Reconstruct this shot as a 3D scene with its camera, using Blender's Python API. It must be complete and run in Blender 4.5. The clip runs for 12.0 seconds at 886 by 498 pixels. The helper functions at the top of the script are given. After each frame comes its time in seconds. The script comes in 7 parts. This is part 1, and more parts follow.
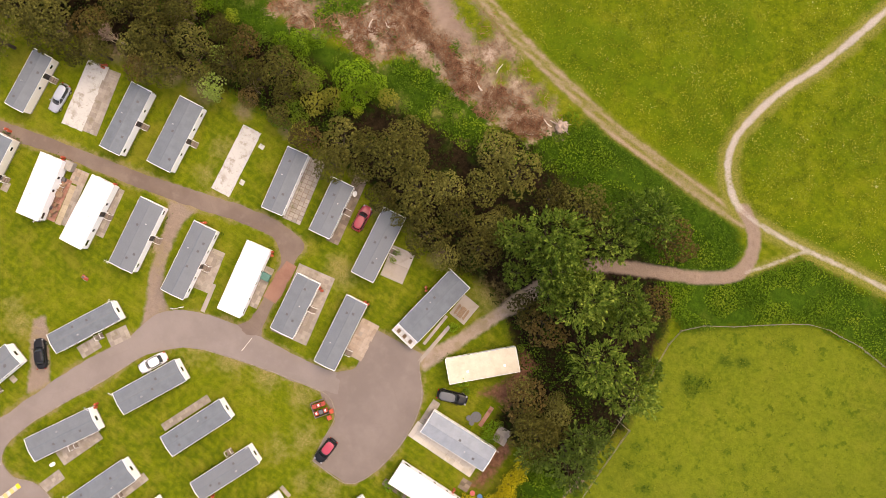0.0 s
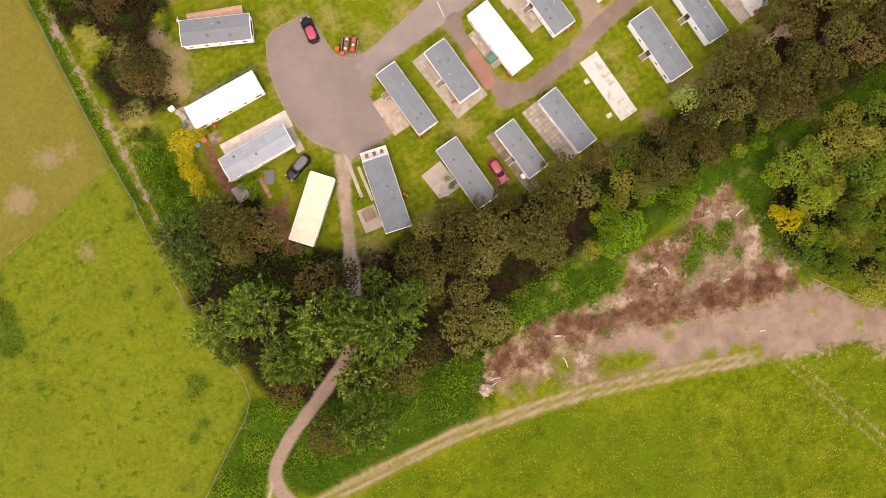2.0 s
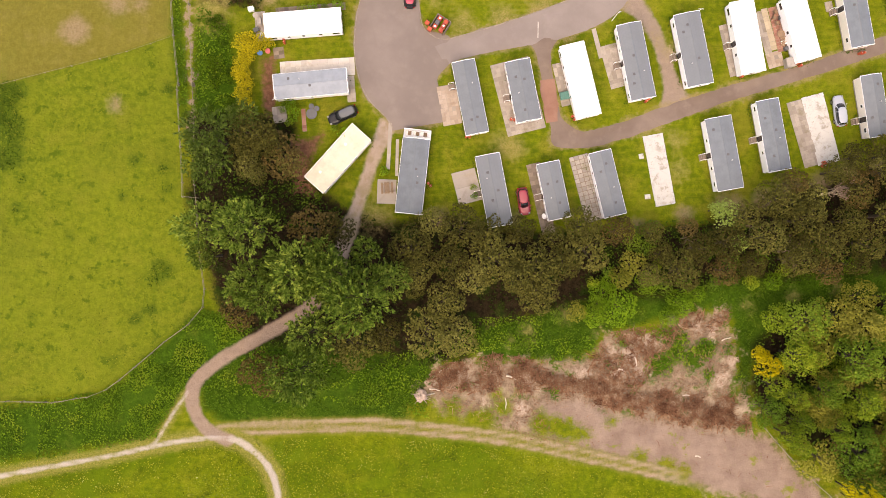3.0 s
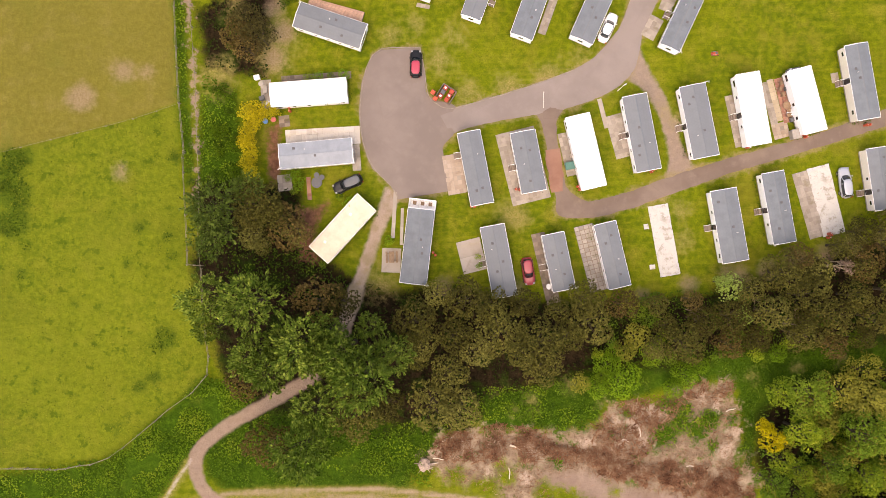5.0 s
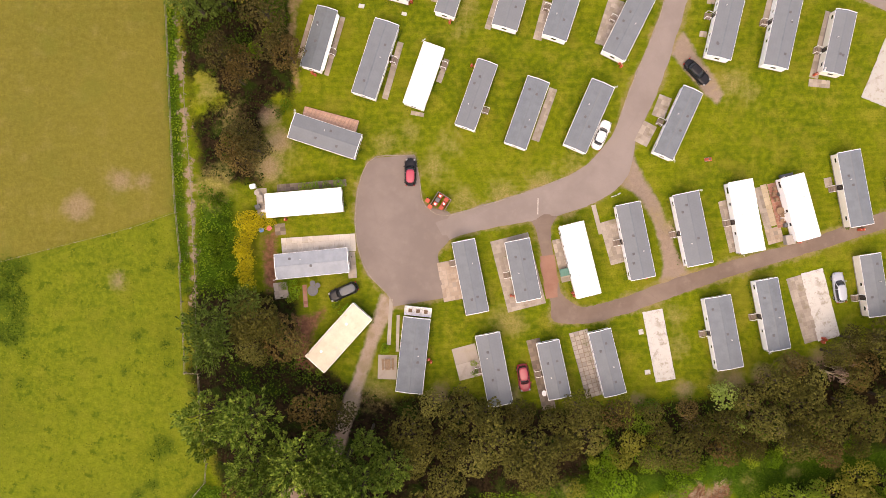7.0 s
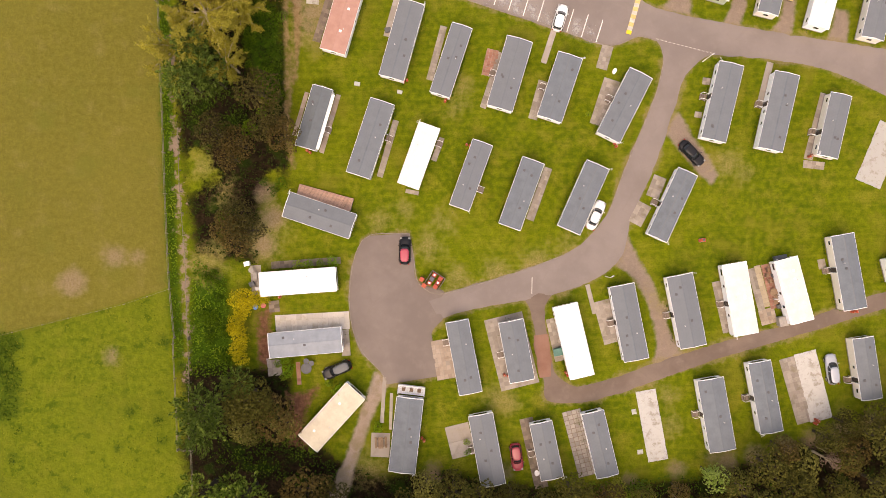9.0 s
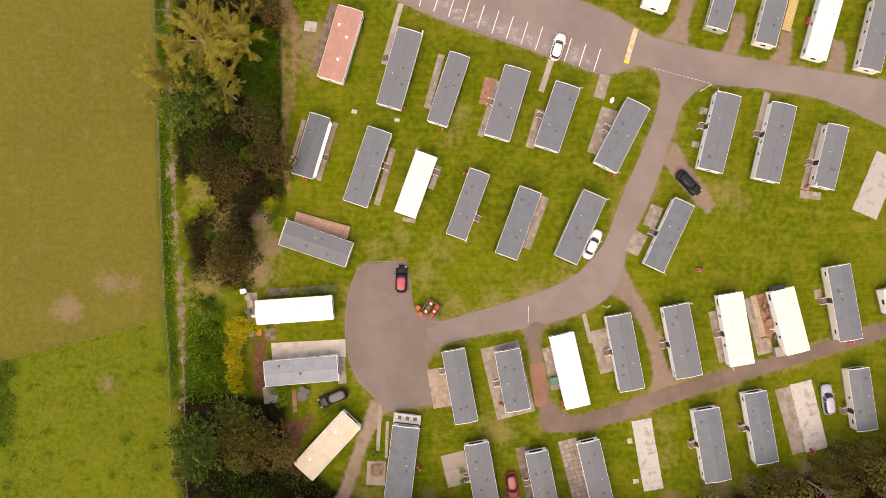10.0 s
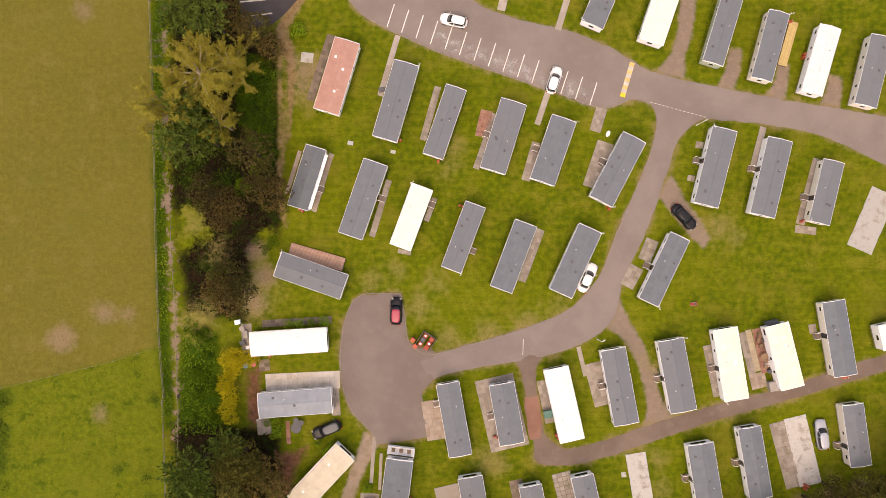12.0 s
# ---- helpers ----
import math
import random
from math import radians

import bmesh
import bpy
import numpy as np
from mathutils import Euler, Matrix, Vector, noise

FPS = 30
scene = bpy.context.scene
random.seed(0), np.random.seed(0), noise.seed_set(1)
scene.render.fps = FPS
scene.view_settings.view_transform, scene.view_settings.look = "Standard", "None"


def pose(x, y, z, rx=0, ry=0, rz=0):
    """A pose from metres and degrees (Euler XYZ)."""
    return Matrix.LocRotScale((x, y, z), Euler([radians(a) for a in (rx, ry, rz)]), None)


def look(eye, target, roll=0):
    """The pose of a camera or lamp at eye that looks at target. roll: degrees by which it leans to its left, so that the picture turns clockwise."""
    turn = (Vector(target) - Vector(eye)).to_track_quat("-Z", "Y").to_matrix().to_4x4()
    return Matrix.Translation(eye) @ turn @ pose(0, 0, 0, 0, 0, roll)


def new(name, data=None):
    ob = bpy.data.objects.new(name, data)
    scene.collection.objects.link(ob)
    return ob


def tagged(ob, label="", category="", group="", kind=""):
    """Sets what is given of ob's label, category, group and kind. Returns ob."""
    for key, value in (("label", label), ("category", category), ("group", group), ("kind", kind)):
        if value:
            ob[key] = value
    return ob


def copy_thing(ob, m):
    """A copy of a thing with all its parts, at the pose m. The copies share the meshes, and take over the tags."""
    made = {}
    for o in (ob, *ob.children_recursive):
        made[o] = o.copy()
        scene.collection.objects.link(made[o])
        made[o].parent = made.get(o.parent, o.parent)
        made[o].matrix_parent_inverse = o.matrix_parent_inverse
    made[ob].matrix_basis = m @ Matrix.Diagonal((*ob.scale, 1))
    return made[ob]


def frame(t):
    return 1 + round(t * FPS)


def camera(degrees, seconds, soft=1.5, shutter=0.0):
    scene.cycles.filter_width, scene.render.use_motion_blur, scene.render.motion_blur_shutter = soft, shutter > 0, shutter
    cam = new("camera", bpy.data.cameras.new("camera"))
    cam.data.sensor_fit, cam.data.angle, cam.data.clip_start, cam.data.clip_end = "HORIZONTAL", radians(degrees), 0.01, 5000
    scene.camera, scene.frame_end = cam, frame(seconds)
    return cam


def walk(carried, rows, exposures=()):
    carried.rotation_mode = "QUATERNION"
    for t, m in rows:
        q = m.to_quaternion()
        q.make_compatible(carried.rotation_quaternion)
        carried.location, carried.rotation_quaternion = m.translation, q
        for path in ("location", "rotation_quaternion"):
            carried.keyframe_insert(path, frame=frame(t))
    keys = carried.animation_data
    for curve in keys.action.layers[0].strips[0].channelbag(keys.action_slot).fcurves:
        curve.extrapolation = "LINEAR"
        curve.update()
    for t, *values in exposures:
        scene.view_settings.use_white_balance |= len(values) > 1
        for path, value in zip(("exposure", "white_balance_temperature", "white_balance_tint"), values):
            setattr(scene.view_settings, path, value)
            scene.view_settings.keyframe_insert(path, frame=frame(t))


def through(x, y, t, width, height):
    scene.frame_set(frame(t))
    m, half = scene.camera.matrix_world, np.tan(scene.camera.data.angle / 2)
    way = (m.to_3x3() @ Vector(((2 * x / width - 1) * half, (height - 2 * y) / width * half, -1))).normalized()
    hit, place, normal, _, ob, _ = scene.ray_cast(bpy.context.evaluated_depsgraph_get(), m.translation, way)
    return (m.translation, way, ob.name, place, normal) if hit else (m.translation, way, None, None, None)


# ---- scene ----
cam = camera(55.19, 12.0, soft=0.85)
walk(cam, [
    (0.0, pose(-4.12, -42.12, 119.63, -0.11, 0.86, -143.37)),
    (0.5, pose(-3.87, -42.00, 119.73, -0.12, 0.76, -142.62)),
    (0.6, pose(-3.88, -42.31, 119.96, -0.11, 0.70, -135.67)),
    (0.7, pose(-3.76, -42.66, 119.98, -0.10, 0.60, -126.37)),
    (0.8, pose(-3.72, -42.68, 119.93, -0.10, 0.56, -119.51)),
    (1.0, pose(-3.60, -43.21, 119.78, -0.10, 0.48, -103.71)),
    (1.2, pose(-3.38, -43.45, 120.10, -0.15, 0.38, -88.68)),
    (1.4, pose(-3.06, -43.72, 120.03, -0.20, 0.35, -73.10)),
    (1.5, pose(-2.87, -43.74, 119.98, -0.22, 0.33, -64.55)),
    (1.7, pose(-2.61, -43.77, 119.85, -0.27, 0.25, -49.07)),
    (2.0, pose(-2.28, -43.65, 119.82, -0.30, 0.15, -25.46)),
    (2.2, pose(-2.08, -43.43, 119.61, -0.32, 0.09, -12.35)),
    (2.5, pose(-2.15, -43.52, 119.78, -0.26, 0.03, -4.43)),
    (3.0, pose(-2.28, -43.50, 119.58, -0.25, 0.11, -1.02)),
    (3.3, pose(-2.28, -43.45, 119.58, -0.25, 0.11, -1.02)),
    (4.0, pose(-2.41, -41.30, 119.54, -0.18, 0.16, -0.86)),
    (4.8, pose(-2.52, -35.55, 119.51, -0.12, 0.21, -0.73)),
    (5.0, pose(-2.55, -34.04, 119.50, -0.11, 0.22, -0.70)),
    (5.5, pose(-2.14, -30.28, 119.56, -0.01, 0.36, -1.01)),
    (6.0, pose(-1.67, -26.53, 119.71, 0.06, 0.48, -1.14)),
    (6.5, pose(-1.17, -22.91, 119.97, 0.13, 0.56, -1.10)),
    (7.0, pose(-1.19, -19.43, 120.06, 0.10, 0.45, -1.09)),
    (8.0, pose(-0.83, -13.20, 120.10, 0.06, 0.38, -0.89)),
    (9.0, pose(-0.47, -8.15, 120.14, 0.02, 0.31, -0.68)),
    (9.5, pose(-0.36, -5.90, 120.08, -0.00, 0.23, -0.56)),
    (10.0, pose(-0.34, -4.09, 120.08, 0.00, 0.13, -0.40)),
    (10.5, pose(-0.23, -2.58, 120.07, 0.05, 0.09, -0.23)),
    (11.0, pose(-0.02, -1.45, 120.01, 0.11, 0.09, -0.14)),
    (11.5, pose(0.05, -0.53, 120.09, 0.17, 0.06, -0.11)),
    (12.0, pose(0.00, 0.00, 120.00, 0.22, -0.04, -0.00)),
], exposures=[(0.0, 1.14, 8060, 17), (0.5, 1.10, 8060, 17), (1.0, 1.05, 8060, 18), (1.6, 1.20, 8060, 17), (2.0, 1.28, 8060, 17), (3.0, 1.29, 8060, 17), (7.0, 1.17, 8160, 20), (9.0, 0.97, 8460, 19), (12.0, 0.80, 8460, 21)])

# ---- sky and sun: a bright, thinly overcast day ----
world = bpy.data.worlds.new("world")
scene.world = world
world.use_nodes = True
wt = world.node_tree
sky = wt.nodes.new("ShaderNodeTexSky")
sky.sky_type = "NISHITA"
sky.sun_disc = False
sky.sun_elevation, sky.sun_rotation = radians(66), radians(200)
sky.air_density, sky.dust_density, sky.ozone_density = 1.0, 4.0, 0.6
wt.nodes["Background"].inputs["Strength"].default_value = 0.15
wt.links.new(sky.outputs[0], wt.nodes["Background"].inputs["Color"])
sun = new("sun", bpy.data.lights.new("sun", "SUN"))
sun.data.energy, sun.data.angle, sun.data.color = 0.55, radians(60), (1.0, 0.95, 0.86)
sun.matrix_world = look((0, 0, 60), (9.2, 25.1, 0))

# ---- materials ----


class Nodes:
    """A small builder for one material's nodes."""

    def __init__(self, name):
        self.mat = bpy.data.materials.new(name)
        self.mat.use_nodes = True
        self.nt = self.mat.node_tree
        self.bsdf = self.nt.nodes["Principled BSDF"]
        self.out = self.nt.nodes["Material Output"]

    def put(self, socket, value):
        if isinstance(value, bpy.types.NodeSocket):
            self.nt.links.new(value, socket)
        else:
            socket.default_value = value

    def node(self, kind, out=0, settings=None, **inputs):
        n = self.nt.nodes.new("ShaderNode" + kind)
        if settings:
            for key, value in settings.items():
                if key == "operation":
                    n.operation = value
                elif key == "feature":
                    n.feature = value
                elif key == "attribute_name":
                    n.attribute_name = value
                elif key == "use_clamp":
                    n.use_clamp = value
        for key, value in inputs.items():
            self.put(n.inputs[key.replace("_", " ")], value)
        return n.outputs[out]

    def where(self):
        return self.nt.nodes.new("ShaderNodeTexCoord").outputs["Object"]

    def noise(self, scale, detail=4.0, rough=0.55, at=None):
        return self.node("TexNoise", Vector=at or self.where(), Scale=scale, Detail=detail, Roughness=rough)

    def maths(self, op, a, b=0.0, c=0.0, clamp=False):
        n = self.nt.nodes.new("ShaderNodeMath")
        n.operation, n.use_clamp = op, clamp
        for socket, value in zip(n.inputs, (a, b, c)):
            self.put(socket, value)
        return n.outputs[0]

    def span(self, value, low, high, to_low=0.0, to_high=1.0):
        n = self.nt.nodes.new("ShaderNodeMapRange")
        n.interpolation_type = "SMOOTHSTEP"
        for socket, v in zip(n.inputs, (value, low, high, to_low, to_high)):
            self.put(socket, v)
        return n.outputs[0]

    def ramp(self, fac, *stops):
        n = self.nt.nodes.new("ShaderNodeValToRGB")
        el = n.color_ramp.elements
        while len(el) < len(stops):
            el.new(0.5)
        for e, (at, col) in zip(el, stops):
            e.position, e.color = at, (*col, 1)
        self.put(n.inputs[0], fac)
        return n.outputs[0]

    def mix(self, fac, a, b, blend="MIX"):
        n = self.nt.nodes.new("ShaderNodeMix")
        n.data_type, n.blend_type = "RGBA", blend
        self.put(n.inputs[0], fac)
        for socket, v in ((n.inputs[6], a), (n.inputs[7], b)):
            self.put(socket, (*v, 1) if isinstance(v, tuple) and len(v) == 3 else v)
        return n.outputs[2]

    def done(self, colour, rough=0.8, metal=0.0, bump=None, strength=0.4, distance=0.02, spec=0.3):
        if isinstance(colour, tuple):
            colour = (*colour, 1)
        self.put(self.bsdf.inputs["Base Color"], colour)
        self.put(self.bsdf.inputs["Roughness"], rough)
        self.put(self.bsdf.inputs["Metallic"], metal)
        self.put(self.bsdf.inputs["Specular IOR Level"], spec)
        if bump is not None:
            self.put(self.bsdf.inputs["Normal"], self.node("Bump", Strength=strength, Distance=distance, Height=bump))
        return self.mat


def plain(name, col, rough=0.6, metal=0.0, vary=0.12, scale=3.0, spec=0.35):
    m = Nodes(name)
    a = m.span(m.noise(scale, 5), 0.3, 0.7)
    b = m.span(m.noise(scale * 9, 3), 0.3, 0.7)
    dark = tuple(c * (1 - vary) for c in col)
    light = tuple(min(1, c * (1 + vary)) for c in col)
    return m.done(m.mix(m.maths("MULTIPLY_ADD", b, 0.4, m.maths("MULTIPLY", a, 0.6)), dark, light), rough, metal, b, 0.1, 0.005, spec)


def leafy(name, *stops, through=0.25, rough=0.6, shares=(0.24, 0.5, 0.28), patches=0.55):
    """Leaf colours that differ from leaf to leaf and from plant to plant."""
    m = Nodes(name)
    island = m.nt.nodes.new("ShaderNodeNewGeometry").outputs["Random Per Island"]
    plant = m.nt.nodes.new("ShaderNodeObjectInfo").outputs["Random"]
    patch = m.noise(patches, 3)
    fac = m.maths("ADD", m.maths("MULTIPLY", island, shares[0]), m.maths("MULTIPLY", plant, shares[1]))
    fac = m.maths("ADD", fac, m.span(patch, 0.3, 0.7, 0.0, shares[2]))
    col = m.ramp(fac, *stops)
    m.done(col, rough, spec=0.05)
    tr = m.nt.nodes.new("ShaderNodeBsdfTranslucent")
    m.put(tr.inputs["Color"], col)
    ms = m.nt.nodes.new("ShaderNodeMixShader")
    ms.inputs[0].default_value = through
    m.nt.links.new(m.bsdf.outputs[0], ms.inputs[1])
    m.nt.links.new(tr.outputs[0], ms.inputs[2])
    m.nt.links.new(ms.outputs[0], m.out.inputs["Surface"])
    return m.mat


def ground_material():
    m = Nodes("ground")
    at = m.where()
    big, mid, fine = m.noise(0.05, 4, 0.6, at), m.noise(0.35, 5, 0.6, at), m.noise(4.0, 4, 0.7, at)
    tuft = m.noise(1.3, 6, 0.7, at)
    specks = m.noise(5.0, 2, 0.5, at)

    def inside(name, ragged=1.2, soft=0.5):
        a = m.nt.nodes.new("ShaderNodeAttribute")
        a.attribute_name = name
        wob = m.maths("MULTIPLY", m.maths("SUBTRACT", tuft, 0.5), ragged * 2)
        wob = m.maths("ADD", wob, m.maths("MULTIPLY", m.maths("SUBTRACT", mid, 0.5), ragged * 2))
        return m.span(m.maths("ADD", a.outputs["Fac"], wob), -soft, soft)

    def turf(dark, light, dry, dryness=(0.5, 0.75), speck=0.5):
        col = m.mix(m.span(tuft, 0.3, 0.72), dark, light)
        col = m.mix(m.maths("MULTIPLY", m.span(mid, *dryness), 0.7), col, dry)
        col = m.mix(m.maths("MULTIPLY", m.span(big, 0.4, 0.65), 0.35), col, light)
        return m.mix(m.maths("MULTIPLY", m.span(fine, 0.35, 0.7), speck), col, dark)

    mottle = m.noise(2.6, 6, 0.78, at)
    lawn = turf((0.046, 0.078, 0.004), (0.165, 0.185, 0.009), (0.235, 0.2, 0.028), (0.46, 0.72), 0.45)
    lawn = m.mix(m.maths("MULTIPLY", m.span(m.noise(0.14, 5, 0.65, at), 0.52, 0.66), 0.5), lawn, (0.17, 0.152, 0.02))
    lawn = m.mix(m.maths("MULTIPLY", m.span(mottle, 0.5, 0.68), 0.6), lawn, (0.04, 0.07, 0.004))
    lawn = m.mix(m.maths("MULTIPLY", m.span(mottle, 0.32, 0.44, 1.0, 0.0), 0.5), lawn, (0.22, 0.215, 0.022))
    swath = m.node("Mapping", Vector=at, Rotation=(0.0, 0.0, radians(-22)), Scale=(0.16, 1.5, 1.0))
    streak = m.noise(1.0, 4, 0.6, swath)
    lawn = m.mix(m.maths("MULTIPLY", m.span(streak, 0.52, 0.62), 0.22), lawn, (0.06, 0.095, 0.005))
    lawn = m.mix(m.maths("MULTIPLY", m.span(streak, 0.4, 0.48, 1.0, 0.0), 0.12), lawn, (0.22, 0.21, 0.024))
    sport = turf((0.112, 0.103, 0.018), (0.166, 0.148, 0.028), (0.212, 0.17, 0.056), (0.5, 0.8), 0.45)
    sport = m.mix(m.maths("MULTIPLY", m.span(m.noise(0.12, 5, 0.65, at), 0.5, 0.7), 0.5), sport, (0.11, 0.12, 0.02))
    pasture = turf((0.074, 0.107, 0.008), (0.152, 0.174, 0.014), (0.178, 0.178, 0.02), (0.45, 0.75), 0.45)
    pasture = m.mix(m.maths("MULTIPLY", m.span(m.noise(0.45, 5, 0.7, at), 0.56, 0.64), 0.7), pasture, (0.045, 0.08, 0.006))
    pasture = m.mix(m.maths("MULTIPLY", m.span(m.noise(0.08, 4, 0.6, at), 0.5, 0.66), 0.4), pasture, (0.1, 0.12, 0.012))
    meadow = turf((0.057, 0.09, 0.004), (0.158, 0.184, 0.008), (0.205, 0.2, 0.016), (0.46, 0.76), 0.65)
    meadow = m.mix(m.maths("MULTIPLY", m.span(m.noise(0.045, 4, 0.6, at), 0.42, 0.6), 0.65), meadow, (0.066, 0.112, 0.005))
    flowers = m.maths("MULTIPLY", m.span(specks, 0.58, 0.68), m.span(m.noise(0.1, 4, 0.6, at), 0.46, 0.64))
    meadow = m.mix(m.maths("MULTIPLY", flowers, 0.22), meadow, (0.36, 0.37, 0.14))
    meadow = m.mix(m.maths("MULTIPLY", m.span(mottle, 0.52, 0.66), 0.5), meadow, (0.045, 0.08, 0.004))
    lush = turf((0.016, 0.042, 0.003), (0.054, 0.104, 0.007), (0.09, 0.112, 0.013), (0.52, 0.78), 0.6)
    # Near-black tones put the canopy's shade into the woodland floor colour.
    shaded_litter = m.mix(m.span(tuft, 0.35, 0.7), (0.008, 0.006, 0.003), (0.03, 0.019, 0.01))
    shaded_litter = m.mix(m.span(mid, 0.5, 0.66), shaded_litter, (0.016, 0.03, 0.004))
    soil = m.mix(m.span(tuft, 0.3, 0.7), (0.14, 0.095, 0.06), (0.26, 0.188, 0.128))
    soil = m.mix(m.span(mid, 0.5, 0.72), soil, (0.34, 0.268, 0.19))
    soil = m.mix(m.maths("MULTIPLY", m.span(fine, 0.5, 0.75), 0.6), soil, (0.1, 0.065, 0.045))
    soil = m.mix(m.span(m.noise(0.24, 7, 0.7, at), 0.54, 0.62), soil, (0.07, 0.105, 0.012))
    smooth = m.mix(m.span(mid, 0.3, 0.7), (0.185, 0.13, 0.098), (0.255, 0.188, 0.146))
    smooth = m.mix(m.span(m.noise(0.3, 6, 0.65, at), 0.58, 0.68), smooth, (0.16, 0.17, 0.025))
    grit = m.noise(14.0, 3, 0.6, at)
    gravel = m.mix(m.span(grit, 0.3, 0.7), (0.31, 0.272, 0.235), (0.4, 0.355, 0.31))
    gravel = m.mix(m.maths("MULTIPLY", m.span(tuft, 0.45, 0.7), 0.5), gravel, (0.3, 0.24, 0.18))
    dust = m.mix(m.span(grit, 0.3, 0.7), (0.2, 0.145, 0.11), (0.28, 0.21, 0.16))
    dust = m.mix(m.maths("MULTIPLY", m.span(tuft, 0.4, 0.7), 0.5), dust, (0.17, 0.12, 0.085))
    ruts = m.mix(m.span(grit, 0.3, 0.7), (0.225, 0.165, 0.115), (0.315, 0.24, 0.17))
    redsoil = m.mix(m.span(tuft, 0.3, 0.7), (0.09, 0.04, 0.025), (0.2, 0.1, 0.06))

    drive = m.mix(m.span(grit, 0.3, 0.7), (0.195, 0.148, 0.115), (0.265, 0.205, 0.162))
    drive = m.mix(m.maths("MULTIPLY", m.span(tuft, 0.45, 0.7), 0.6), drive, (0.31, 0.24, 0.18))
    pale = m.mix(m.span(grit, 0.3, 0.7), (0.27, 0.205, 0.16), (0.36, 0.285, 0.23))
    pale = m.mix(m.maths("MULTIPLY", m.span(mid, 0.45, 0.65), 0.6), pale, (0.2, 0.16, 0.09))
    col = lawn
    for name, layer, ragged, soft in (
        ("sport", sport, 0.3, 0.35), ("pasture", pasture, 0.3, 0.35), ("meadow", meadow, 0.8, 0.6), ("lush", lush, 1.4, 0.8),
        ("wood", shaded_litter, 1.6, 1.0), ("dirt", soil, 3.6, 0.8), ("smooth", smooth, 1.2, 1.0), ("isle", lush, 3.2, 0.8), ("grassy", lawn, 1.8, 0.8), ("pale_soil", m.mix(m.span(fine, 0.3, 0.7), (0.28, 0.205, 0.15), (0.41, 0.32, 0.25)), 2.2, 0.7), ("track_verge", m.mix(m.span(fine, 0.3, 0.7), (0.1, 0.112, 0.012), (0.19, 0.165, 0.04)), 0.6, 0.5), ("track", ruts, 0.35, 0.3),
        ("path_verge", m.mix(m.span(fine, 0.3, 0.7), (0.1, 0.115, 0.012), (0.22, 0.195, 0.05)), 0.6, 0.5), ("woodpath", dust, 0.35, 0.3), ("path", gravel, 0.3, 0.25), ("edge", m.mix(m.span(tuft, 0.3, 0.7), (0.17, 0.112, 0.05), (0.26, 0.178, 0.095)), 0.7, 0.4), ("drive", drive, 0.5, 0.35), ("pale_drive", pale, 0.5, 0.35), ("strip", dust, 2.4, 0.4), ("redsoil", redsoil, 1.2, 0.6),
    ):
        col = m.mix(inside(name, ragged, soft), col, layer)
    col = m.mix(m.maths("MULTIPLY", inside("weeds", 2.6, 0.8), 0.9), col, m.mix(m.span(fine, 0.3, 0.7), (0.03, 0.06, 0.005), (0.075, 0.11, 0.01)))
    col = m.mix(m.maths("MULTIPLY", inside("roadside", 1.1, 0.4), 0.7), col, m.mix(m.span(fine, 0.3, 0.7), (0.17, 0.135, 0.05), (0.27, 0.205, 0.11)))
    thin = m.maths("MULTIPLY", inside("worn", 3.2, 1.9), 0.7)
    col = m.mix(thin, col, m.mix(m.span(fine, 0.3, 0.7), (0.15, 0.13, 0.03), (0.3, 0.24, 0.1)))
    col = m.mix(m.maths("MULTIPLY", inside("bare", 1.2, 1.0), 0.65), col, m.mix(m.span(fine, 0.3, 0.7), (0.2, 0.138, 0.085), (0.29, 0.21, 0.148)))
    relief = m.maths("ADD", fine, m.maths("MULTIPLY", tuft, 2.0))
    return m.done(col, 0.95, 0.0, relief, 0.7, 0.12, 0.03)


def tarmac_material(name, dark, light, warm):
    m = Nodes(name)
    at = m.where()
    col = m.mix(m.span(m.noise(0.12, 5, 0.6, at), 0.35, 0.65), dark, light)
    col = m.mix(m.maths("MULTIPLY", m.span(m.noise(0.6, 6, 0.65, at), 0.5, 0.75), 0.4), col, warm)
    col = m.mix(m.maths("MULTIPLY", m.span(m.noise(2.2, 5, 0.7, at), 0.55, 0.7), 0.25), col, dark)
    grain = m.noise(18.0, 3, 0.6, at)
    col = m.mix(m.maths("MULTIPLY", m.span(grain, 0.4, 0.7), 0.35), col, dark)
    crack = m.node("TexVoronoi", settings={"feature": "DISTANCE_TO_EDGE"}, Vector=at, Scale=0.18)
    col = m.mix(m.maths("MULTIPLY", m.span(crack, 0.0, 0.012, 1.0, 0.0), 0.25), col, dark)
    return m.done(col, 0.9, 0.0, grain, 0.3, 0.01, 0.25)


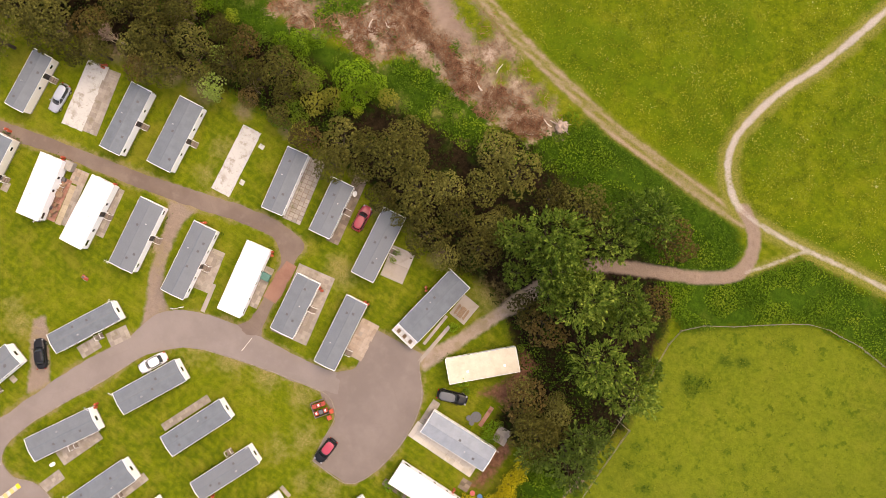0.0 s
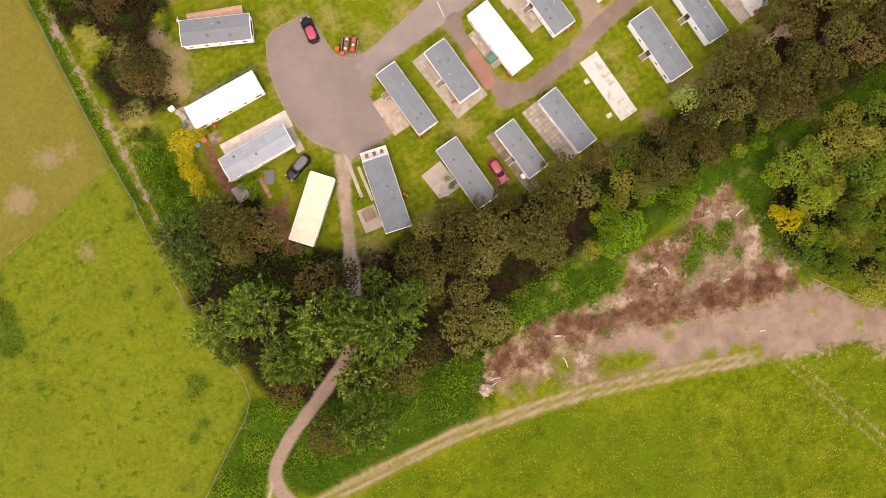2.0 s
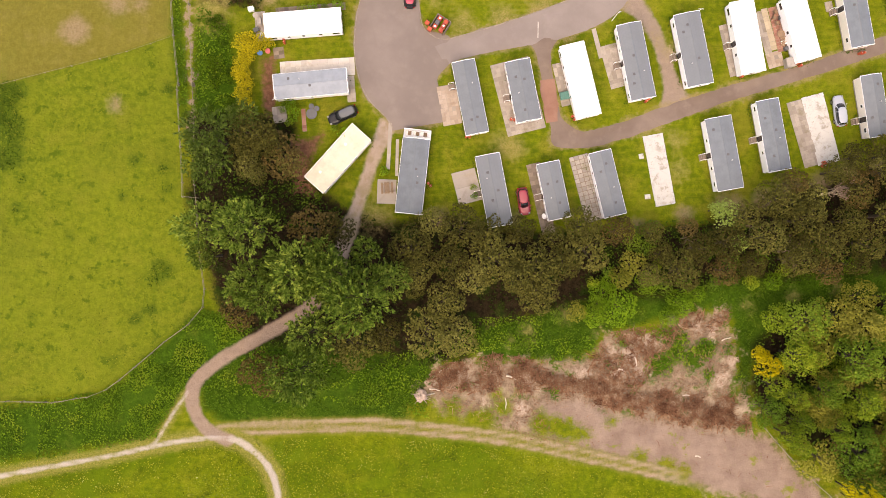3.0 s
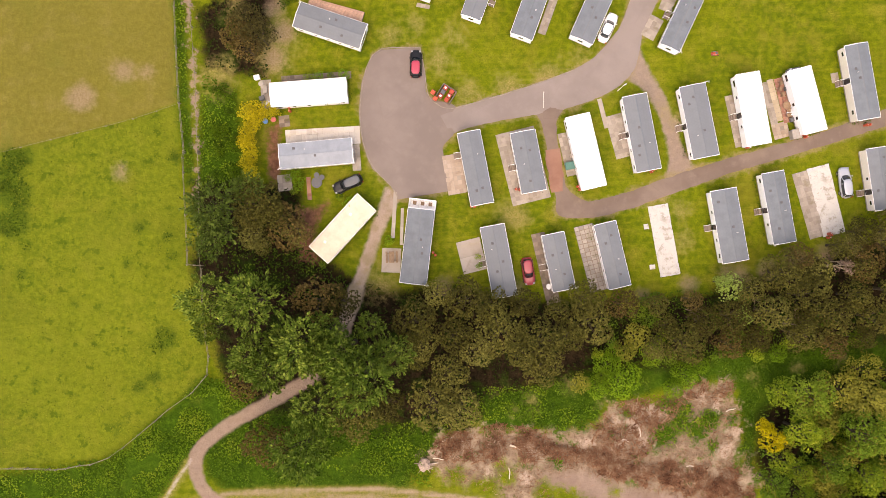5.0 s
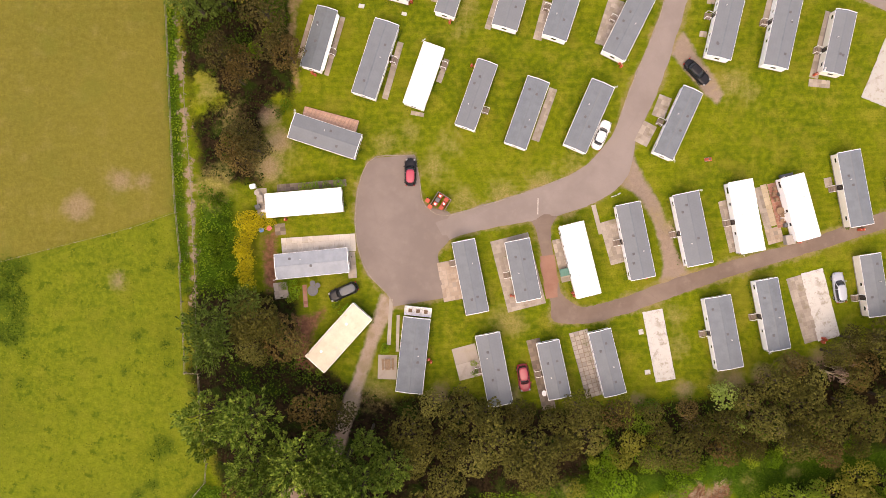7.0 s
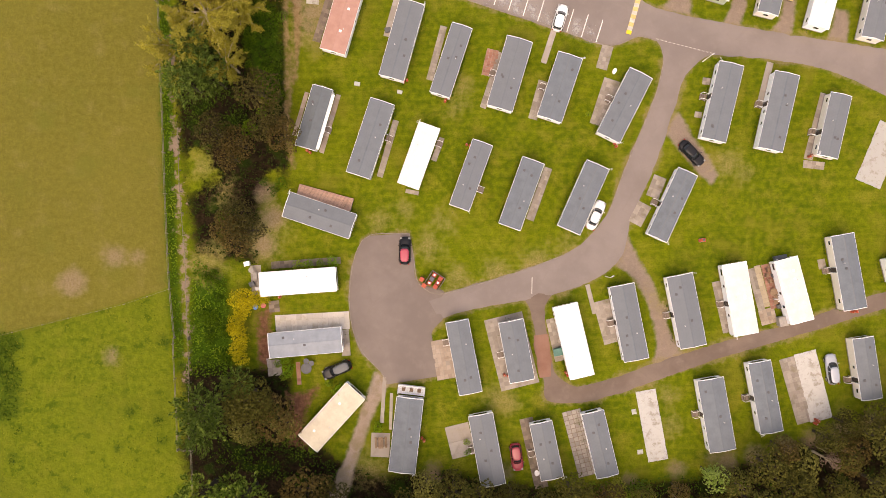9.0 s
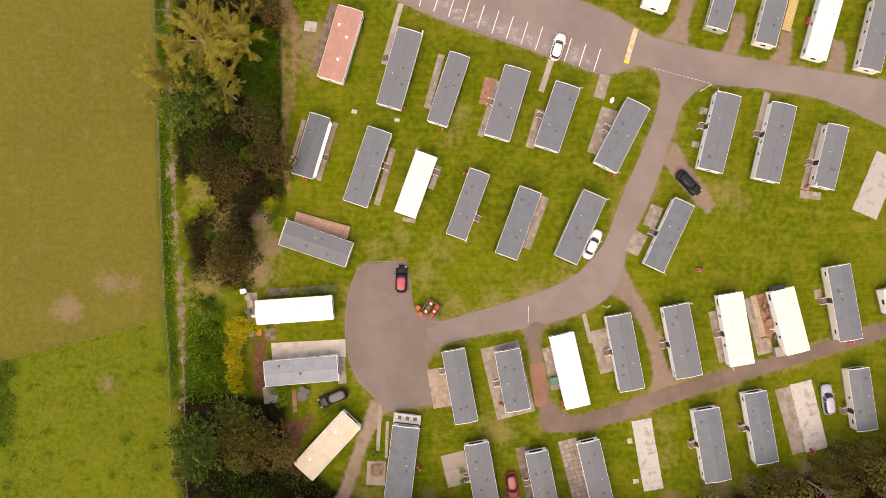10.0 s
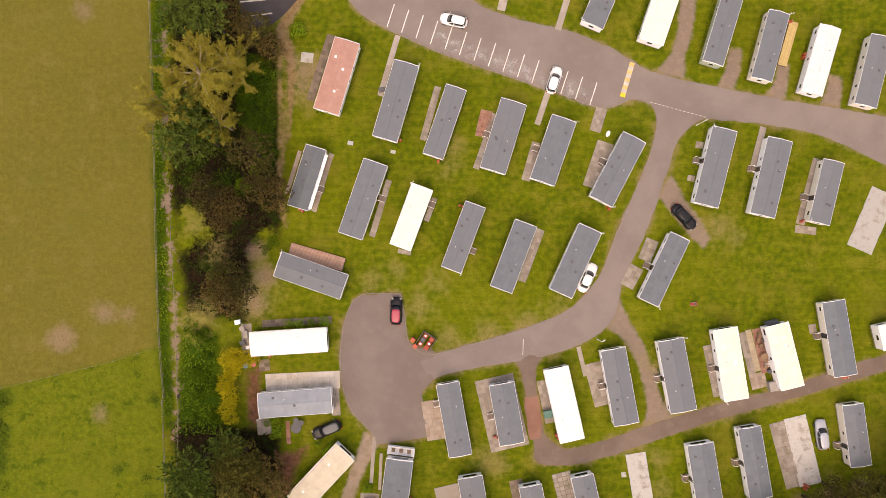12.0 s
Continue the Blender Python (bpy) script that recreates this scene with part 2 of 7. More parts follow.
def roof_material(name, dark, light, stain_or_gleam, tile=True, rough=0.75):
    m = Nodes(name)
    at = m.where()
    spread = m.nt.nodes.new("ShaderNodeObjectInfo").outputs["Random"]
    col = m.mix(m.span(m.noise(0.8, 5, 0.6, at), 0.3, 0.7), dark, light)
    col = m.mix(m.maths("MULTIPLY", m.span(m.noise(2.4, 6, 0.7, at), 0.52, 0.75), 0.5), col, stain_or_gleam)
    col = m.mix(m.maths("MULTIPLY", spread, 0.25), col, light)
    if tile:
        col = m.mix(m.maths("MULTIPLY", m.maths("FRACT", m.maths("MULTIPLY", spread, 7.3)), 0.7), col, tuple(0.5 * sum(light) / 3 + 0.5 * c for c in light))
        n = m.nt.nodes.new("ShaderNodeTexBrick")
        m.put(n.inputs["Vector"], at)
        n.inputs["Scale"].default_value = 1.0
        n.inputs["Brick Width"].default_value, n.inputs["Row Height"].default_value, n.inputs["Mortar Size"].default_value = 0.42, 0.36, 0.03
        n.inputs["Color1"].default_value, n.inputs["Color2"].default_value, n.inputs["Mortar"].default_value = (1, 1, 1, 1), (0.86, 0.86, 0.86, 1), (0.55, 0.55, 0.55, 1)
        col = m.mix(0.09, col, n.outputs["Color"], "MULTIPLY")
        return m.done(col, rough, 0.0, n.outputs["Fac"], 0.1, -0.012, 0.35)
    return m.done(col, rough, 0.0, m.noise(6, 3, 0.5, at), 0.1, 0.01, 0.35)


def paving_material(name, dark, light, moss, stained=0.3):
    m = Nodes(name)
    at = m.where()
    island = m.nt.nodes.new("ShaderNodeNewGeometry").outputs["Random Per Island"]
    piece = m.nt.nodes.new("ShaderNodeObjectInfo").outputs["Random"]
    col = m.mix(m.maths("FRACT", m.maths("ADD", island, piece)), dark, light)
    col = m.mix(m.maths("MULTIPLY", m.span(m.noise(1.2, 6, 0.65, at), 0.45, 0.7), 0.7), col, dark)
    col = m.mix(m.maths("MULTIPLY", m.span(m.noise(0.5, 5, 0.6, at), 0.56, 0.7), 0.6), col, moss)
    col = m.mix(m.maths("MULTIPLY", m.span(m.noise(0.9, 7, 0.75, at), 0.52, 0.62), stained), col, moss)
    grain = m.noise(14, 3, 0.6, at)
    return m.done(col, 0.9, 0.0, grain, 0.2, 0.006, 0.25)


M_GROUND = ground_material()
M_TARMAC = tarmac_material("tarmac", (0.19, 0.158, 0.142), (0.232, 0.196, 0.176), (0.262, 0.222, 0.198))
M_TURNING = tarmac_material("turning_tarmac", (0.166, 0.135, 0.118), (0.206, 0.169, 0.149), (0.235, 0.194, 0.17))
M_LANE = tarmac_material("brown_tarmac", (0.14, 0.103, 0.082), (0.19, 0.145, 0.117), (0.235, 0.185, 0.15))
M_REDDRIVE = tarmac_material("red_drive", (0.2, 0.1, 0.07), (0.27, 0.15, 0.11), (0.3, 0.2, 0.15))
M_FRESH = tarmac_material("dark_tarmac", (0.045, 0.04, 0.042), (0.065, 0.06, 0.06), (0.09, 0.08, 0.08))
M_PAINT = plain("road_paint", (0.72, 0.7, 0.66), 0.7, vary=0.3, scale=2.0)
M_YELLOW = plain("yellow_paint", (0.75, 0.5, 0.03), 0.7, vary=0.25, scale=2.0)
M_CHALK = plain("faded_white_paint", (0.5, 0.46, 0.4), 0.75, vary=0.25, scale=2.0)
M_FADED = plain("faded_yellow_paint", (0.55, 0.42, 0.16), 0.75, vary=0.25, scale=2.0)
ROOFS = {}
ROOFS["grey"] = roof_material("slate_grey_roof", (0.112, 0.131, 0.147), (0.146, 0.168, 0.189), (0.1, 0.113, 0.124))
ROOFS["dark"] = roof_material("dark_slate_roof", (0.09, 0.107, 0.118), (0.122, 0.143, 0.158), (0.08, 0.085, 0.09))
ROOFS["pale"] = roof_material("pale_sheet_roof", (0.6, 0.6, 0.6), (0.7, 0.7, 0.7), (0.5, 0.49, 0.47), False)
ROOFS["white"] = roof_material("white_sheet_roof", (0.68, 0.665, 0.65), (0.74, 0.735, 0.725), (0.62, 0.58, 0.52), False, 0.6)
ROOFS["cream"] = roof_material("cream_sheet_roof", (0.72, 0.67, 0.52), (0.79, 0.75, 0.63), (0.62, 0.56, 0.42), False, 0.6)
ROOFS["ivory"] = roof_material("ivory_sheet_roof", (0.68, 0.65, 0.57), (0.74, 0.715, 0.645), (0.64, 0.58, 0.48), False, 0.6)
ROOFS["buff"] = roof_material("buff_sheet_roof", (0.5, 0.45, 0.34), (0.6, 0.55, 0.43), (0.42, 0.36, 0.26), False, 0.7)
ROOFS["red"] = roof_material("red_tile_roof", (0.35, 0.185, 0.145), (0.43, 0.245, 0.195), (0.31, 0.17, 0.13), False)
ROOFS["blue"] = roof_material("blue_grey_sheet_roof", (0.2, 0.225, 0.255), (0.26, 0.29, 0.325), (0.17, 0.18, 0.2), False, 0.65)
M_WALL = plain("white_cladding", (0.93, 0.93, 0.93), 0.55, vary=0.04)
M_WALL_TAN = plain("tan_cladding", (0.82, 0.76, 0.67), 0.6, vary=0.06)
M_WALL_GREEN = plain("pale_green_cladding", (0.42, 0.47, 0.36), 0.6, vary=0.06)
M_TRIM = plain("white_trim", (0.88, 0.88, 0.87), 0.45, vary=0.04)
M_SKIRT = plain("grey_skirt", (0.3, 0.27, 0.24), 0.8, vary=0.15)
M_GLASS = plain("window_glass", (0.02, 0.024, 0.028), 0.08, vary=0.1, spec=0.6)
M_VENT = plain("vent_plastic", (0.1, 0.1, 0.105), 0.6)
M_WOOD = plain("weathered_wood", (0.24, 0.16, 0.1), 0.85, vary=0.25, scale=5)
M_STEPS = plain("dark_stained_wood", (0.2, 0.155, 0.125), 0.8, vary=0.25, scale=5)
M_POST = plain("fence_wood", (0.22, 0.19, 0.145), 0.9, vary=0.3, scale=5)
M_STEEL = plain("galvanised_steel", (0.45, 0.45, 0.45), 0.4, 0.8)
M_ORANGE = plain("orange_red_paint", (0.42, 0.075, 0.035), 0.45)
M_BINRED = plain("red_plastic", (0.35, 0.055, 0.03), 0.5)
M_TEAL = plain("green_plastic", (0.06, 0.16, 0.13), 0.5)
M_RUBBER = plain("rubber", (0.02, 0.02, 0.02), 0.85)
M_CHROME = plain("wheel_alloy", (0.45, 0.45, 0.46), 0.35, 0.9)
M_LAMP = plain("lamp_glass", (0.3, 0.3, 0.3), 0.2)
M_TAIL = plain("tail_lamp", (0.35, 0.02, 0.015), 0.2)
CARPAINT = {
    "red": plain("red_car_paint", (0.28, 0.026, 0.042), 0.3, 0.0, 0.04, spec=0.6),
    "black": plain("black_car_paint", (0.012, 0.012, 0.014), 0.3, 0.0, 0.05, spec=0.25),
    "white": plain("white_car_paint", (0.74, 0.74, 0.73), 0.25, 0.0, 0.03, spec=0.6),
    "silver": plain("silver_car_paint", (0.38, 0.4, 0.44), 0.3, 0.2, 0.03, spec=0.6),
    "rose": plain("bright_red_car_roof", (0.36, 0.035, 0.065), 0.3, 0.0, 0.04, spec=0.6),
}
# Grey base colour stands for the sky reflected in the black estate's roof.
M_CARROOF = plain("grey_sky_sheen_car_roof", (0.1, 0.105, 0.112), 0.4, vary=0.06)
PAVING = {}
PAVING["paver"] = paving_material("grey_pavers", (0.225, 0.192, 0.16), (0.35, 0.305, 0.26), (0.17, 0.145, 0.09))
PAVING["large"] = paving_material("large_pavers", (0.24, 0.212, 0.185), (0.36, 0.322, 0.28), (0.17, 0.15, 0.1))
PAVING["concrete"] = paving_material("poured_concrete", (0.3, 0.26, 0.22), (0.39, 0.345, 0.3), (0.26, 0.21, 0.16))
PAVING["slab"] = paving_material("pale_concrete", (0.37, 0.36, 0.33), (0.48, 0.47, 0.44), (0.27, 0.235, 0.19), 0.8)
PAVING["brick"] = paving_material("red_brick_paving", (0.24, 0.11, 0.08), (0.36, 0.19, 0.14), (0.25, 0.18, 0.12))
PAVING["tan"] = paving_material("tan_pavers", (0.28, 0.218, 0.168), (0.38, 0.31, 0.25), (0.24, 0.175, 0.125))
PAVING["dark"] = paving_material("dark_pavers", (0.13, 0.1, 0.08), (0.24, 0.19, 0.15), (0.1, 0.1, 0.04))
PAVING["flag"] = paving_material("light_flagstones", (0.43, 0.385, 0.33), (0.56, 0.51, 0.44), (0.36, 0.3, 0.22), 0.4)
PAVING["cover"] = paving_material("drain_cover", (0.36, 0.36, 0.35), (0.45, 0.45, 0.43), (0.3, 0.29, 0.26))
PAVING["sand"] = paving_material("sandstone", (0.33, 0.27, 0.185), (0.43, 0.36, 0.255), (0.27, 0.215, 0.14))
PAVING["deck"] = paving_material("red_brown_decking", (0.44, 0.26, 0.185), (0.56, 0.36, 0.265), (0.38, 0.23, 0.165))
PAVING["wood"] = paving_material("yellow_decking", (0.5, 0.38, 0.16), (0.6, 0.47, 0.22), (0.42, 0.3, 0.13))
M_BARK = plain("bark", (0.05, 0.038, 0.026), 0.95, vary=0.35, scale=4)
M_BARKPALE = plain("pale_bark", (0.38, 0.32, 0.22), 0.95, vary=0.3, scale=4)
LEAF = {}
# Patch noise puts lit and shaded clumps into the oak leaf colour.
LEAF["oak"] = leafy("olive_brown_leaves", (0.0, (0.02, 0.018, 0.004)), (0.3, (0.055, 0.05, 0.01)), (0.6, (0.11, 0.107, 0.022)), (0.9, (0.225, 0.21, 0.054)), through=0.06, shares=(0.12, 0.5, 0.36), patches=1.6)
# Wide patch tones stand in for bright plumes and the shade between them.
LEAF["green"] = leafy("mid_green_leaves", (0.0, (0.034, 0.066, 0.007)), (0.35, (0.074, 0.128, 0.015)), (0.7, (0.17, 0.238, 0.034)), (1.0, (0.32, 0.385, 0.068)), through=0.03, shares=(0.1, 0.2, 0.7), patches=1.5)
LEAF["brown"] = leafy("red_brown_leaves", (0.0, (0.036, 0.025, 0.007)), (0.5, (0.108, 0.076, 0.022)), (1.0, (0.22, 0.16, 0.052)), through=0.08, shares=(0.3, 0.3, 0.4), patches=1.6)
LEAF["spring"] = leafy("yellow_green_leaves", (0.0, (0.045, 0.1, 0.009)), (0.4, (0.135, 0.22, 0.016)), (0.75, (0.26, 0.34, 0.025)), (1.0, (0.42, 0.45, 0.045)), shares=(0.2, 0.4, 0.42), patches=0.9)
LEAF["lime"] = leafy("lime_green_leaves", (0.0, (0.06, 0.13, 0.008)), (0.5, (0.15, 0.27, 0.014)), (1.0, (0.28, 0.4, 0.026)), shares=(0.3, 0.3, 0.4), patches=1.2)
LEAF["bare"] = leafy("grey_pink_twigs", (0.0, (0.11, 0.075, 0.055)), (1.0, (0.27, 0.185, 0.14)), through=0.0)
LEAF["pale"] = leafy("pale_blossom", (0.0, (0.12, 0.22, 0.03)), (0.5, (0.26, 0.36, 0.07)), (1.0, (0.45, 0.5, 0.18)))
LEAF["gorse"] = leafy("gorse_flowers", (0.0, (0.28, 0.25, 0.012)), (0.35, (0.52, 0.43, 0.014)), (0.7, (0.72, 0.6, 0.02)), (1.0, (0.85, 0.72, 0.03)))
LEAF["hedge"] = leafy("yellow_green_hedge_leaves", (0.0, (0.13, 0.13, 0.009)), (0.35, (0.36, 0.31, 0.016)), (0.7, (0.6, 0.5, 0.022)), (1.0, (0.78, 0.65, 0.036)), shares=(0.55, 0.1, 0.4), through=0.15)
LEAF["willow"] = leafy("pale_olive_leaves", (0.0, (0.13, 0.14, 0.016)), (0.5, (0.24, 0.24, 0.034)), (1.0, (0.37, 0.35, 0.065)))
LEAF["wood"] = leafy("woodland_leaves", (0.0, (0.03, 0.075, 0.008)), (0.45, (0.1, 0.18, 0.016)), (1.0, (0.23, 0.31, 0.03)))
LEAF["dark"] = leafy("dark_green_needles", (0.0, (0.032, 0.058, 0.009)), (0.5, (0.096, 0.142, 0.024)), (1.0, (0.2, 0.25, 0.048)), through=0.05, shares=(0.12, 0.25, 0.6), patches=1.4)
LEAF["larch"] = leafy("yellow_needles", (0.0, (0.2, 0.185, 0.02)), (0.5, (0.37, 0.325, 0.05)), (1.0, (0.52, 0.45, 0.1)))
LEAF["nettle"] = leafy("nettle_leaves", (0.0, (0.028, 0.068, 0.004)), (0.35, (0.07, 0.135, 0.007)), (0.7, (0.115, 0.185, 0.01)), (1.0, (0.19, 0.235, 0.02)), shares=(0.4, 0.0, 0.6), patches=0.3)
# Undergrowth leaves darkened to carry the deep shade beneath the crowns.
LEAF["shaded_ivy"] = leafy("shaded_undergrowth_leaves", (0.0, (0.007, 0.012, 0.002)), (0.5, (0.016, 0.027, 0.003)), (1.0, (0.035, 0.05, 0.007)))
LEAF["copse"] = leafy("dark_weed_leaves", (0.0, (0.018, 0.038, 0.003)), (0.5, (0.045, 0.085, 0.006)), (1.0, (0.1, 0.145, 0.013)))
LEAF["weeds"] = leafy("tall_weed_leaves", (0.0, (0.016, 0.036, 0.004)), (0.35, (0.045, 0.088, 0.006)), (0.7, (0.068, 0.122, 0.008)), (1.0, (0.105, 0.155, 0.014)), shares=(0.35, 0.0, 0.65), patches=0.35)
LEAF["meadow"] = leafy("meadow_blades", (0.0, (0.035, 0.065, 0.004)), (0.35, (0.1, 0.135, 0.007)), (0.7, (0.21, 0.225, 0.015)), (0.9, (0.3, 0.3, 0.06)), (0.98, (0.42, 0.42, 0.22)), shares=(0.58, 0.0, 0.4), patches=0.4)
LEAF["pasture"] = leafy("pasture_blades", (0.0, (0.04, 0.07, 0.005)), (0.5, (0.115, 0.14, 0.01)), (1.0, (0.2, 0.2, 0.02)), shares=(0.6, 0.0, 0.4), patches=0.4)
LEAF["dim"] = leafy("dark_olive_leaves", (0.0, (0.024, 0.021, 0.006)), (0.5, (0.075, 0.064, 0.018)), (1.0, (0.165, 0.138, 0.042)), through=0.06, shares=(0.3, 0.3, 0.4), patches=1.6)
LEAF["twig"] = leafy("dead_twigs", (0.0, (0.075, 0.032, 0.018)), (0.35, (0.185, 0.088, 0.048)), (0.75, (0.27, 0.16, 0.095)), (1.0, (0.42, 0.31, 0.22)), through=0.0, rough=0.9, shares=(0.4, 0.0, 0.62), patches=0.7)

# ---- mesh helpers ----


def link_mesh(name, mesh, material, parent=None, label=""):
    ob = new(name, mesh)
    if material and not mesh.materials:
        mesh.materials.append(material)
    if parent:
        ob.parent = parent
    return tagged(ob, label) if label else ob


def part(name, bm, material, parent, label=""):
    me = bpy.data.meshes.new(name)
    bm.to_mesh(me)
    bm.free()
    return link_mesh(name, me, material, parent, label)


def add_box(bm, lo, hi, bevel=0.0):
    m = Matrix.LocRotScale([(a + b) / 2 for a, b in zip(lo, hi)], None, [b - a for a, b in zip(lo, hi)])
    vs = bmesh.ops.create_cube(bm, size=1.0, matrix=m)["verts"]
    if bevel:
        es = {e for v in vs for e in v.link_edges}
        bmesh.ops.bevel(bm, geom=list(es), offset=bevel, segments=1, affect="EDGES")


def box(lo, hi, bevel=0.0):
    bm = bmesh.new()
    add_box(bm, lo, hi, bevel)
    return bm


def prism(bm, profile, axis_from, axis_to):
    """A closed outline in y and z, drawn out along x."""
    a = [bm.verts.new((axis_from, y, z)) for y, z in profile]
    b = [bm.verts.new((axis_to, y, z)) for y, z in profile]
    n = len(profile)
    for i in range(n):
        bm.faces.new((a[i], a[(i + 1) % n], b[(i + 1) % n], b[i]))
    bm.faces.new(a[::-1])
    bm.faces.new(b)
    bmesh.ops.recalc_face_normals(bm, faces=bm.faces)


def cylinder(bm, r, z0, z1, x=0.0, y=0.0, seg=10, r2=None):
    m = Matrix.Translation((x, y, (z0 + z1) / 2))
    bmesh.ops.create_cone(bm, cap_ends=True, segments=seg, radius1=r, radius2=r if r2 is None else r2, depth=z1 - z0, matrix=m)


def holder(name, x, y, z=0.0, turn=0.0, **tags):
    ob = new(name)
    ob.matrix_basis = pose(x, y, z, 0, 0, turn)
    return tagged(ob, **tags)


def raw_mesh(name, verts, faces, smooth=False):
    me = bpy.data.meshes.new(name)
    me.from_pydata([tuple(v) for v in verts], [], faces)
    if smooth:
        me.polygons.foreach_set("use_smooth", [True] * len(me.polygons))
    return me


def quads_mesh(name, q):
    """A mesh of loose four-cornered leaves; q has the shape (n, 4, 3)."""
    n = len(q)
    me = bpy.data.meshes.new(name)
    me.vertices.add(n * 4)
    me.vertices.foreach_set("co", np.ascontiguousarray(q, dtype=np.float32).ravel())
    me.loops.add(n * 4)
    me.loops.foreach_set("vertex_index", np.arange(n * 4, dtype=np.int32))
    me.polygons.add(n)
    me.polygons.foreach_set("loop_start", np.arange(0, n * 4, 4, dtype=np.int32))
    me.polygons.foreach_set("loop_total", np.full(n, 4, dtype=np.int32))
    me.update(calc_edges=True)
    return me


def spline(points, step):
    """Evenly spaced points along a smooth line through the given ones."""
    p = np.array(points, float)
    q = np.vstack([2 * p[0] - p[1], p, 2 * p[-1] - p[-2]])
    res = []
    for i in range(1, len(q) - 2):
        n = max(2, int(np.linalg.norm(q[i + 1][:2] - q[i][:2]) / step))
        for u in np.arange(n) / n:
            a, b, c, d = q[i - 1 : i + 3]
            res.append(0.5 * (2 * b + (c - a) * u + (2 * a - 5 * b + 4 * c - d) * u * u + (3 * b - a - 3 * c + d) * u**3))
    return np.array(res + [p[-1]])


def in_outline(pts, outline):
    o = np.array(outline, float)
    x, y = pts[:, 0], pts[:, 1]
    hit = np.zeros(len(pts), bool)
    for (x0, y0), (x1, y1) in zip(o, np.roll(o, -1, 0)):
        if y0 == y1:
            continue
        cross = (y0 > y) != (y1 > y)
        hit ^= cross & (x < (x1 - x0) * (y - y0) / (y1 - y0) + x0)
    return hit


def line_distance(pts, line, closed=False):
    o = np.array(line, float)
    ends = np.roll(o, -1, 0) if closed else o[1:]
    best = np.full(len(pts), 1e9)
    for a, b in zip(o, ends):
        d = b - a
        u = np.clip(((pts - a) @ d) / max(d @ d, 1e-9), 0, 1)
        best = np.minimum(best, np.linalg.norm(pts - a - u[:, None] * d, axis=1))
    return best


def depth_inside(pts, outline):
    d = line_distance(pts, outline, True)
    return np.where(in_outline(pts, outline), d, -d)


# ---- the ground: one sheet to the horizon ----
SPORT = [(-41.7, 59.8), (-41.5, 35.8), (-41.2, 25.4), (-40.6, -2.7), (-40.2, -13.2), (-46.6, -15.4), (-54.6, -17.4), (-62.6, -19.3), (-110.4, -30.6), (-110.8, 59.8)]
PASTURE = [(-110.4, -30.6), (-62.6, -19.3), (-54.6, -17.4), (-46.6, -15.4), (-40.2, -13.2), (-40.0, -24.8), (-39.2, -36.0), (-37.8, -36.3), (-37.0, -44.1), (-36.7, -51.7), (-42.2, -56.4), (-50.7, -63.1), (-57.5, -64.1), (-65.5, -65.0), (-51.0, -63.0), (-56.7, -63.5), (-62.7, -64.3), (-79.1, -66.2), (-114.1, -19.2)]
MEADOW = [(-34.8, -69.2), (-30.5, -70.9), (-22.2, -70.2), (-12.7, -69.6), (-2.3, -70.3), (8.8, -72.0), (15.3, -74.2), (20.6, -75.2), (28.2, -77.1), (36.1, -79.3), (44.3, -81.0), (48.3, -83.0), (51.0, -86.5), (64.8, -109.1), (40.6, -147.1), (-37.9, -149.5), (-76.2, -88.2), (-95.1, -64.4), (-69.4, -72.7), (-56.8, -72.2), (-42.0, -70.1)]
DIRT = [(-6.4, -63.8), (-3.5, -60.3), (3.3, -60.0), (11.2, -59.8), (18.0, -59.3), (19.7, -56.3), (26.5, -56.0), (30.5, -54.1), (37.3, -53.2), (38.4, -57.4), (39.8, -65.4), (41.8, -70.2), (45.3, -74.3), (51.6, -80.8), (58.6, -86.5), (52.3, -86.4), (42.0, -80.2), (34.1, -77.7), (22.2, -74.3), (14.2, -72.6), (4.7, -69.6), (-4.1, -67.8)]
WOOD = [(-38.6, -35.7), (-37.3, -31.4), (-38.4, -24.2), (-23.2, -24.8), (-22.2, -33.2), (-17.1, -37.3), (-9.9, -40.2), (-1.9, -39.2), (6.8, -41.3), (14.7, -42.0), (23.5, -41.8), (34.7, -40.8), (40.3, -39.0), (48.3, -36.2), (60.1, -33.3), (78.7, -26.3), (78.3, -47.8), (59.9, -48.6), (46.5, -49.6), (38.5, -49.4), (28.9, -51.7), (19.4, -51.5), (11.4, -53.7), (2.6, -55.2), (0.9, -59.9), (-9.5, -60.6), (-17.5, -61.2), (-22.3, -64.3), (-31.1, -63.4), (-30.2, -56.2), (-34.1, -52.9), (-35.6, -46.5)]
WOOD_NORTH = [(-37.9, 43.8), (-28.3, 43.8), (-28.7, 32.6), (-23.4, 31.0), (-23.4, 15.7), (-22.6, 3.7), (-26.6, -0.3), (-27.4, -9.9), (-36.2, -9.1), (-37.4, 0.5), (-38.6, 9.3), (-38.8, 19.7)]
WOOD_EAST = [(41.2, -58.3), (46.4, -53.6), (59.8, -51.4), (102.3, -38.6), (101.1, -122.4), (58.7, -84.1), (50.1, -73.6), (44.6, -70.3), (40.6, -65.4)]
LUSH = [(-36.7, -51.7), (-42.2, -56.4), (-50.7, -63.4), (-55.1, -65.4), (-45.6, -70.3), (-39.1, -64.8), (-37.9, -63.3), (-30.3, -64.2), (-20.8, -64.8), (-4.8, -67.8), (-6.4, -63.8), (-3.9, -59.9), (3.3, -58.4), (11.3, -58.5), (11.4, -53.7), (2.6, -53.6), (-9.5, -59.0), (-20.7, -63.6), (-30.9, -53.0)]
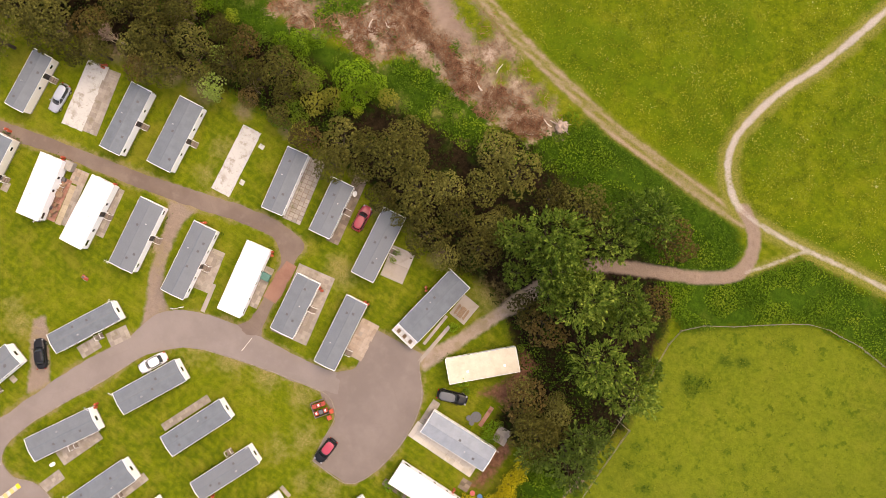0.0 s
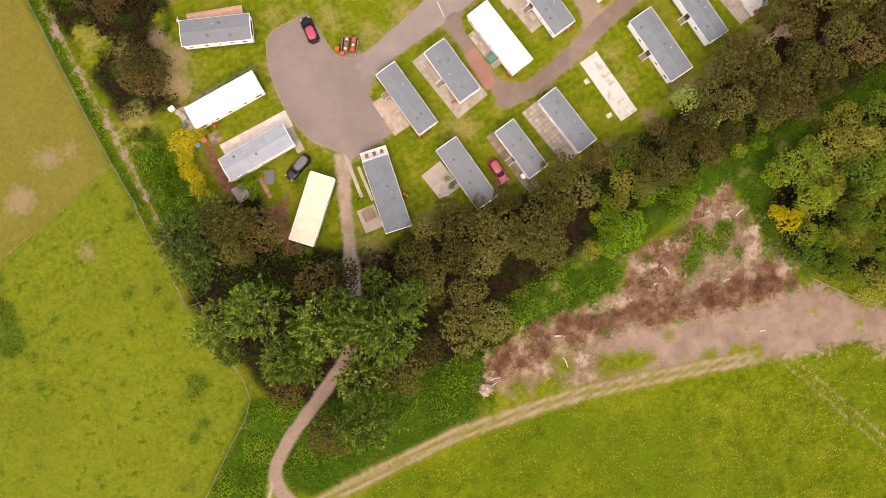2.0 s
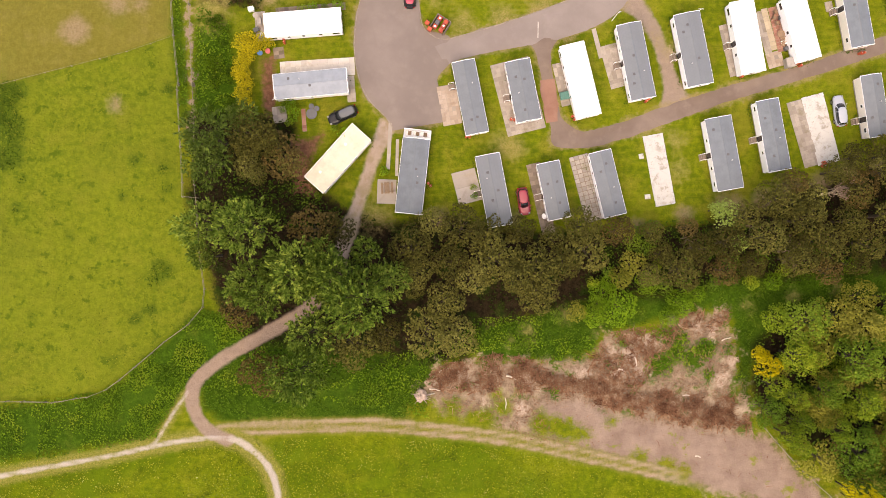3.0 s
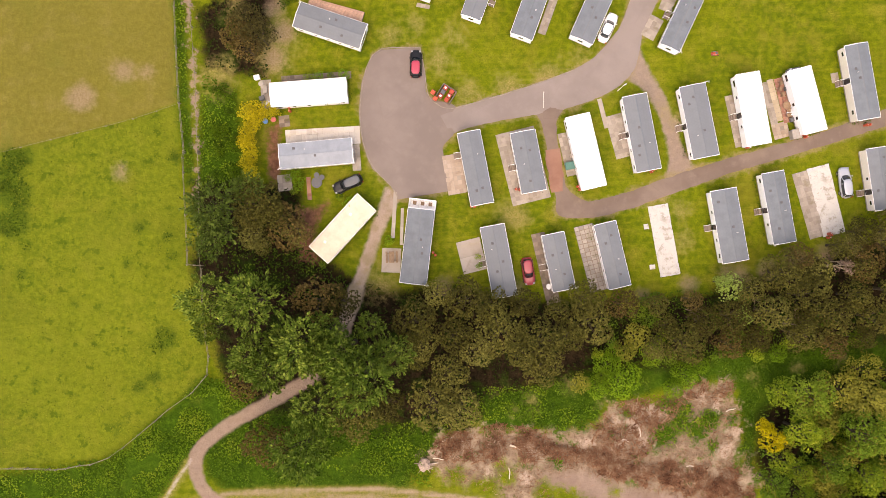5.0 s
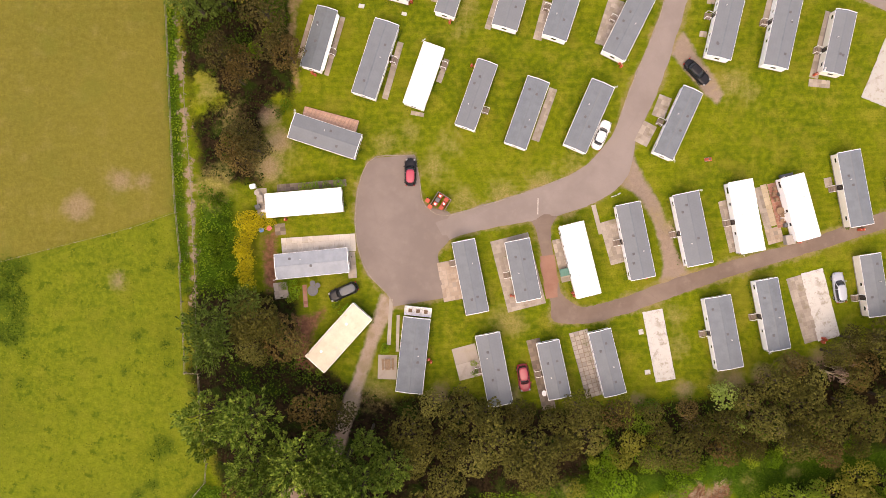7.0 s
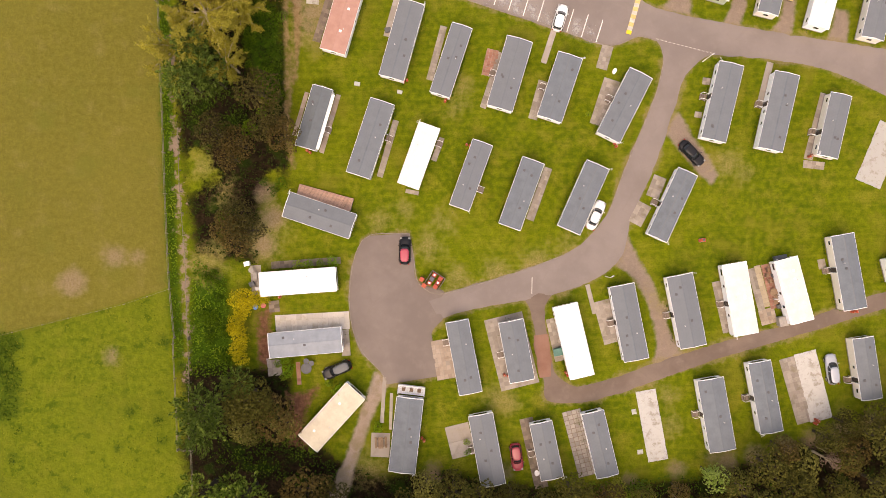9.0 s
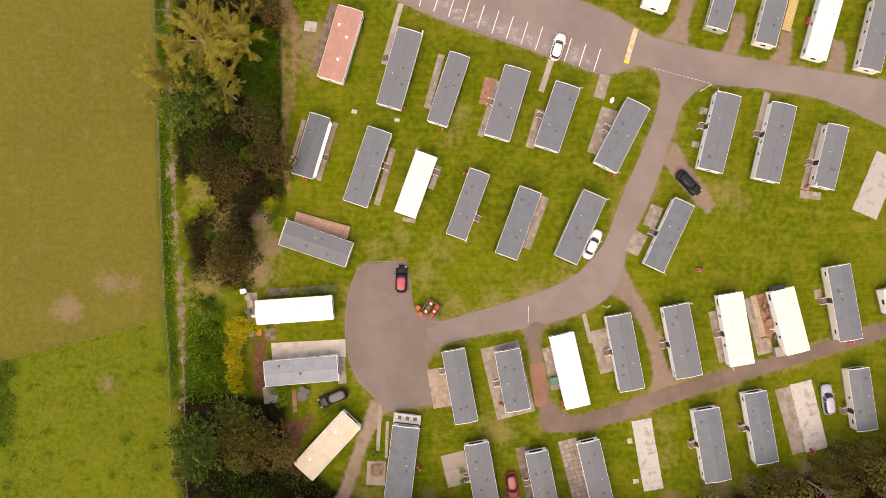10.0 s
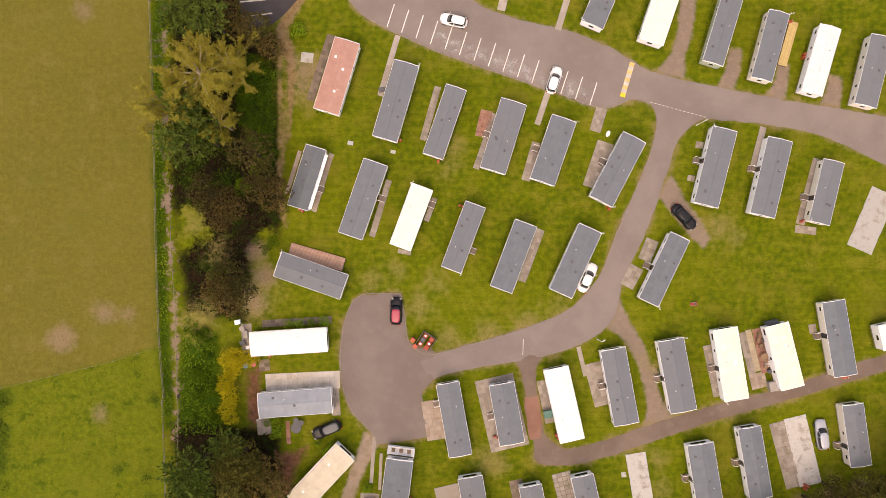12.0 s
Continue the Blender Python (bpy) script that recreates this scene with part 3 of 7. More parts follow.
LUSH_WEST = [(-36.6, -9.1), (-31.8, -11.5), (-31.0, -25.8), (-37.8, -25.8)]
VERGE = [(-30.9, -55.9), (-40.1, -63.3), (-43.7, -70.4), (-56.8, -72.2), (-73.5, -73.8), (-79.1, -66.2), (-62.5, -64.6), (-50.9, -63.2), (-36.5, -52.0), (-33.7, -52.1)]
LUSH_SOUTH = [(-3.3, -63.7), (-6.2, -67.8), (-9.6, -68.6), (-13.8, -68.2), (-21.5, -68.4), (-28.3, -68.6), (-33.5, -68.2), (-36.8, -66.2), (-37.2, -63.0), (-33.9, -59.8), (-27.7, -56.2), (-22.0, -57.2), (-11.3, -58.2), (-4.7, -59.2)]
LUSH_EAST = [(2.5, -56.0), (11.4, -52.9), (19.4, -50.7), (28.9, -50.9), (38.5, -48.6), (59.9, -47.8), (74.4, -45.3), (74.3, -48.5), (59.8, -52.2), (46.4, -54.8), (41.2, -58.3), (40.3, -64.6), (40.6, -68.6), (39.1, -65.4), (38.4, -57.4), (37.3, -53.0), (30.5, -54.1), (19.7, -56.3), (18.0, -59.1), (11.2, -59.8), (2.5, -60.0)]
LUSH_STRIP = [(-41.2, 40.6), (-39.3, 40.6), (-39.2, 9.3), (-38.8, -9.1), (-37.8, -25.0), (-39.2, -25.0), (-40.1, -13.4), (-40.9, 9.3)]
LUSH_COPSE = [(-28.6, 27.8), (-24.4, 26.8), (-23.5, 24.2), (-24.1, 21.6), (-23.2, 19.4), (-24.0, 17.0), (-23.5, 14.3), (-25.0, 11.7), (-27.4, 15.7), (-29.0, 21.4)]
HEDGE_BED = [(-27.6, -16.6), (-25.8, -16.4), (-25.6, -24.4), (-27.4, -24.6)]
RED_SOIL = [(-23.3, -28.4), (-19.3, -27.7), (-21.4, -32.4), (-20.2, -36.0), (-23.0, -35.6), (-23.7, -32.4)]
PATH = spline([(-36.2, -119.9), (-32.7, -104.6), (-31.2, -97.8), (-29.6, -92.0), (-27.8, -87.2), (-26.8, -82.5), (-26.5, -78.3), (-27.2, -75.4), (-28.7, -73.1), (-31.6, -70.8), (-35.1, -70.1), (-41.5, -70.7), (-48.3, -72.1), (-56.0, -73.4), (-67.5, -75.3)], 1.5)
PATH_FORK = int(np.argmin(np.hypot(*(PATH - np.array((-35.07, -70.09))).T)))
WOOD_PATH = spline([(-33.4, -70.4), (-36.4, -68.9), (-38.2, -65.8), (-38.1, -62.7), (-34.3, -59.2), (-28.0, -55.7), (-21.8, -52.1), (-18.5, -48.6), (-16.7, -44.3), (-15.5, -40.0)], 1.5)
PATH_SPUR = spline([(-38.9, -63.6), (-40.9, -66.3), (-43.6, -70.6)], 1.5)
TRACK = spline([(-35.5, -69.6), (-33.2, -69.0), (-28.4, -68.85), (-21.5, -68.75), (-14.0, -68.6), (-6.8, -69.3), (1.0, -70.2), (8.9, -71.6), (16.8, -73.5), (24.7, -75.4), (32.8, -77.4), (41.0, -78.3), (47.7, -80.6), (52.5, -85.8), (58.8, -94.4)], 2.0)
TRACK_OLD = spline([(34.4, -79.2), (37.3, -85.4), (40.0, -91.8), (43.6, -99.9)], 2.0)
WORN_EDGE = spline([(-20.4, 36.4), (-21.4, 34.0), (-22.8, 31.6), (-22.2, 29.5), (-21.6, 27.3), (-21.4, 23.7), (-21.5, 20.5), (-21.9, 16.9), (-22.8, 12.5), (-23.0, 9.3), (-22.2, 3.7)], 1.0)
COPSE_EDGE = spline([(-22.7, 30.0), (-23.0, 26.1), (-22.9, 22.1), (-22.7, 18.1), (-22.9, 14.9)], 1.0)
WORN_STRIP = spline([(-39.3, 39.0), (-39.4, 14.9), (-38.8, 9.3), (-38.6, 0.5), (-37.8, -9.1), (-37.6, -20.2), (-37.5, -20.3), (-37.6, -25.9)], 2.0)


ROAD_TOP = [(1.4, 39.0, -17.0, 39.0), (4.2, 35.8, -13.4, 35.9), (6.6, 34.4, -10.5, 33.1), (11.8, 32.7, -1.8, 28.9), (17.4, 31.5, 7.8, 25.4), (21.4, 30.0, 16.2, 22.6), (24.2, 28.7, 21.4, 20.7), (26.4, 27.4, 24.2, 20.6), (28.6, 26.0, 27.0, 21.7), (32.6, 24.7, 30.2, 21.0), (37.8, 23.6, 37.0, 19.1), (43.8, 22.4, 43.0, 18.5), (53.4, 20.7, 52.6, 16.9), (62.9, 19.1, 62.9, 12.4), (77.4, 15.8, 77.4, 5.3)]
ROAD_SIDE = [(27.6, 21.8, 38.4, 19.3), (29.6, 20.9, 36.2, 18.6), (30.4, 19.4, 34.6, 17.5), (30.2, 16.7, 33.1, 15.4), (28.7, 11.9, 31.6, 10.8), (25.1, 3.7, 28.7, 2.9), (22.7, -2.5, 25.5, -3.9), (19.9, -6.4, 24.1, -9.2), (16.2, -9.1, 20.2, -12.6), (9.4, -11.5, 13.4, -14.9), (3.0, -13.3, 7.0, -15.9), (-1.7, -14.5, 1.4, -17.0), (-3.8, -14.3, -1.8, -18.0)]
ROAD_TURNING = [(-11.4, -6.1, -6.0, -5.8), (-12.9, -7.5, -5.5, -8.3), (-14.1, -11.1, -4.9, -12.6), (-14.5, -15.4, -1.2, -14.2), (-14.1, -19.0, -1.2, -17.7), (-13.3, -21.5, -2.8, -19.6), (-12.1, -23.4, -2.8, -21.4), (-10.2, -25.3, -2.1, -24.2), (-9.2, -27.2, -1.9, -26.1)]
ROAD_LOOP = [(9.8, -14.9, 14.8, -14.0), (11.0, -16.3, 13.2, -16.3), (11.7, -19.4, 13.3, -19.4), (12.3, -23.4, 13.9, -23.4), (13.0, -27.0, 14.6, -26.0), (13.5, -29.7, 16.6, -27.6), (18.2, -30.0, 18.6, -27.7), (23.8, -28.7, 23.4, -26.6), (29.4, -26.8, 28.6, -24.7), (37.4, -24.1, 37.0, -22.1), (49.4, -20.7, 49.0, -19.0), (57.4, -18.3, 56.6, -16.3), (62.8, -16.7, 62.2, -14.7), (77.4, -12.3, 77.4, -9.9)]
ROADS = (ROAD_TOP, ROAD_SIDE, ROAD_TURNING, ROAD_LOOP)
DRIVES = [[(21.4, -9.1, 25.0, -5.9), (24.8, -11.6, 26.5, -10.0), (27.0, -14.4, 28.6, -13.3), (28.2, -17.9, 30.0, -17.4), (29.0, -22.0, 31.6, -22.0), (28.2, -25.7, 33.0, -23.6)], [(32.4, 10.9, 30.2, 8.1), (34.3, 7.7, 32.3, 5.7), (36.6, 4.3, 34.7, 2.8), (38.0, 2.0, 37.1, 0.4)]]
DRIVES += [[(33.8, 38.2, 36.2, 37.8), (33.4, 31.8, 35.5, 31.4), (32.6, 28.4, 34.5, 28.0), (30.8, 26.2, 34.4, 25.8), (30.2, 25.2, 34.4, 24.6)], [(40.6, 29.1, 42.5, 28.7), (40.1, 25.8, 42.0, 25.4), (38.9, 23.6, 41.4, 23.1), (38.4, 23.0, 41.4, 22.5)]]
DRIVES += [[(47.7, 26.8, 49.2, 26.5), (46.9, 23.8, 48.8, 23.3), (45.6, 22.0, 48.5, 21.5), (45.1, 21.5, 48.5, 21.0)], [(54.8, 25.2, 56.6, 24.9), (54.3, 22.6, 56.5, 22.2), (53.4, 20.4, 56.1, 19.8), (53.1, 19.9, 56.1, 19.3)]]
PALE_DRIVE = [(-11.0, -25.3, -8.6, -26.6), (-12.1, -28.6, -10.1, -29.1), (-13.3, -31.8, -11.7, -32.3), (-14.8, -36.1, -13.2, -36.7), (-16.6, -40.5, -14.6, -41.2), (-18.4, -44.4, -16.3, -45.3)]


def outline_of(rows):
    p = spline(rows, 1.5)
    return np.vstack([p[:, :2], p[::-1, 2:]])


def axis_steps(lo, hi, step):
    inner = np.arange(lo, hi + step, step)
    outer = step * 1.6 ** np.arange(1, 18)
    return np.concatenate([lo - np.cumsum(outer)[::-1], inner, inner[-1] + np.cumsum(outer)])


THIN_GRASS = [(14.5, -53.8, 1.1), (9.3, -55.7, 1.3), (6.9, -57.0, 0.8), (19.3, -55.9, 0.7), (4.2, -54.8, 0.6), (40.1, -52.7, 0.8), (46.5, -51.2, 0.8), (52.8, -50.1, 0.8)]
ISLES = [(28.6, -56.8, 1.5), (27.9, -60.8, 1.9), (30.9, -57.4, 1.3), (32.3, -60.3, 1.5), (34.0, -58.9, 1.7), (30.0, -59.1, 1.3), (35.6, -57.8, 1.0), (26.2, -61.5, 0.9), (37.2, -58.8, 0.9), (34.7, -62.2, 0.9), (22.9, -57.6, 0.8), (12.8, -64.4, 0.7), (13.7, -58.4, 1.7), (17.7, -57.6, 1.3), (16.0, -58.9, 1.2), (11.0, -58.2, 1.2), (39.1, -62.4, 0.8)]
PALE_SOIL = [(23.6, -59.6, 1.0), (26.4, -57.6, 1.1), (21.8, -61.5, 1.0), (24.9, -61.8, 0.8), (35.4, -56.6, 0.8), (33.1, -56.1, 0.6), (38.0, -60.5, 0.8), (36.5, -63.0, 0.9), (9.2, -62.8, 0.7), (-0.5, -62.2, 0.8), (16.6, -61.9, 0.6), (30.2, -66.0, 0.7), (-4.4, -63.0, 0.6), (24.0, -57.0, 0.7), (3.0, -66.2, 0.6), (8.4, -67.0, 0.7), (21.0, -59.0, 0.7), (29.5, -17.2, 1.0), (29.8, -18.9, 0.8)]
GRASSY = [(1.5, -68.1, 1.6), (-6.0, -66.1, 1.8), (-1.6, -66.4, 1.4), (3.1, -67.8, 1.8), (5.5, -66.6, 1.2), (4.8, -65.0, 0.8), (14.3, -69.8, 1.6), (16.8, -70.4, 1.0), (11.1, -69.1, 1.6), (-1.7, -68.3, 1.4), (3.9, -67.2, 0.8), (10.7, -68.5, 1.4), (13.1, -69.3, 1.6), (15.9, -70.2, 1.2), (24.6, -74.3, 1.2), (28.5, -75.2, 1.4), (20.7, -68.7, 0.6), (30.9, -76.0, 1.2), (8.0, -64.1, 0.6), (-4.8, -67.4, 1.4), (-35.8, 4.1, 2.1), (-33.8, 2.5, 1.3), (-36.2, 1.3, 1.4), (-25.0, 2.1, 1.1), (-35.0, -10.3, 1.9)]
WORN = [(-3.0, -7.5, 1.3), (0.6, -12.3, 1.0), (6.2, -11.5, 1.3), (12.6, -10.0, 1.4), (17.4, -7.9, 1.0), (-1.0, -4.3, 1.0), (-9.8, -4.3, 0.8), (39.0, 3.3, 1.3), (41.4, 2.1, 0.8), (-34.6, -9.9, 2.1), (-35.0, 4.1, 0.7), (-31.8, 0.5, 0.9), (-25.0, -4.3, 1.6), (-26.6, -6.7, 1.8), (-25.7, -2.5, 1.4), (-26.2, -8.1, 1.4), (1.8, 14.5, 0.8), (1.0, 12.1, 0.6), (7.8, -29.8, 1.0), (6.0, -29.3, 1.1), (29.4, -15.5, 0.8), (61.4, 15.8, 1.0), (-6.6, -2.7, 0.6), (30.8, -33.4, 0.8), (30.1, -29.0, 0.8), (-18.8, 25.8, 1.8), (-19.4, 22.2, 1.1), (54.7, -33.0, 0.8), (-12.3, -39.0, 1.6), (15.8, -13.9, 0.6)]
SHRUB_PATCH = [(-63.4, -20.9, 1.9), (-61.8, -20.6, 1.1), (-63.5, -25.7, 2.4), (-63.8, -29.7, 2.2), (-64.3, -23.7, 2.1), (-41.7, -32.1, 0.7), (-41.3, -34.5, 0.8), (-42.4, -46.4, 1.3), (-43.6, -47.6, 1.0), (-49.4, -59.1, 0.6), (-50.2, -58.7, 0.5), (-44.1, -51.6, 0.7), (-46.1, -53.1, 0.6), (-61.7, -33.3, 0.6), (-62.6, -37.3, 0.6), (-55.4, -41.4, 0.4), (-45.7, -30.8, 0.6), (-40.7, -20.9, 0.6), (-60.5, -52.5, 0.4), (-47.7, -35.6, 0.4)]
BARE = [(-26.2, 0.2, 1.2), (-47.7, -8.7, 1.4), (-44.5, -8.7, 0.8), (-19.4, 25.8, 1.4), (42.5, -37.6, 1.2), (46.9, -36.5, 1.2), (50.9, -35.6, 1.1), (54.9, -34.5, 1.1), (58.9, -33.2, 1.1), (36.9, -37.8, 0.8), (7.0, -39.9, 1.1), (38.5, -38.6, 1.3), (31.7, -39.9, 1.0), (46.5, -36.4, 1.1), (-3.0, -39.7, 1.0), (42.5, -37.7, 1.0), (24.9, -41.3, 0.8), (-25.3, -3.5, 1.4), (-26.2, -7.1, 1.3), (-19.8, 23.8, 1.0), (-21.0, 27.0, 0.8), (-53.8, -12.2, 1.9), (-50.7, 34.2, 1.1), (-48.3, -22.4, 0.6), (-48.6, -23.0, 0.7)]
SMOOTH_SOIL = [(11.0, -66.2), (16.6, -65.9), (21.9, -67.9), (29.4, -69.7), (36.8, -71.0), (41.0, -71.3), (41.8, -70.5), (46.1, -75.5), (52.3, -81.4), (58.0, -86.5), (52.0, -85.8), (44.3, -80.7), (36.1, -79.0), (28.2, -76.7), (20.6, -74.6), (14.0, -71.2), (11.1, -68.5)]


def spots(pts, rows):
    return np.maximum.reduce([r - np.hypot(pts[:, 0] - x, pts[:, 1] - y) for x, y, r in rows])


def build_ground():
    xs, ys = axis_steps(-80, 80, 0.5), axis_steps(-116, 42, 0.5)
    gx, gy = np.meshgrid(xs, ys)
    pts = np.stack([gx.ravel(), gy.ravel()], 1)
    nx, ny = len(xs), len(ys)
    me = bpy.data.meshes.new("ground")
    me.vertices.add(nx * ny)
    me.vertices.foreach_set("co", np.c_[pts, np.zeros(nx * ny)].astype(np.float32).ravel())
    i, j = np.meshgrid(np.arange(nx - 1), np.arange(ny - 1))
    a = (j * nx + i).ravel()
    quads = np.stack([a, a + 1, a + nx + 1, a + nx], 1).astype(np.int32)
    me.loops.add(quads.size)
    me.loops.foreach_set("vertex_index", quads.ravel())
    me.polygons.add(len(quads))
    me.polygons.foreach_set("loop_start", np.arange(0, quads.size, 4, dtype=np.int32))
    me.polygons.foreach_set("loop_total", np.full(len(quads), 4, dtype=np.int32))
    me.update(calc_edges=True)
    deep = {
        "sport": depth_inside(pts, SPORT),
        "pasture": depth_inside(pts, PASTURE),
        "meadow": depth_inside(pts, MEADOW),
        "lush": np.maximum.reduce([depth_inside(pts, LUSH), depth_inside(pts, LUSH_COPSE), depth_inside(pts, LUSH_WEST), depth_inside(pts, VERGE) - 0.5, depth_inside(pts, LUSH_EAST), depth_inside(pts, LUSH_STRIP), depth_inside(pts, LUSH_SOUTH)]),
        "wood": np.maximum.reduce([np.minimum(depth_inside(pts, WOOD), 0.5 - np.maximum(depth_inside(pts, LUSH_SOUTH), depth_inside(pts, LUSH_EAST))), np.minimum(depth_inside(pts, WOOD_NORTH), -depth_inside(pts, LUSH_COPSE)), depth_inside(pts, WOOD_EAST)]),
        "dirt": depth_inside(pts, DIRT),
        "isle": spots(pts, ISLES),
        "grassy": spots(pts, GRASSY),
        "pale_soil": spots(pts, PALE_SOIL),
        "track_verge": np.minimum(1.15 - line_distance(pts, TRACK), (27.0 - pts[:, 0]) * 0.3),
        "track": np.maximum(np.minimum(0.26 - np.abs(line_distance(pts, TRACK) - 0.6), (29.0 - pts[:, 0]) * 0.1), 0.1 - np.abs(line_distance(pts, TRACK_OLD) - 0.7)),
        "path_verge": np.maximum.reduce([1.55 - line_distance(pts, PATH[:PATH_FORK]), 1.25 - line_distance(pts, PATH[PATH_FORK - 1 :]), 0.7 - line_distance(pts, PATH_SPUR)]),
        "path": np.maximum.reduce([0.44 - line_distance(pts, PATH[:PATH_FORK]), 0.28 - line_distance(pts, PATH[PATH_FORK - 1 :]), 0.15 - line_distance(pts, PATH_SPUR)]),
        "woodpath": 0.93 - line_distance(pts, WOOD_PATH),
        "edge": np.maximum(np.clip((pts[:, 1] - 14.0) * 0.06, 0.3, 0.8) - line_distance(pts, WORN_EDGE), 0.3 - line_distance(pts, COPSE_EDGE)),
        "strip": 0.12 - line_distance(pts, WORN_STRIP),
        "redsoil": np.maximum(depth_inside(pts, RED_SOIL), depth_inside(pts, HEDGE_BED)),
        "drive": np.maximum.reduce([depth_inside(pts, outline_of(d)) for d in DRIVES]),
        "pale_drive": depth_inside(pts, outline_of(PALE_DRIVE)),
        "roadside": np.maximum.reduce([depth_inside(pts, outline_of(d)) for d in ROADS]) + 0.3,
        "worn": np.maximum(spots(pts, WORN), spots(pts, THIN_GRASS) - 0.9),
        "weeds": spots(pts, SHRUB_PATCH),
        "bare": spots(pts, BARE),
        "smooth": depth_inside(pts, SMOOTH_SOIL),
    }
    for name, value in deep.items():
        me.attributes.new(name, "FLOAT", "POINT").data.foreach_set("value", np.clip(value, -6, 6).astype(np.float32))
    return tagged(link_mesh("ground", me, M_GROUND), "mown lawns, olive sports field, pasture and meadow ground", "ground", kind="structure")


build_ground()


def strip(name, rows, material, z, label, category="road"):
    """A road between two edges; each row holds a point of either edge."""
    p = spline(rows, 0.6)
    n = len(p)
    wob = np.array([[noise.noise((k * 0.31, e * 9.7, len(rows))) * 0.18 + noise.noise((k * 1.3, e * 5.1, len(rows))) * 0.14 for e in (0, 1)] for k in range(n)])
    verts, faces = [], []
    for k, (ax, ay, bx, by) in enumerate(p):
        d = np.array([bx - ax, by - ay])
        d /= max(np.linalg.norm(d), 1e-6)
        ax, ay = np.array([ax, ay]) + d * wob[k, 0]
        bx, by = np.array([bx, by]) + d * wob[k, 1]
        verts += [(ax - d[0] * 0.25, ay - d[1] * 0.25, -0.05), (ax, ay, z - 0.01), *[(ax + (bx - ax) * u, ay + (by - ay) * u, z + 0.03 * math.sin(math.pi * u)) for u in (0.04, 0.3, 0.5, 0.7, 0.96)], (bx, by, z - 0.01), (bx + d[0] * 0.25, by + d[1] * 0.25, -0.05)]
    for k in range(n - 1):
        for e in range(8):
            a = k * 9 + e
            faces.append((a, a + 1, a + 10, a + 9))
    me = raw_mesh(name, verts, faces, True)
    return tagged(link_mesh(name, me, material), label, category, kind="structure")


strip("road", ROADS[0], M_TARMAC, 0.035, "worn grey-brown tarmac park road", "road")
strip("road", ROADS[1], M_TARMAC, 0.045, "curving worn tarmac side road", "road")
strip("road", ROADS[2], M_TURNING, 0.055, "wide worn tarmac turning area", "road")
strip("road", ROADS[3], M_LANE, 0.028, "narrow worn tarmac lane between caravans", "road")
strip("road", [(11.7, -20.5, 13.5, -20.3), (11.8, -22.4, 13.8, -22.5), (12.1, -24.5, 14.0, -24.5), (12.5, -26.5, 14.0, -26.3)], M_REDDRIVE, 0.06, "reddish patch of worn lane", "road")
strip("road", [(-28.9, 40.6, -17.8, 40.6), (-28.7, 35.8, -20.6, 35.8), (-28.4, 31.6, -24.1, 32.2)], M_FRESH, 0.03, "dark smooth tarmac car park", "road")


M_KERB = plain("concrete_kerb", (0.22, 0.185, 0.145), 0.85, vary=0.35, scale=2.0)


def kerb(line):
    """A thin run of concrete edging beside the road."""
    p = spline(line, 0.9)
    d = np.gradient(p, axis=0)
    d /= np.linalg.norm(d, axis=1, keepdims=True)
    s = np.stack([-d[:, 1], d[:, 0]], 1) * 0.06
    verts, faces = [], []
    for (x, y), (u, w) in zip(p, s):
        verts += [(x - u, y - w, -0.05), (x - u, y - w, 0.1), (x + u, y + w, 0.1), (x + u, y + w, -0.05)]
    for k in range(len(p) - 1):
        faces += [(k * 4 + e, k * 4 + e + 1, k * 4 + e + 5, k * 4 + e + 4) for e in range(3)]
    return tagged(link_mesh("kerb", raw_mesh("kerb", verts, faces), M_KERB), "low worn concrete edging kerb", "kerb", kind="structure")


kerb([(-6.0, -5.8), (-11.4, -6.0), (-13.2, -7.9), (-14.1, -11.1), (-14.5, -15.4), (-14.1, -19.0), (-13.3, -21.5), (-12.1, -23.4), (-10.2, -25.3), (-9.2, -27.0)])
kerb([(-5.9, -5.8), (-5.3, -9.1), (-4.9, -12.3), (-3.8, -13.7), (-1.7, -14.5), (3.0, -13.4), (9.4, -11.5), (16.2, -9.1)])
kerb([(30.4, 19.4), (30.2, 16.7), (28.7, 11.9), (25.1, 3.7), (22.7, -2.5)])
kerb([(-13.4, 35.9), (-10.5, 33.1), (-1.8, 28.9), (7.8, 25.4), (16.2, 22.6), (21.4, 20.7), (24.2, 20.6), (27.0, 21.7), (29.4, 21.0)])


def painted(name, a, b, width, material, z, label):
    a, b = Vector((*a, 0)), Vector((*b, 0))
    d = (b - a).normalized()
    s = Vector((-d.y, d.x, 0)) * width / 2
    up = Vector((0, 0, 1))
    bm = bmesh.new()
    low = [bm.verts.new(p + up * (z - 0.01)) for p in (a - s, b - s, b + s, a + s)]
    top = [bm.verts.new(p + up * z) for p in (a - s, b - s, b + s, a + s)]
    bm.faces.new(top)
    for i in range(4):
        bm.faces.new((low[i], low[(i + 1) % 4], top[(i + 1) % 4], top[i]))
    return tagged(part(name, bm, material, None), label, "road marking", kind="structure")


def road_line(a, b, width):
    painted("road_marking", a, b, width, M_CHALK, 0.105, "faded white painted line on tarmac")


def bay_lines(first, last, way, count):
    for i in range(count):
        u = i / (count - 1)
        a = (first[0] + (last[0] - first[0]) * u, first[1] + (last[1] - first[1]) * u)
        painted("bay_line", a, (a[0] + way[0], a[1] + way[1]), 0.12, M_PAINT, 0.085, "white painted parking bay line")


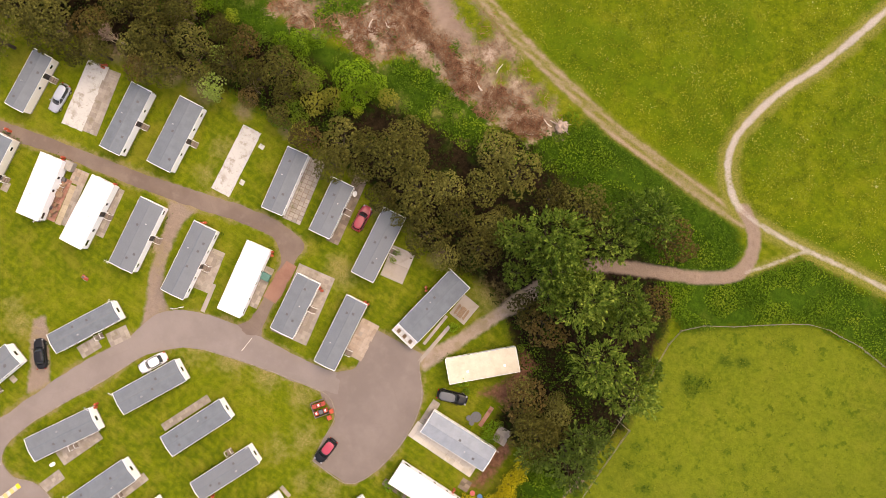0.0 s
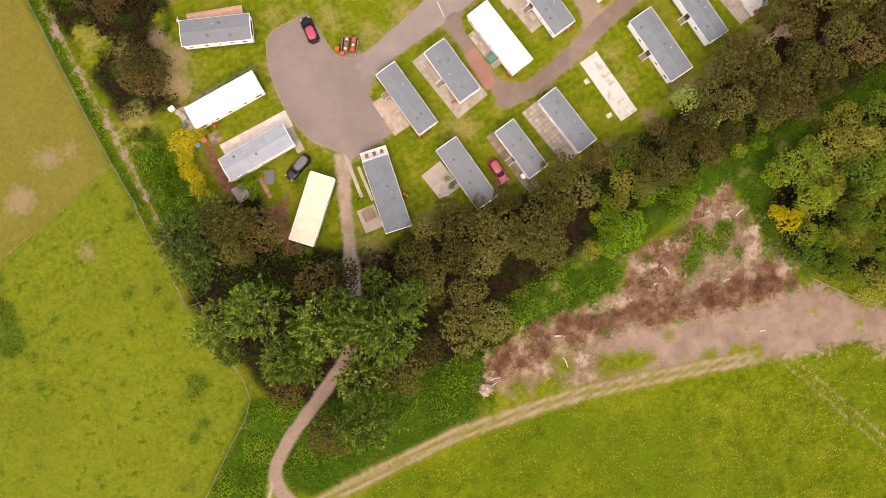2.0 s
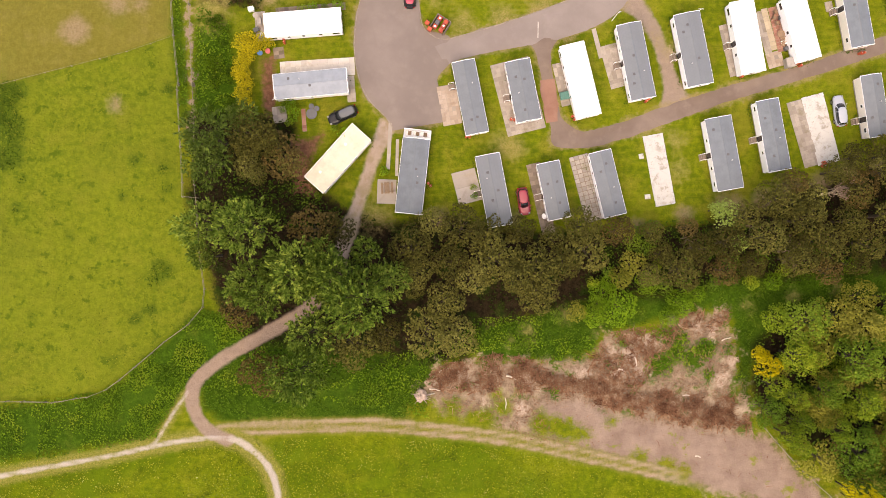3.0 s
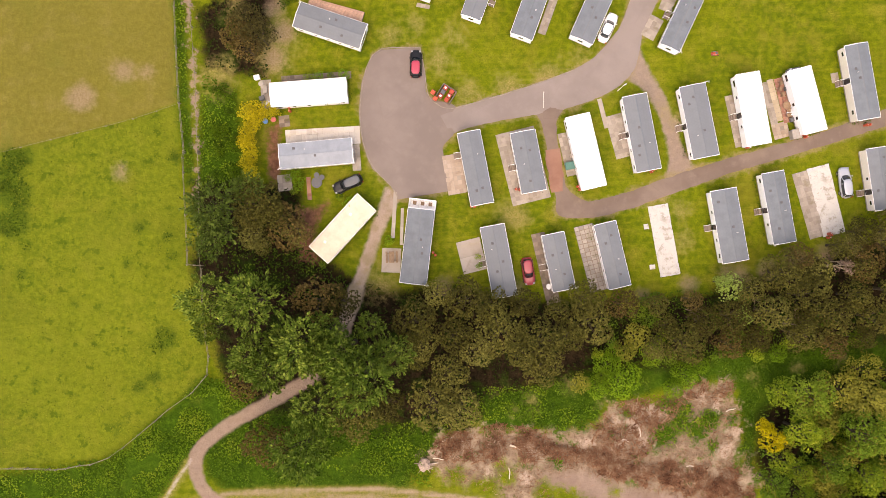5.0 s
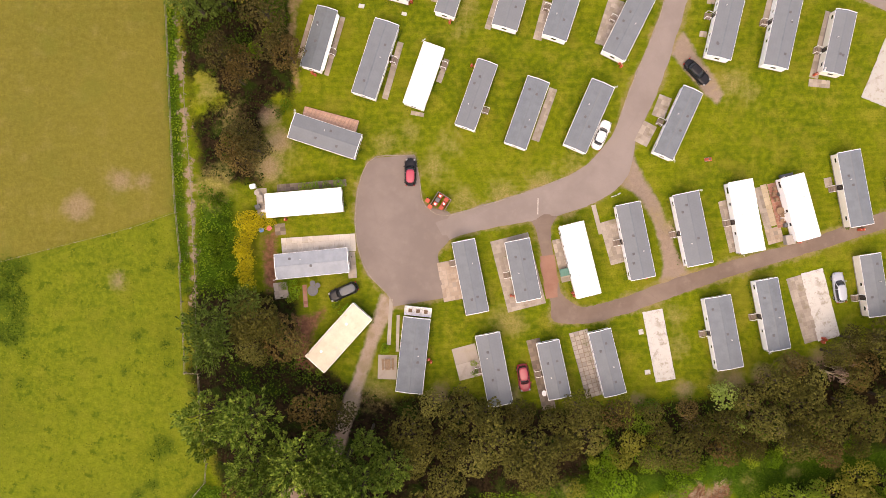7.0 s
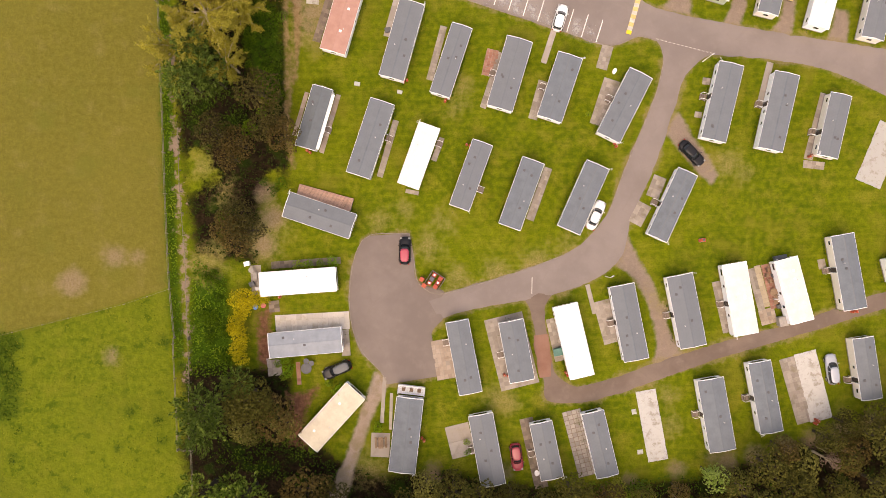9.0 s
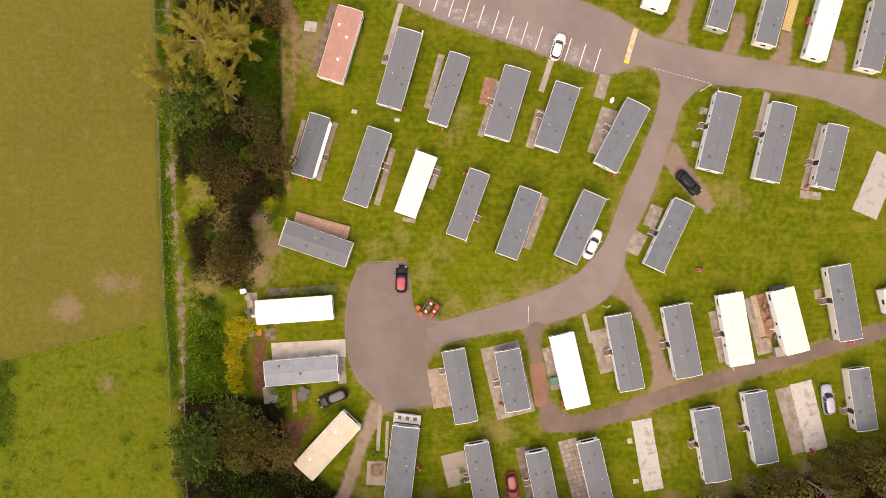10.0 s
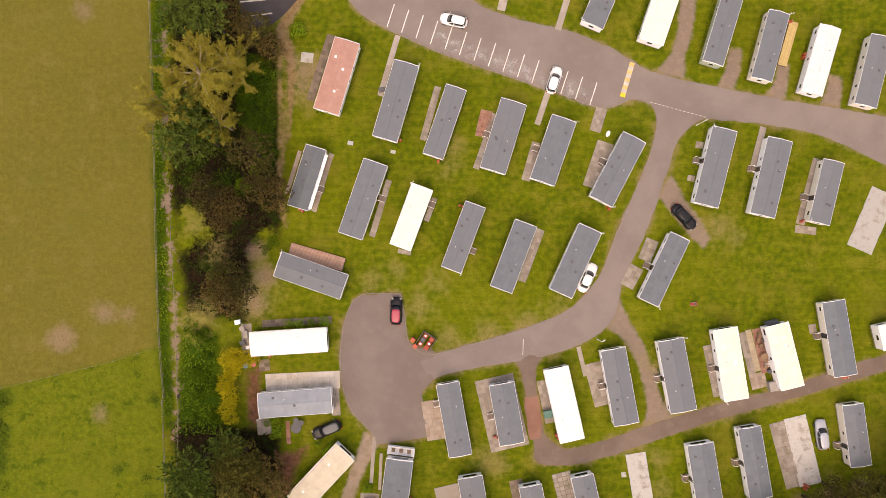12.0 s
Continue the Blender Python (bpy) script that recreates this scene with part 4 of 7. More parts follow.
def dashes(a, b, count):
    for i in range(count):
        u, w = i / count, (i + 0.6) / count
        painted("dash", *[(a[0] + (b[0] - a[0]) * k, a[1] + (b[1] - a[1]) * k) for k in (u, w)], 0.09, M_CHALK, 0.09, "white give-way dash on tarmac")


def crossing(a, b):
    """A speed hump painted in yellow and white blocks."""
    n = 9
    for i in range(n):
        u, w = i / n, (i + 1) / n
        ends = [(a[0] + (b[0] - a[0]) * k, a[1] + (b[1] - a[1]) * k) for k in (u, w)]
        painted("hump_block", *ends, 0.72, (M_YELLOW if i > 6 else M_FADED) if i % 2 == 0 else M_CHALK, 0.11, "yellow or white painted speed hump block")




def gleam_material():
    """Whitish wet gleam, painted as colour, that thins out to nothing at its edges."""
    m = Nodes("pale_gleam")
    gen = m.nt.nodes.new("ShaderNodeTexCoord").outputs["Generated"]
    sep = m.nt.nodes.new("ShaderNodeSeparateXYZ")
    m.put(sep.inputs[0], gen)
    edge = 1.0
    for axis in (0, 1):
        away = m.maths("ABSOLUTE", m.maths("SUBTRACT", sep.outputs[axis], 0.5))
        edge = m.maths("MULTIPLY", edge, m.span(away, 0.15, 0.5, 1.0, 0.0))
    patch = m.span(m.noise(0.8, 5, 0.6), 0.4, 0.68)
    m.done(m.mix(m.noise(5, 3), (0.4, 0.37, 0.34), (0.62, 0.6, 0.57)), 0.35, spec=0.5)
    clear = m.nt.nodes.new("ShaderNodeBsdfTransparent")
    ms = m.nt.nodes.new("ShaderNodeMixShader")
    m.put(ms.inputs[0], m.maths("MULTIPLY", m.maths("MULTIPLY", edge, patch), 0.55))
    m.nt.links.new(clear.outputs[0], ms.inputs[1])
    m.nt.links.new(m.bsdf.outputs[0], ms.inputs[2])
    m.nt.links.new(ms.outputs[0], m.out.inputs["Surface"])
    return m.mat


M_GLEAM = gleam_material()
# Shine on the bays, painted as thin whitish patches over the tarmac.
for sx, sy in [(-0.32, 30.12), (1.73, 29.32), (3.78, 28.53), (5.83, 27.74), (7.88, 26.95), (9.93, 26.15), (11.98, 25.36), (14.03, 24.57), (18.13, 22.98), (20.18, 22.19)]:
    stain_or_gleam = painted("residue", (sx - 0.35, sy - 1.5), (sx + 0.35, sy + 1.5), 2.0, M_GLEAM, 0.098, "whitish painted gleam on a tarmac bay")


bay_lines((-7.84, 31.93), (20.86, 20.83), (1.04, 3.21), 15)
crossing((26.92, 26.89), (25.47, 22.00))
dashes((29.40, 21.28), (37.56, 19.04), 14)
road_line((11.45, -12.25), (11.37, -14.57), 0.11)
road_line((-28.25, 33.37), (-24.09, 33.85), 0.2)
road_line((-28.65, 35.45), (-25.05, 35.78), 0.2)

# ---- static caravans ----
WALLS = {"tan": M_WALL_TAN, "green": M_WALL_GREEN}
ABOUT = {
    "grey": "white static caravan with slate-grey pitched roof on grass",
    "dark": "small white static caravan with dark slate-grey roof",
    "tan": "cream-sided static caravan with slate-grey pitched roof",
    "green": "pale green static caravan with slate-grey pitched roof",
    "pale": "white static caravan with pale grey metal roof",
    "white": "old white static caravan with curved white roof",
    "cream": "old cream static caravan with curved cream roof",
    "ivory": "old ivory static caravan with curved ivory roof",
    "buff": "old buff static caravan with faded buff roof",
    "red": "white static caravan with faded red sheet roof",
    "blue": "white static caravan with shiny blue-grey metal roof",
    "porch": "grey-roofed static caravan with white front veranda",
}


HOMES = []


def opening(body, x, y, z, w, h, along, name="window"):
    """A window or door in the wall at y (along x) or at x (along y): frame, then pane."""
    o = 0.03
    s = 1 if (y if along == "x" else x) > 0 else -1
    if along == "x":
        f = box((x - w / 2, min(y - o * s, y + o * s), z - h / 2), (x + w / 2, max(y - o * s, y + o * s), z + h / 2), 0.01)
        p = box((x - w / 2 + 0.06, min(y, y + s * 0.04), z - h / 2 + 0.06), (x + w / 2 - 0.06, max(y, y + s * 0.04), z + h / 2 - 0.06))
    else:
        f = box((min(x - o * s, x + o * s), y - w / 2, z - h / 2), (max(x - o * s, x + o * s), y + w / 2, z + h / 2), 0.01)
        p = box((min(x, x + s * 0.04), y - w / 2 + 0.06, z - h / 2 + 0.06), (max(x, x + s * 0.04), y + w / 2 - 0.06, z + h / 2 - 0.06))
    fr = part(name, f, M_TRIM, body)
    part("pane", p, M_GLASS, fr, "dark glass pane")


def caravan(style, x, y, turn, length, width, door=None):
    root = holder("static_caravan", x, y, 0, turn, label=ABOUT[style], category="caravan", group="static caravans")
    HOMES.append((x, y, turn, length, width))
    wall = WALLS.get(style, M_WALL)
    hl, hw = length / 2, width / 2
    bl, bw = hl - 0.07, hw - 0.07
    curved = style in ("white", "cream", "ivory", "buff")
    roof_mat = ROOFS.get(style, ROOFS["grey"])
    part("skirting", box((-bl + 0.08, -bw + 0.08, -0.02), (bl - 0.08, bw - 0.08, 0.5)), M_SKIRT, root, "grey skirting")
    eave, ridge = 2.62, 2.62 + (0.16 if curved else 0.33)
    bm = bmesh.new()
    if curved:
        arc = [(bw * math.cos(a), eave + (ridge - eave - 0.04) * math.sin(a)) for a in np.linspace(0, math.pi, 9)]
        prism(bm, [(-bw, 0.45), (bw, 0.45)] + arc, -bl, bl)
    else:
        prism(bm, [(-bw, 0.45), (bw, 0.45), (bw, eave), (0, ridge - 0.04), (-bw, eave)], -bl, bl)
    body = part("body", bm, wall, root)
    bm = bmesh.new()
    if curved:
        outer = [(hw * math.cos(a), eave + 0.02 + (ridge - eave) * math.sin(a)) for a in np.linspace(0, math.pi, 13)]
        inner = [(c * 0.985, z - 0.05) for c, z in outer[::-1]]
        prism(bm, outer + inner, -hl, hl)
        roof = part("roof", bm, roof_mat, root)
        seams = max(3, int(length / 1.2))
        for k in range(1, seams):
            bm = bmesh.new()
            at = -hl + length * k / seams
            prism(bm, [(c * 0.995, z + 0.012) for c, z in outer] + [(c * 0.98, z - 0.02) for c, z in outer[::-1]], at - 0.018, at + 0.018)
            part("roof_seam", bm, roof_mat, roof)
    else:
        t = 0.06
        prism(bm, [(-hw, eave), (0, ridge), (hw, eave), (hw, eave + t), (0, ridge + t), (-hw, eave + t)], -hl, hl)
        roof = part("roof", bm, roof_mat, root)
        bm = bmesh.new()
        prism(bm, [(-0.11, ridge + t - 0.02), (0, ridge + t + 0.025), (0.11, ridge + t - 0.02), (0, ridge + t - 0.03)], -hl + 0.02, hl - 0.02)
        part("ridge_cap", bm, roof_mat, roof)
    for e in (-1, 1):
        bm = bmesh.new()
        if curved:
            rim = [(hw * 1.01 * math.cos(a), eave + 0.05 + (ridge - eave) * math.sin(a)) for a in np.linspace(0, math.pi, 13)]
            prism(bm, rim + [(c * 0.95, z - 0.16) for c, z in rim[::-1]], e * hl, e * (hl + 0.05))
        else:
            prism(bm, [(-hw - 0.02, eave - 0.1), (0, ridge - 0.1), (hw + 0.02, eave - 0.1), (hw + 0.02, eave + 0.085), (0, ridge + 0.1), (-hw - 0.02, eave + 0.085)], e * hl, e * (hl + 0.07))
        part("bargeboard", bm, M_TRIM, root, "white bargeboard")
        part("gutter", box((-hl, min(e * hw, e * (hw + 0.045)), eave - 0.04), (hl, max(e * hw, e * (hw + 0.045)), eave + 0.045), 0.012), M_TRIM, root, "white gutter")
    local = np.random.default_rng(int(abs(x * 13 + y * 7)) + 3)
    for k in range(local.integers(2, 4)):
        vx, vy = local.uniform(-hl * 0.7, hl * 0.7), local.uniform(0.15, 0.55) * hw * local.choice([-1, 1])
        vz = ridge - abs(vy) / hw * (ridge - eave) + 0.05
        bm = box((vx - 0.17, vy - 0.17, vz - 0.05), (vx + 0.17, vy + 0.17, vz + 0.09), 0.03)
        part("roof_vent", bm, M_TRIM if curved or style in ("pale", "red") else M_VENT, root, "square roof vent")
    fx, fy = local.uniform(-hl * 0.4, hl * 0.4), 0.4 * hw * local.choice([-1, 1])
    bm = bmesh.new()
    cylinder(bm, 0.05, eave, ridge + 0.3, fx, fy, 8)
    cylinder(bm, 0.085, ridge + 0.3, ridge + 0.36, fx, fy, 8)
    part("flue", bm, M_STEEL, root, "metal flue")
    if local.random() < 0.55:
        ax, ay = local.choice([-1, 1]) * hl, local.choice([-1, 1]) * hw
        bm = box((ax - 0.015, ay - 0.015, 1.2), (ax + 0.015, ay + 0.015, 3.5))
        arm = local.uniform(0, math.pi)
        for d in np.linspace(-0.3, 0.3, 5):
            px, py = ax + d * math.cos(arm), ay + d * math.sin(arm)
            bmesh.ops.create_cube(bm, size=1.0, matrix=pose(px, py, 3.47, 0, 0, math.degrees(arm)) @ Matrix.Diagonal((0.015, 0.3, 0.015, 1)))
        bmesh.ops.create_cube(bm, size=1.0, matrix=pose(ax, ay, 3.47, 0, 0, math.degrees(arm)) @ Matrix.Diagonal((0.7, 0.02, 0.02, 1)))
        part("tv_aerial", bm, M_TRIM, root, "thin television aerial on a pole")
    places = np.linspace(-hl * 0.8, hl * 0.8, 5) + local.uniform(-0.35, 0.35, 5)
    for s in (-1, 1):
        for sx in places:
            if (door and door[0] == s and abs(sx - door[1]) < 1.1) or local.random() < 0.2:
                continue
            opening(body, float(sx), s * bw, 1.65, (1.0 if curved else 0.7) if abs(sx) > hl * 0.5 else 0.5, 0.75 if curved else 0.6, "x")
    opening(body, bl, 0, 1.6, width * 0.62, 1.05, "y")
    opening(body, -bl, 0, 1.7, 0.8, 0.7, "y")
    if door:
        opening(body, door[1], door[0] * bw, 1.5, 0.85, 1.95, "x", "door")
        steps(root, door[1], door[0] * (hw + 0.02))
    if style == "dark":
        part("side_canopy", box((-hl + 0.3, -hw - 0.42, 2.3), (hl - 0.5, -hw - 0.02, 2.36), 0.01), M_TRIM, root, "narrow white side canopy")
    if style == "porch":
        veranda(root, hl, hw)
    return root


def steps(root, along, out):
    """Timber steps with a rail in front of a caravan's door."""
    s = 1 if out > 0 else -1
    p = root.matrix_basis @ Vector((along, out, 0))
    st = holder("door_steps", p.x, p.y, 0, math.degrees(root.matrix_basis.to_euler().z) + (0 if s > 0 else 180), label="weathered wooden steps with rails at a caravan door", category="steps", group="door steps")
    for k, (d, z) in enumerate(((0.0, 0.5), (0.42, 0.34), (0.66, 0.18))):
        part("tread", box((-0.42, d + 0.06, 0.0), (0.42, d + (0.46 if k == 0 else 0.28), z), 0.02), M_STEPS, st)
    for e in (-0.42, 0.42):
        part("handrail", box((e - 0.025, 0.08, 1.2), (e + 0.025, 0.9, 1.25)), M_TRIM, st, "white handrail")
        for d in (0.12, 0.86):
            part("post", box((e - 0.03, d - 0.03, 0), (e + 0.03, d + 0.03, 1.2)), M_TRIM, st)


def veranda(root, hl, hw):
    p = root.matrix_basis @ Vector((hl + 0.75, 0, 0))
    v = holder("veranda", p.x, p.y, 0, math.degrees(root.matrix_basis.to_euler().z), label="white railed veranda deck at a caravan front", category="veranda")
    for k in range(9):
        a = -0.62 + k * 0.145
        part("board", box((a, -hw, 0.5), (a + 0.13, hw, 0.55)), M_TRIM, v)
    part("base", box((-0.6, -hw + 0.05, 0), (0.6, hw - 0.05, 0.5)), M_SKIRT, v)
    for lo, hi in (((0.62, -hw, 0.55), (0.72, hw, 1.55)), ((-0.6, -hw - 0.05, 0.55), (0.72, -hw + 0.03, 1.55)), ((-0.6, hw - 0.03, 0.55), (0.72, hw + 0.05, 1.55))):
        part("railing", box(lo, hi, 0.02), M_TRIM, v, "white panelled railing")
    for cy in (-1.1, 0.0, 1.1):
        seat = holder("garden_chair", *(root.matrix_basis @ Vector((hl + 0.85, cy, 0.55))).xy, 0.55, math.degrees(root.matrix_basis.to_euler().z), label="brown garden chair on a white veranda", category="chair", group="veranda chairs")
        part("seat", box((-0.25, -0.25, 0.36), (0.25, 0.25, 0.44), 0.03), M_WOOD, seat)
        part("backrest", box((0.19, -0.25, 0.44), (0.26, 0.25, 0.9), 0.02), M_WOOD, seat)
        for lx in (-0.2, 0.2):
            for ly in (-0.2, 0.2):
                part("leg", box((lx - 0.025, ly - 0.025, 0), (lx + 0.025, ly + 0.025, 0.37)), M_WOOD, seat)


caravan("red", -14.65, 24.41, 73.2, 10.26, 3.58)
caravan("grey", -6.48, 20.98, 73.8, 10.92, 3.54)
caravan("dark", -18.79, 10.36, 72.8, 8.72, 2.90, door=(-1, -0.9))
caravan("grey", -11.01, 7.37, 70.9, 10.76, 3.46, door=(-1, 1.0))
caravan("ivory", -4.31, 4.87, 69.7, 8.92, 3.06, door=(-1, 2.7))
caravan("grey", 0.31, 18.07, 71.2, 10.05, 2.90)
caravan("grey", 8.44, 16.09, 72.9, 9.99, 3.63, door=(1, -0.2))
caravan("grey", 15.36, 14.14, 71.0, 9.27, 3.50, door=(1, -0.3))
caravan("grey", 24.30, 11.48, 62.4, 9.98, 3.46, door=(1, 0.3))
caravan("grey", 37.85, 11.81, 75.9, 10.85, 3.42, door=(1, 0.6))
caravan("grey", 45.59, 10.37, 76.7, 10.81, 3.44, door=(1, 0.9))
caravan("tan", 53.24, 8.33, 76.5, 8.81, 2.90, door=(1, -1.1))
caravan("grey", 22.30, 35.16, 67.0, 7.92, 3.16)
caravan("ivory", 30.44, 33.64, 71.3, 9.43, 3.51)
caravan("green", 39.01, 31.25, 73.3, 10.55, 2.90)
caravan("tan", 45.50, 28.63, 75.1, 9.65, 2.90)
caravan("pale", 52.51, 26.65, 74.0, 9.57, 2.97)
caravan("tan", 59.84, 25.12, 76.1, 9.88, 3.09)
caravan("grey", -18.20, -3.22, -19.3, 9.69, 3.56)
caravan("white", -21.30, -12.42, 3.6, 10.60, 3.32)
caravan("blue", -20.37, -20.87, 4.4, 10.10, 3.44)
caravan("buff", -16.82, -31.25, 47.0, 9.84, 3.50)
caravan("porch", -6.55, -33.86, 82.8, 10.34, 3.70)
caravan("grey", 2.90, 2.09, 69.5, 9.60, 2.90, door=(-1, -1.3))
caravan("grey", 9.86, -0.56, 69.4, 9.77, 3.17)
caravan("grey", 18.44, -1.19, 65.4, 9.88, 3.36)
caravan("grey", 30.75, -2.38, 64.5, 10.09, 2.90, door=(1, -0.4))
caravan("grey", 32.50, -17.07, 100.5, 10.05, 3.62, door=(1, -0.3))
caravan("cream", 39.96, -15.49, 99.2, 9.97, 3.38, door=(1, -0.5))
caravan("cream", 47.41, -14.40, 104.0, 9.02, 3.28)
caravan("tan", 55.00, -11.92, 99.4, 10.41, 3.20, door=(1, 0.5))
caravan("white", 65.62, -10.79, 13.2, 10.09, 3.53)
caravan("grey", 24.56, -18.59, 100.4, 10.52, 3.44, door=(1, 0.2))
caravan("white", 16.85, -21.07, 102.7, 10.25, 3.43)
caravan("grey", 8.92, -22.36, 100.2, 8.41, 3.47, door=(1, -0.3))
caravan("grey", 1.61, -23.14, 100.2, 10.15, 3.19, door=(1, 2.3))
caravan("grey", 4.66, -36.03, 99.8, 9.93, 3.40, door=(1, 0.0))
caravan("grey", 12.91, -36.22, 101.1, 7.90, 3.14, door=(1, -0.4))
caravan("grey", 20.34, -35.38, 102.8, 9.07, 3.10)
caravan("grey", 36.50, -31.51, 99.3, 10.05, 3.62, door=(1, 0.1))
caravan("grey", 43.30, -29.12, 99.5, 9.86, 3.12, door=(1, -0.1))
caravan("tan", 57.40, -25.31, 97.8, 8.55, 2.90, door=(1, -1.6))

# ---- patios, paths of slabs and decks ----
SIZES = {"paver": 0.6, "large": 0.64, "concrete": 2.4, "slab": 3.1, "brick": 0.45, "tan": 0.6, "dark": 0.6, "deck": 0.16, "wood": 0.16, "flag": 0.75, "cover": 1.0, "sand": 0.6}
SAYS = {
    "paver": "patio of weathered grey paving slabs", "large": "patio of large grey paving slabs with wide joints", "concrete": "strip of poured concrete hardstanding",
    "slab": "pale bare concrete caravan base", "brick": "small red brick patio", "tan": "patio of tan and pink slabs", "dark": "strip of dark stained slabs",
    "flag": "patio of light grey square flagstones", "cover": "small concrete drain cover on the lawn", "sand": "strip of yellowish sandstone paving",
    "deck": "raised red-brown timber deck", "wood": "yellow new timber deck",
}
patio_count = [0]
PAVED = []


def patio(style, x, y, turn, length, width):
    patio_count[0] += 1
    PAVED.append((x, y, turn, length, width))
    r = np.random.default_rng(patio_count[0])
    size, raised = SIZES[style], 0.35 if style in ("deck", "wood") else 0.0
    top = 0.05 + raised + 0.004 * (patio_count[0] % 5)
    root = holder("patio", x, y, 0, turn, label=SAYS[style], category="deck" if raised else "patio", kind="structure")
    if style == "slab" and length > 3:
        rim = []
        corners = [(-length / 2, -width / 2), (length / 2, -width / 2), (length / 2, width / 2), (-length / 2, width / 2)]
        for (ax, ay), (bx, by) in zip(corners, corners[1:] + corners[:1]):
            n = max(2, int(math.hypot(bx - ax, by - ay) / 0.3))
            rim += [(ax + (bx - ax) * k / n, ay + (by - ay) * k / n) for k in range(n)]
        rim = [(px * (1 - 0.03 * abs(noise.noise((px * 1.7, py * 1.7, x)))), py * (1 - 0.07 * max(0.0, noise.noise((px * 0.9, py * 0.9, y)) + 0.4 * noise.noise((px * 3.1, py * 3.1, y))))) for px, py in rim]
        n = len(rim)
        verts = [(px, py, -0.02) for px, py in rim] + [(px, py, top) for px, py in rim]
        faces = [tuple(range(n, 2 * n))] + [(k, (k + 1) % n, n + (k + 1) % n, n + k) for k in range(n)]
        link_mesh("paving_slab", raw_mesh("slab", verts, faces), PAVING[style], root)
        return root
    part("bed", box((-length / 2, -width / 2, -0.02), (length / 2, width / 2, top - 0.03)), PAVING["dark"] if style in ("dark", "deck", "wood", "large") else PAVING["paver"], root, "mortar bed under the paving")
    nx = max(1, round(length / size)) if not raised else 1
    ny = max(1, round(width / size))
    if style in ("slab", "cover"):
        nx, ny = 1, 1
    gap = {"flag": 0.012, "large": 0.09, "slab": 0.03, "concrete": 0.03}.get(style, 0.025)
    quads, faces = [], []
    for i in range(nx):
        for j in range(ny):
            if style in ("paver", "tan") and r.random() < 0.03:
                continue
            lx, ly = length / nx, width / ny
            ax, ay = -length / 2 + i * lx + gap / 2, -width / 2 + j * ly + gap / 2
            bx, by = ax + lx - gap, ay + ly - gap
            z = top + r.uniform(-0.008, 0.008)
            dx, dy = r.uniform(-0.012, 0.012, 2) if not raised else (0, 0)
            v = [(ax + dx, ay + dy), (bx + dx, ay + dy), (bx + dx, by + dy), (ax + dx, by + dy)]
            base = len(quads)
            quads += [(p, q, top - 0.035) for p, q in v] + [(p, q, z) for p, q in v]
            f = [(base + 4, base + 5, base + 6, base + 7)] + [(base + k, base + (k + 1) % 4, base + 4 + (k + 1) % 4, base + 4 + k) for k in range(4)]
            if style in ("large", "slab", "deck", "wood") and len(root.children) < 100:
                piece = raw_mesh("slab", quads[base:], [tuple(k - base for k in q) for q in f])
                link_mesh("board" if raised else "paving_slab", piece, PAVING[style], root)
                quads = quads[:base]
            else:
                faces += f
    if faces:
        tagged(link_mesh("paving", raw_mesh("paving", quads, faces), PAVING[style], root), kind="stuff")
    return root


patio("concrete", -7.57, 26.44, 73.6, 8.94, 0.80)
patio("paver", -1.69, 19.67, 74.4, 7.90, 0.95)
patio("brick", 5.90, 18.21, 76.7, 3.83, 1.76)
patio("paver", 6.10, 15.73, 70.8, 8.27, 0.88)
patio("paver", 12.56, 12.85, 73.9, 5.63, 1.29)
patio("concrete", 14.22, 20.46, 71.4, 5.03, 0.83)
patio("paver", 22.09, 18.78, 73.2, 3.47, 1.60)
patio("paver", 22.06, 12.37, 71.4, 6.80, 2.36)
patio("paver", 29.18, 0.32, 67.6, 3.16, 1.86)
patio("paver", 26.81, -3.46, 61.5, 3.19, 2.00)
patio("paver", 12.57, -0.46, 69.7, 7.85, 1.15)
patio("paver", -8.77, 6.22, 73.1, 8.37, 0.86)
patio("paver", -1.69, 6.04, 69.1, 3.47, 0.79)
patio("dark", -17.26, 26.16, 72.1, 9.77, 1.13)
patio("slab", -19.16, 27.58, -6.5, 1.77, 1.44)
patio("deck", -17.73, -0.64, -16.1, 7.95, 1.87)
patio("dark", -20.58, -9.83, 3.5, 9.85, 1.01)
patio("flag", -19.75, -18.25, 2.6, 10.52, 2.51)
patio("tan", -1.25, -23.74, 99.4, 5.63, 2.71)
patio("paver", 8.43, -22.72, 103.2, 10.34, 5.52)
patio("paver", 14.72, -21.13, 102.0, 6.13, 1.57)
patio("paver", 22.06, -18.65, 104.5, 6.19, 2.58)
patio("paver", 38.36, -16.75, 101.8, 7.39, 1.53)
patio("paver", 43.12, -14.36, 104.2, 6.15, 0.98)
patio("sand", 43.94, -13.90, 103.4, 6.00, 0.87)
patio("brick", 45.22, -13.90, 102.6, 6.39, 1.50)
patio("tan", 44.70, -18.17, 14.3, 2.27, 2.19)
patio("paver", -25.20, -24.65, 96.1, 2.29, 2.00)
patio("cover", -13.03, 15.47, -11.3, 0.82, 0.58)
patio("cover", -6.99, 14.23, -12.5, 0.74, 0.51)
patio("concrete", 1.01, -35.27, 103.5, 4.61, 3.42)
patio("dark", 11.41, -37.16, 102.1, 10.13, 1.92)
patio("large", 17.90, -35.80, 103.9, 9.54, 2.70)
patio("slab", 28.13, -33.42, 99.6, 10.17, 2.85)
patio("slab", 25.65, -31.45, 98.5, 0.73, 0.68)
patio("slab", 26.45, -37.16, 4.7, 0.80, 0.66)
